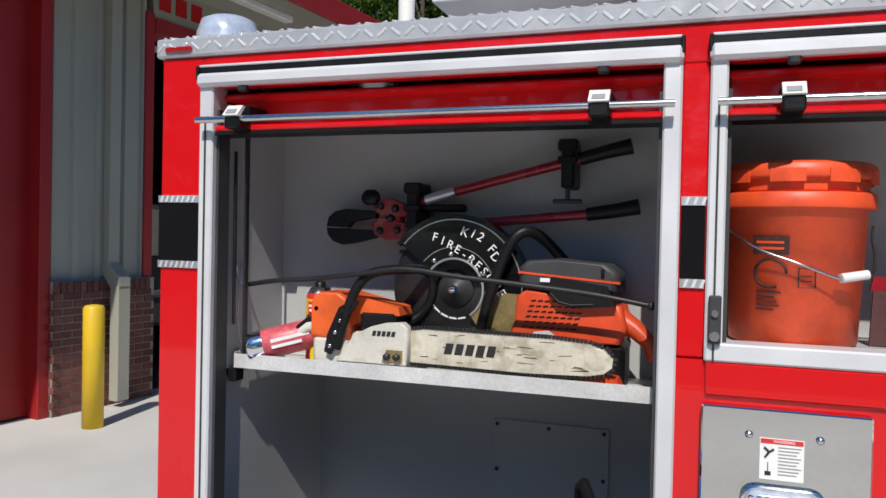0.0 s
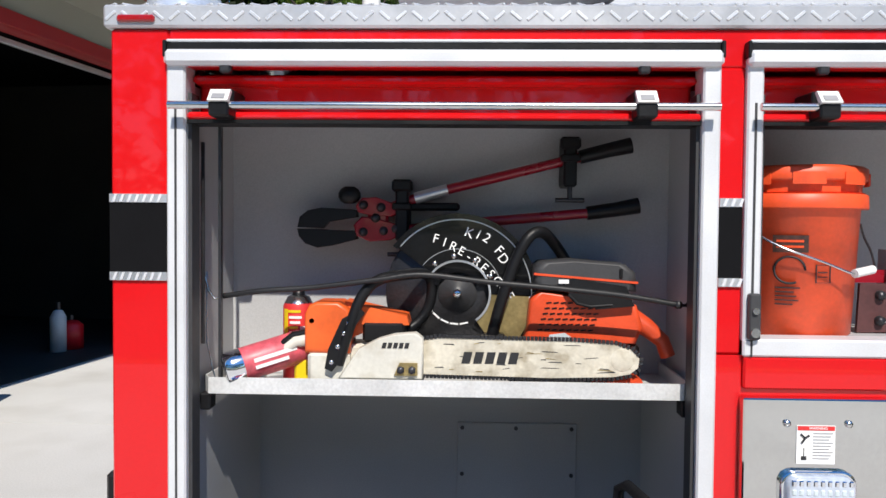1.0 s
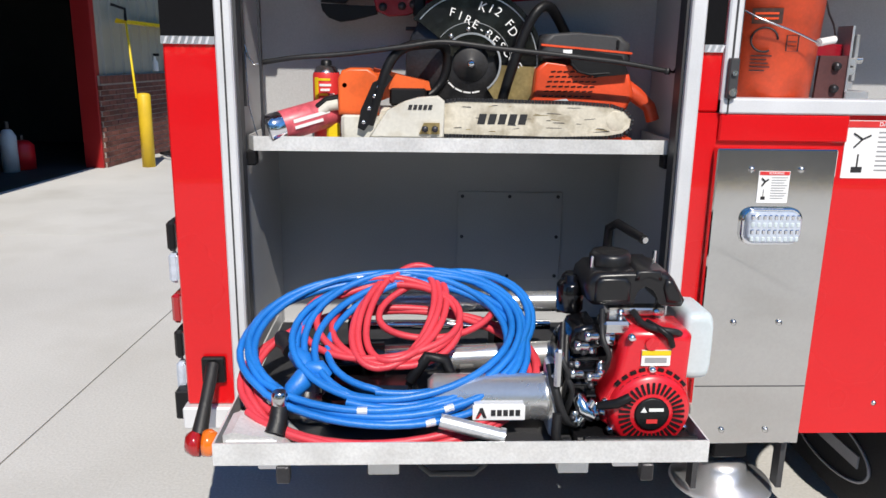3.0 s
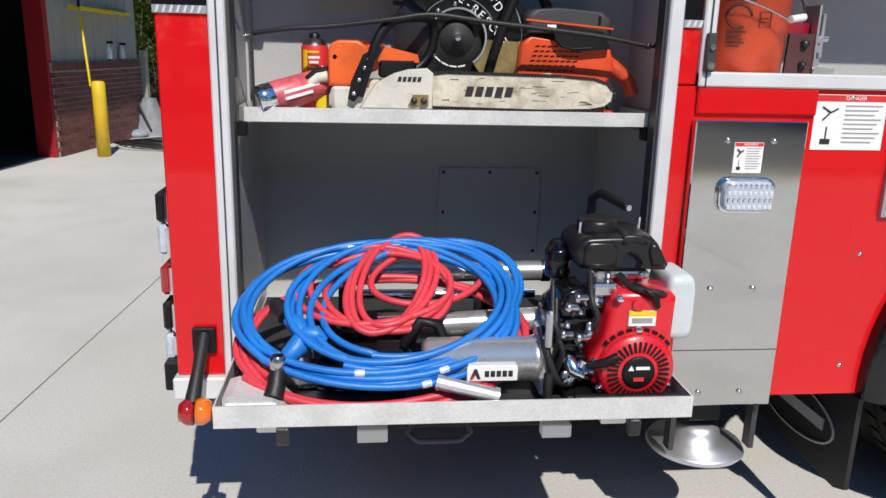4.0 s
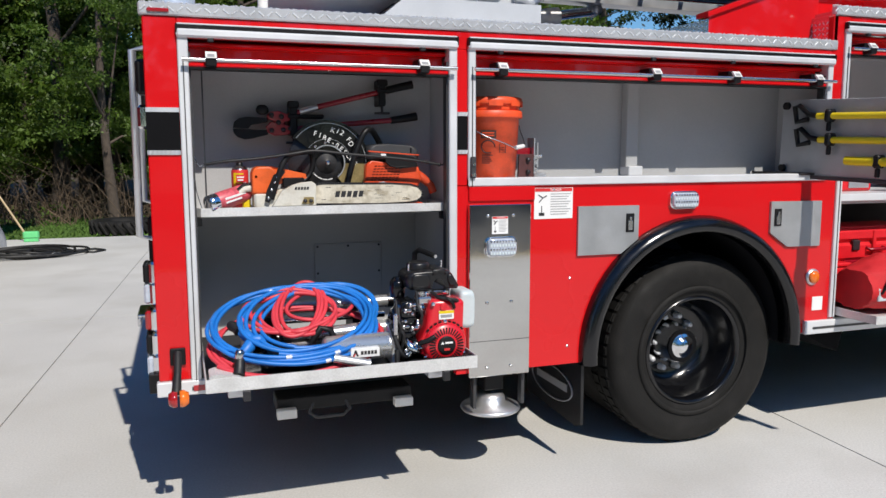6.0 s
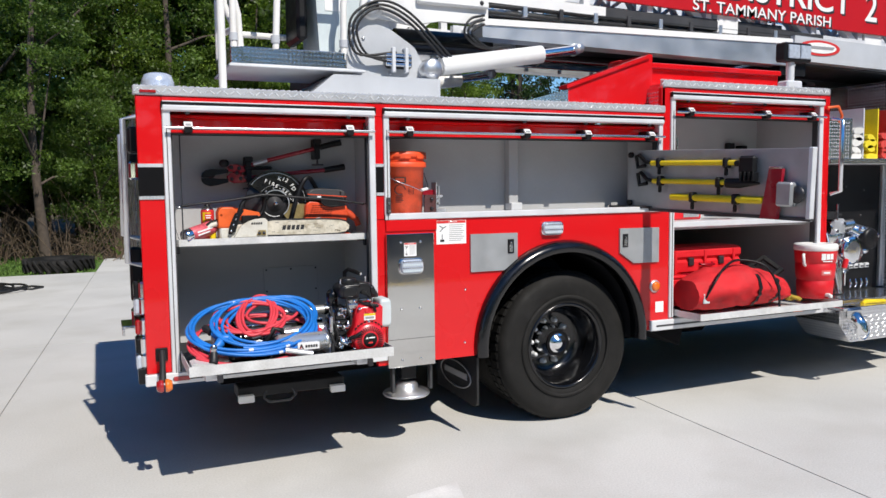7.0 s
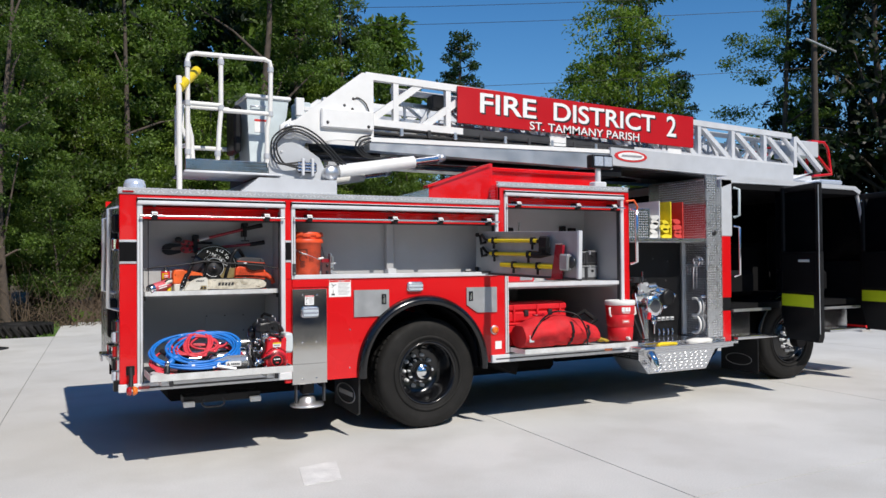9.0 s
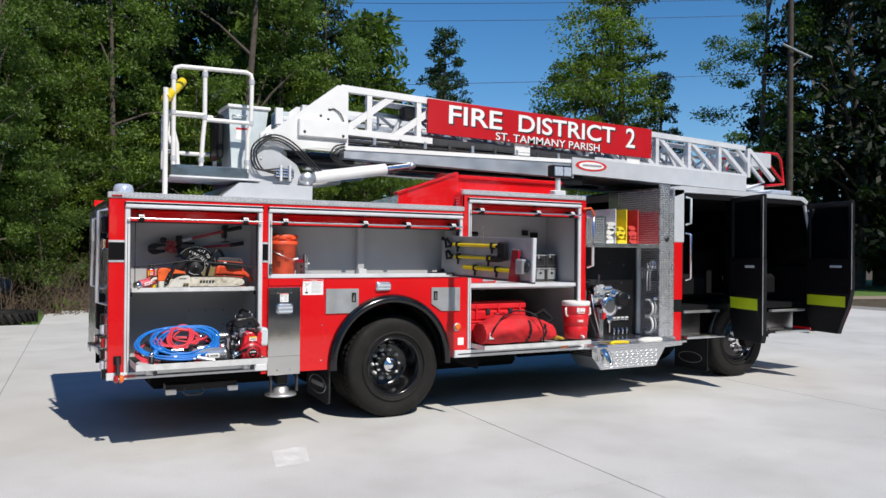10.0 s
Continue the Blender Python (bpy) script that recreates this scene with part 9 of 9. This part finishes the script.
part("barrel", Shape().cyl((0.45, 0.09, 0.885), (0.975, 0.09, 0.89), 0.028, 20), CYL_STEEL, rm2)
part("end_ring", Shape().cyl((0.975, 0.09, 0.89), (1.0, 0.09, 0.89), 0.031, 16), STEEL, rm2)
part("rod", Shape().cyl((0.42, 0.04, 0.84), (0.95, 0.04, 0.84), 0.013, 12), CHROME, rm2)
part("cradle", Shape().box(0.42, 0.46, 0.0, 0.16, TZ + 0.002, 0.865, 0.006), BLACK, rm2)
part("cradle", Shape().box(0.80, 0.84, 0.0, 0.16, TZ + 0.002, 0.865, 0.006), BLACK, rm2)
cut = thing("rescue_cutter", (0.45, -0.2, TZ), "black hydraulic cutter body beneath the coiled hoses", "rescue tool")
part("body", Shape().box(0.38, 0.60, -0.28, -0.17, TZ + 0.002, 0.80, 0.025), BLACK_GLOSS, cut)
part("blade", Shape().plate([(0.22, 0.705), (0.25, 0.75), (0.33, 0.77), (0.38, 0.765), (0.38, 0.705)], "y", -0.25, -0.22), STEEL, cut)
part("handle", Shape().tube([(0.58, -0.23, 0.80), (0.62, -0.23, 0.86), (0.66, -0.22, 0.85), (0.68, -0.22, 0.80)], 0.014, 10), BLACK, cut)
bs = thing("base_plate", (0.24, -0.33, TZ), "curved steel support plate lying in the tray corner", "plate")
part("plate", Shape().plate([(0.185, TZ + 0.001), (0.185, 0.745), (0.205, 0.752), (0.29, 0.738), (0.31, 0.725), (0.33, TZ + 0.001), (0.30, TZ + 0.001), (0.285, 0.722), (0.205, 0.735), (0.20, TZ + 0.001)], "y", -0.385, -0.28), ALU_WORN, bs)
part("fold", Shape().box(0.19, 0.30, -0.39, -0.383, TZ + 0.002, 0.735, 0.003), ALU_WORN, bs)
ht = thing("hand_pump_tool", (0.70, -0.37, TZ), "small silver tube tool with a black ribbed grip", "tool")
part("tube", Shape().cyl((0.645, -0.375, 0.772), (0.778, -0.39, 0.742), 0.0165, 14).cyl((0.772, -0.3893, 0.7434), (0.782, -0.3905, 0.741), 0.019, 14), ALU, ht)
part("grip", Shape().cyl((0.60, -0.397, 0.716), (0.72, -0.397, 0.714), 0.013, 12), BLACK, ht)
part("tip", Shape().cyl((0.545, -0.397, 0.714), (0.60, -0.397, 0.716), 0.010, 10), STEEL, ht)

# ---- things on the ground ----
ON_TRUCK[0] = False
gh = thing("ground_hose", (-1.95, 9.6, 0), "black rubber hose lying in a loose heap on the concrete", "hose")
pts_ = []
for i in range(300):
    a = i * 0.155
    r = 0.55 + 0.28 * math.sin(i * 0.041) + 0.12 * math.sin(i * 0.13)
    pts_.append((-2.25 + 1.05 * r * math.cos(a) + 0.25 * math.sin(i * 0.02), 9.75 + 0.75 * r * math.sin(a), 0.018 + 0.055 * (0.5 + 0.5 * math.sin(i * 0.07)) + 0.02 * math.sin(i * 0.31)))
pts_ += [(-1.5, 9.9, 0.02), (-1.22, 9.72, 0.018), (-1.08, 9.94, 0.018), (-1.25, 10.15, 0.018), (-1.55, 10.0, 0.02)]
part("coil", Shape().tube(pts_, 0.018, 6), RUBBER_TUBE, gh)
br = thing("broom", (-2.42, 11.8, 0), "broom with a pale wooden stick and green head leaning down", "broom")
part("stick", Shape().cyl((-2.50, 11.8, 0.10), (-3.0, 12.05, 0.92), 0.018, 8), mat("pale_wood", (0.55, 0.42, 0.25), 0.6, vary=0.15), br)
part("head", Shape().box(-2.55, -2.30, 11.71, 11.85, 0.06, 0.18, 0.02), GREEN, br)
part("bristle", Shape().box(-2.54, -2.31, 11.73, 11.83, 0.0, 0.07, 0.01), GREEN, br)
rg = thing("rag_heap", (-3.0, 11.2, 0), "grey tarpaulin bundle and rags heaped by the wall", "tarpaulin")
part("tarpaulin_sheet", Shape().loft([[(-3.0 + (0.30 - 0.05 * i) * (1 + 0.2 * math.sin(3 * a + i)) * math.cos(a * math.pi / 7), 11.2 + (0.25 - 0.04 * i) * (1 + 0.2 * math.cos(2 * a + i)) * math.sin(a * math.pi / 7), 0.15 * i) for a in range(14)] for i in range(5)]), mat("grey_tarpaulin", (0.25, 0.26, 0.28), 0.7, vary=0.3, scale=6), rg)
part("rag", Shape().ball((-3.25, 10.9, 0.05), 0.22, 12, (1.3, 0.9, 0.35)), mat("faded_blue_cloth", (0.32, 0.37, 0.42), 0.8, vary=0.3), rg)
part("prop_stick", Shape().cyl((-2.95, 11.0, 0.08), (-3.45, 11.1, 1.25), 0.02, 8), IRON, rg)
ty = thing("old_tyre", (-0.95, 12.85, 0), "large worn black tractor tyre lying flat on the grass", "tyre")
part("carcass", Shape().lathe([(0.34, 0.02), (0.53, 0.0), (0.60, 0.05), (0.62, 0.14), (0.60, 0.23), (0.53, 0.28), (0.34, 0.26), (0.32, 0.14), (0.34, 0.02)], (-0.95, 12.85, -0.01), "z", 48, caps=False), RUBBER, ty)
tl_ = Shape()
for k in range(26):
    m = Matrix.Translation((-0.95, 12.85, 0.13)) @ Matrix.Rotation(2 * math.pi * k / 26, 4, "Z") @ Matrix.Translation((0.62, 0, 0)) @ Matrix.Rotation(radians(35), 4, "X")
    tl_.box(-0.04, 0.035, -0.026, 0.026, -0.15, 0.15, 0.010, m)
tagged(part("tread_relief", tl_, RUBBER, ty), kind="stuff")
for i, (y, h, m_) in enumerate(((6.75, 0.22, LABEL), (7.2, 0.20, GREY_PALE))):
    p = ST @ Vector((0.05, y, 1.225))
    sbt = thing("spray_bottle", p, "white plastic spray bottle on the brick ledge", "spray bottle", "bottles on the ledge")
    part("bottle", Shape().lathe([(0.001, 0), (0.045, 0), (0.047, 0.01), (0.045, 0.13), (0.02, 0.17), (0.016, h)], p, "z", 16), m_, sbt)
    part("trigger", Shape().box(p.x - 0.02, p.x + 0.07, p.y - 0.015, p.y + 0.015, p.z + h, p.z + h + 0.04, 0.008), BLACK, sbt)
cp = thing("corner_post", ST @ Vector((0.1, 7.85, 0)), "tan metal downspout at the station's far corner", "downspout")
part("pipe", st(Shape().box(0.06, 0.16, 7.82, 7.94, 0.05, 1.35, 0.006)), SIDING, cp)

# inside the open bay
vh = thing("parked_truck", ST @ Vector((-2.6, 3.0, 0)), "cream utility truck parked nose-out in the dark bay", "truck")
part("nose", st(Shape().box(-5.0, -0.95, 1.5, 3.05, 0.75, 1.95, 0.06)), mat("cream_paint", (0.34, 0.30, 0.22), 0.4, vary=0.08), vh)
part("bumper", st(Shape().box(-1.05, -0.78, 1.45, 3.15, 0.55, 0.85, 0.04)), GREY_DARK, vh)
part("headlamp", st(Shape().lathe([(0.001, 0.0), (0.08, 0.0), (0.09, -0.03)], (-0.94, 2.83, 1.15), "x", 20)), LENS, vh)
part("turn_lamp", st(Shape().lathe([(0.001, 0.0), (0.06, 0.0), (0.07, -0.03)], (-0.94, 2.99, 1.16), "x", 16)), AMBER, vh)
part("grille", st(Shape().box(-0.96, -0.93, 1.6, 2.65, 0.95, 1.35, 0.01)), BLACK, vh)
for y, r, h, m_, lab in ((4.45, 0.10, 0.55, GREY_PALE, "pale grey gas cylinder standing in the bay"), (4.72, 0.15, 0.38, RED_PLASTIC, "red fuel can on the bay floor")):
    p = ST @ Vector((-0.9, y, 0.005))
    gc = thing("gas_cylinder" if y < 4.6 else "fuel_can", p, lab, "cylinder" if y < 4.6 else "fuel can")
    part("shell", Shape().lathe([(0.001, 0), (r, 0), (r, h * 0.8), (r * 0.6, h * 0.95), (0.001, h)], p, "z", 20), m_, gc)
    part("neck", Shape().cyl(p + Vector((0, 0, h * 0.95)), p + Vector((0, 0, h * 1.15)), 0.03, 10), IRON, gc)
bn = thing("work_bench", ST @ Vector((-3.2, 4.2, 0)), "cluttered work bench deep in the bay, its shade put into the colour", "bench")
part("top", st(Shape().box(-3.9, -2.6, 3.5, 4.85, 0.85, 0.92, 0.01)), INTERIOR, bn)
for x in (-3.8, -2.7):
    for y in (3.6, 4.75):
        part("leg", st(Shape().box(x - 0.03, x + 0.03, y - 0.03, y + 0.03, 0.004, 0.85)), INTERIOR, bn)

# ---- brick piers ----
SHORT = Shape().box(-0.006, 0.006, -0.094, 0.094, -0.0285, 0.0285, 0.003).mesh("brick", BRICK)
HEAD = Shape().box(-0.012, 0.012, -0.0285, 0.0285, -0.05, 0.05, 0.003).mesh("brick", BRICK)


def piece(me, m, parent, shift):
    o = new("brick", me)
    o.parent = parent
    o.matrix_parent_inverse = Matrix.Translation(-shift)
    o.matrix_basis = m
    return o


SH = station.location.copy()
for y0, y1, top in ((0.0, 1.13, 1.10), (5.0, 7.8, 1.12)):
    part("brick_core", st(Shape().box(-0.2, 0.078, y0, y1, 0.0, top + 0.08)), MORTAR, station, "brick pier base")
    row = 0
    z = 0.035
    while z < top - 0.03:
        y = y0 - (0.10 if row % 2 else 0.0)
        while y < y1 - 0.05:
            a_, b_ = max(y, y0), min(y + 0.2, y1)
            if b_ - a_ > 0.05:
                m = ST @ Matrix.Translation((0.080 + random.uniform(-0.0015, 0.0015), (a_ + b_) / 2, z)) @ Matrix.Diagonal((1, (b_ - a_ - 0.012) / 0.188, 1, 1))
                piece(SHORT, m, station, SH)
            y += 0.2
        piece(SHORT, ST @ Matrix.Translation((-0.03 + 0.05 * (row % 2), y0 - 0.003, z)) @ Matrix.Rotation(radians(90), 4, "Z"), station, SH)
        z += 0.0672
        row += 1
    y = y0 + 0.035
    while y < y1 - 0.03:
        piece(HEAD, ST @ Matrix.Translation((0.084, y, top + 0.025)), station, SH)
        y += 0.067
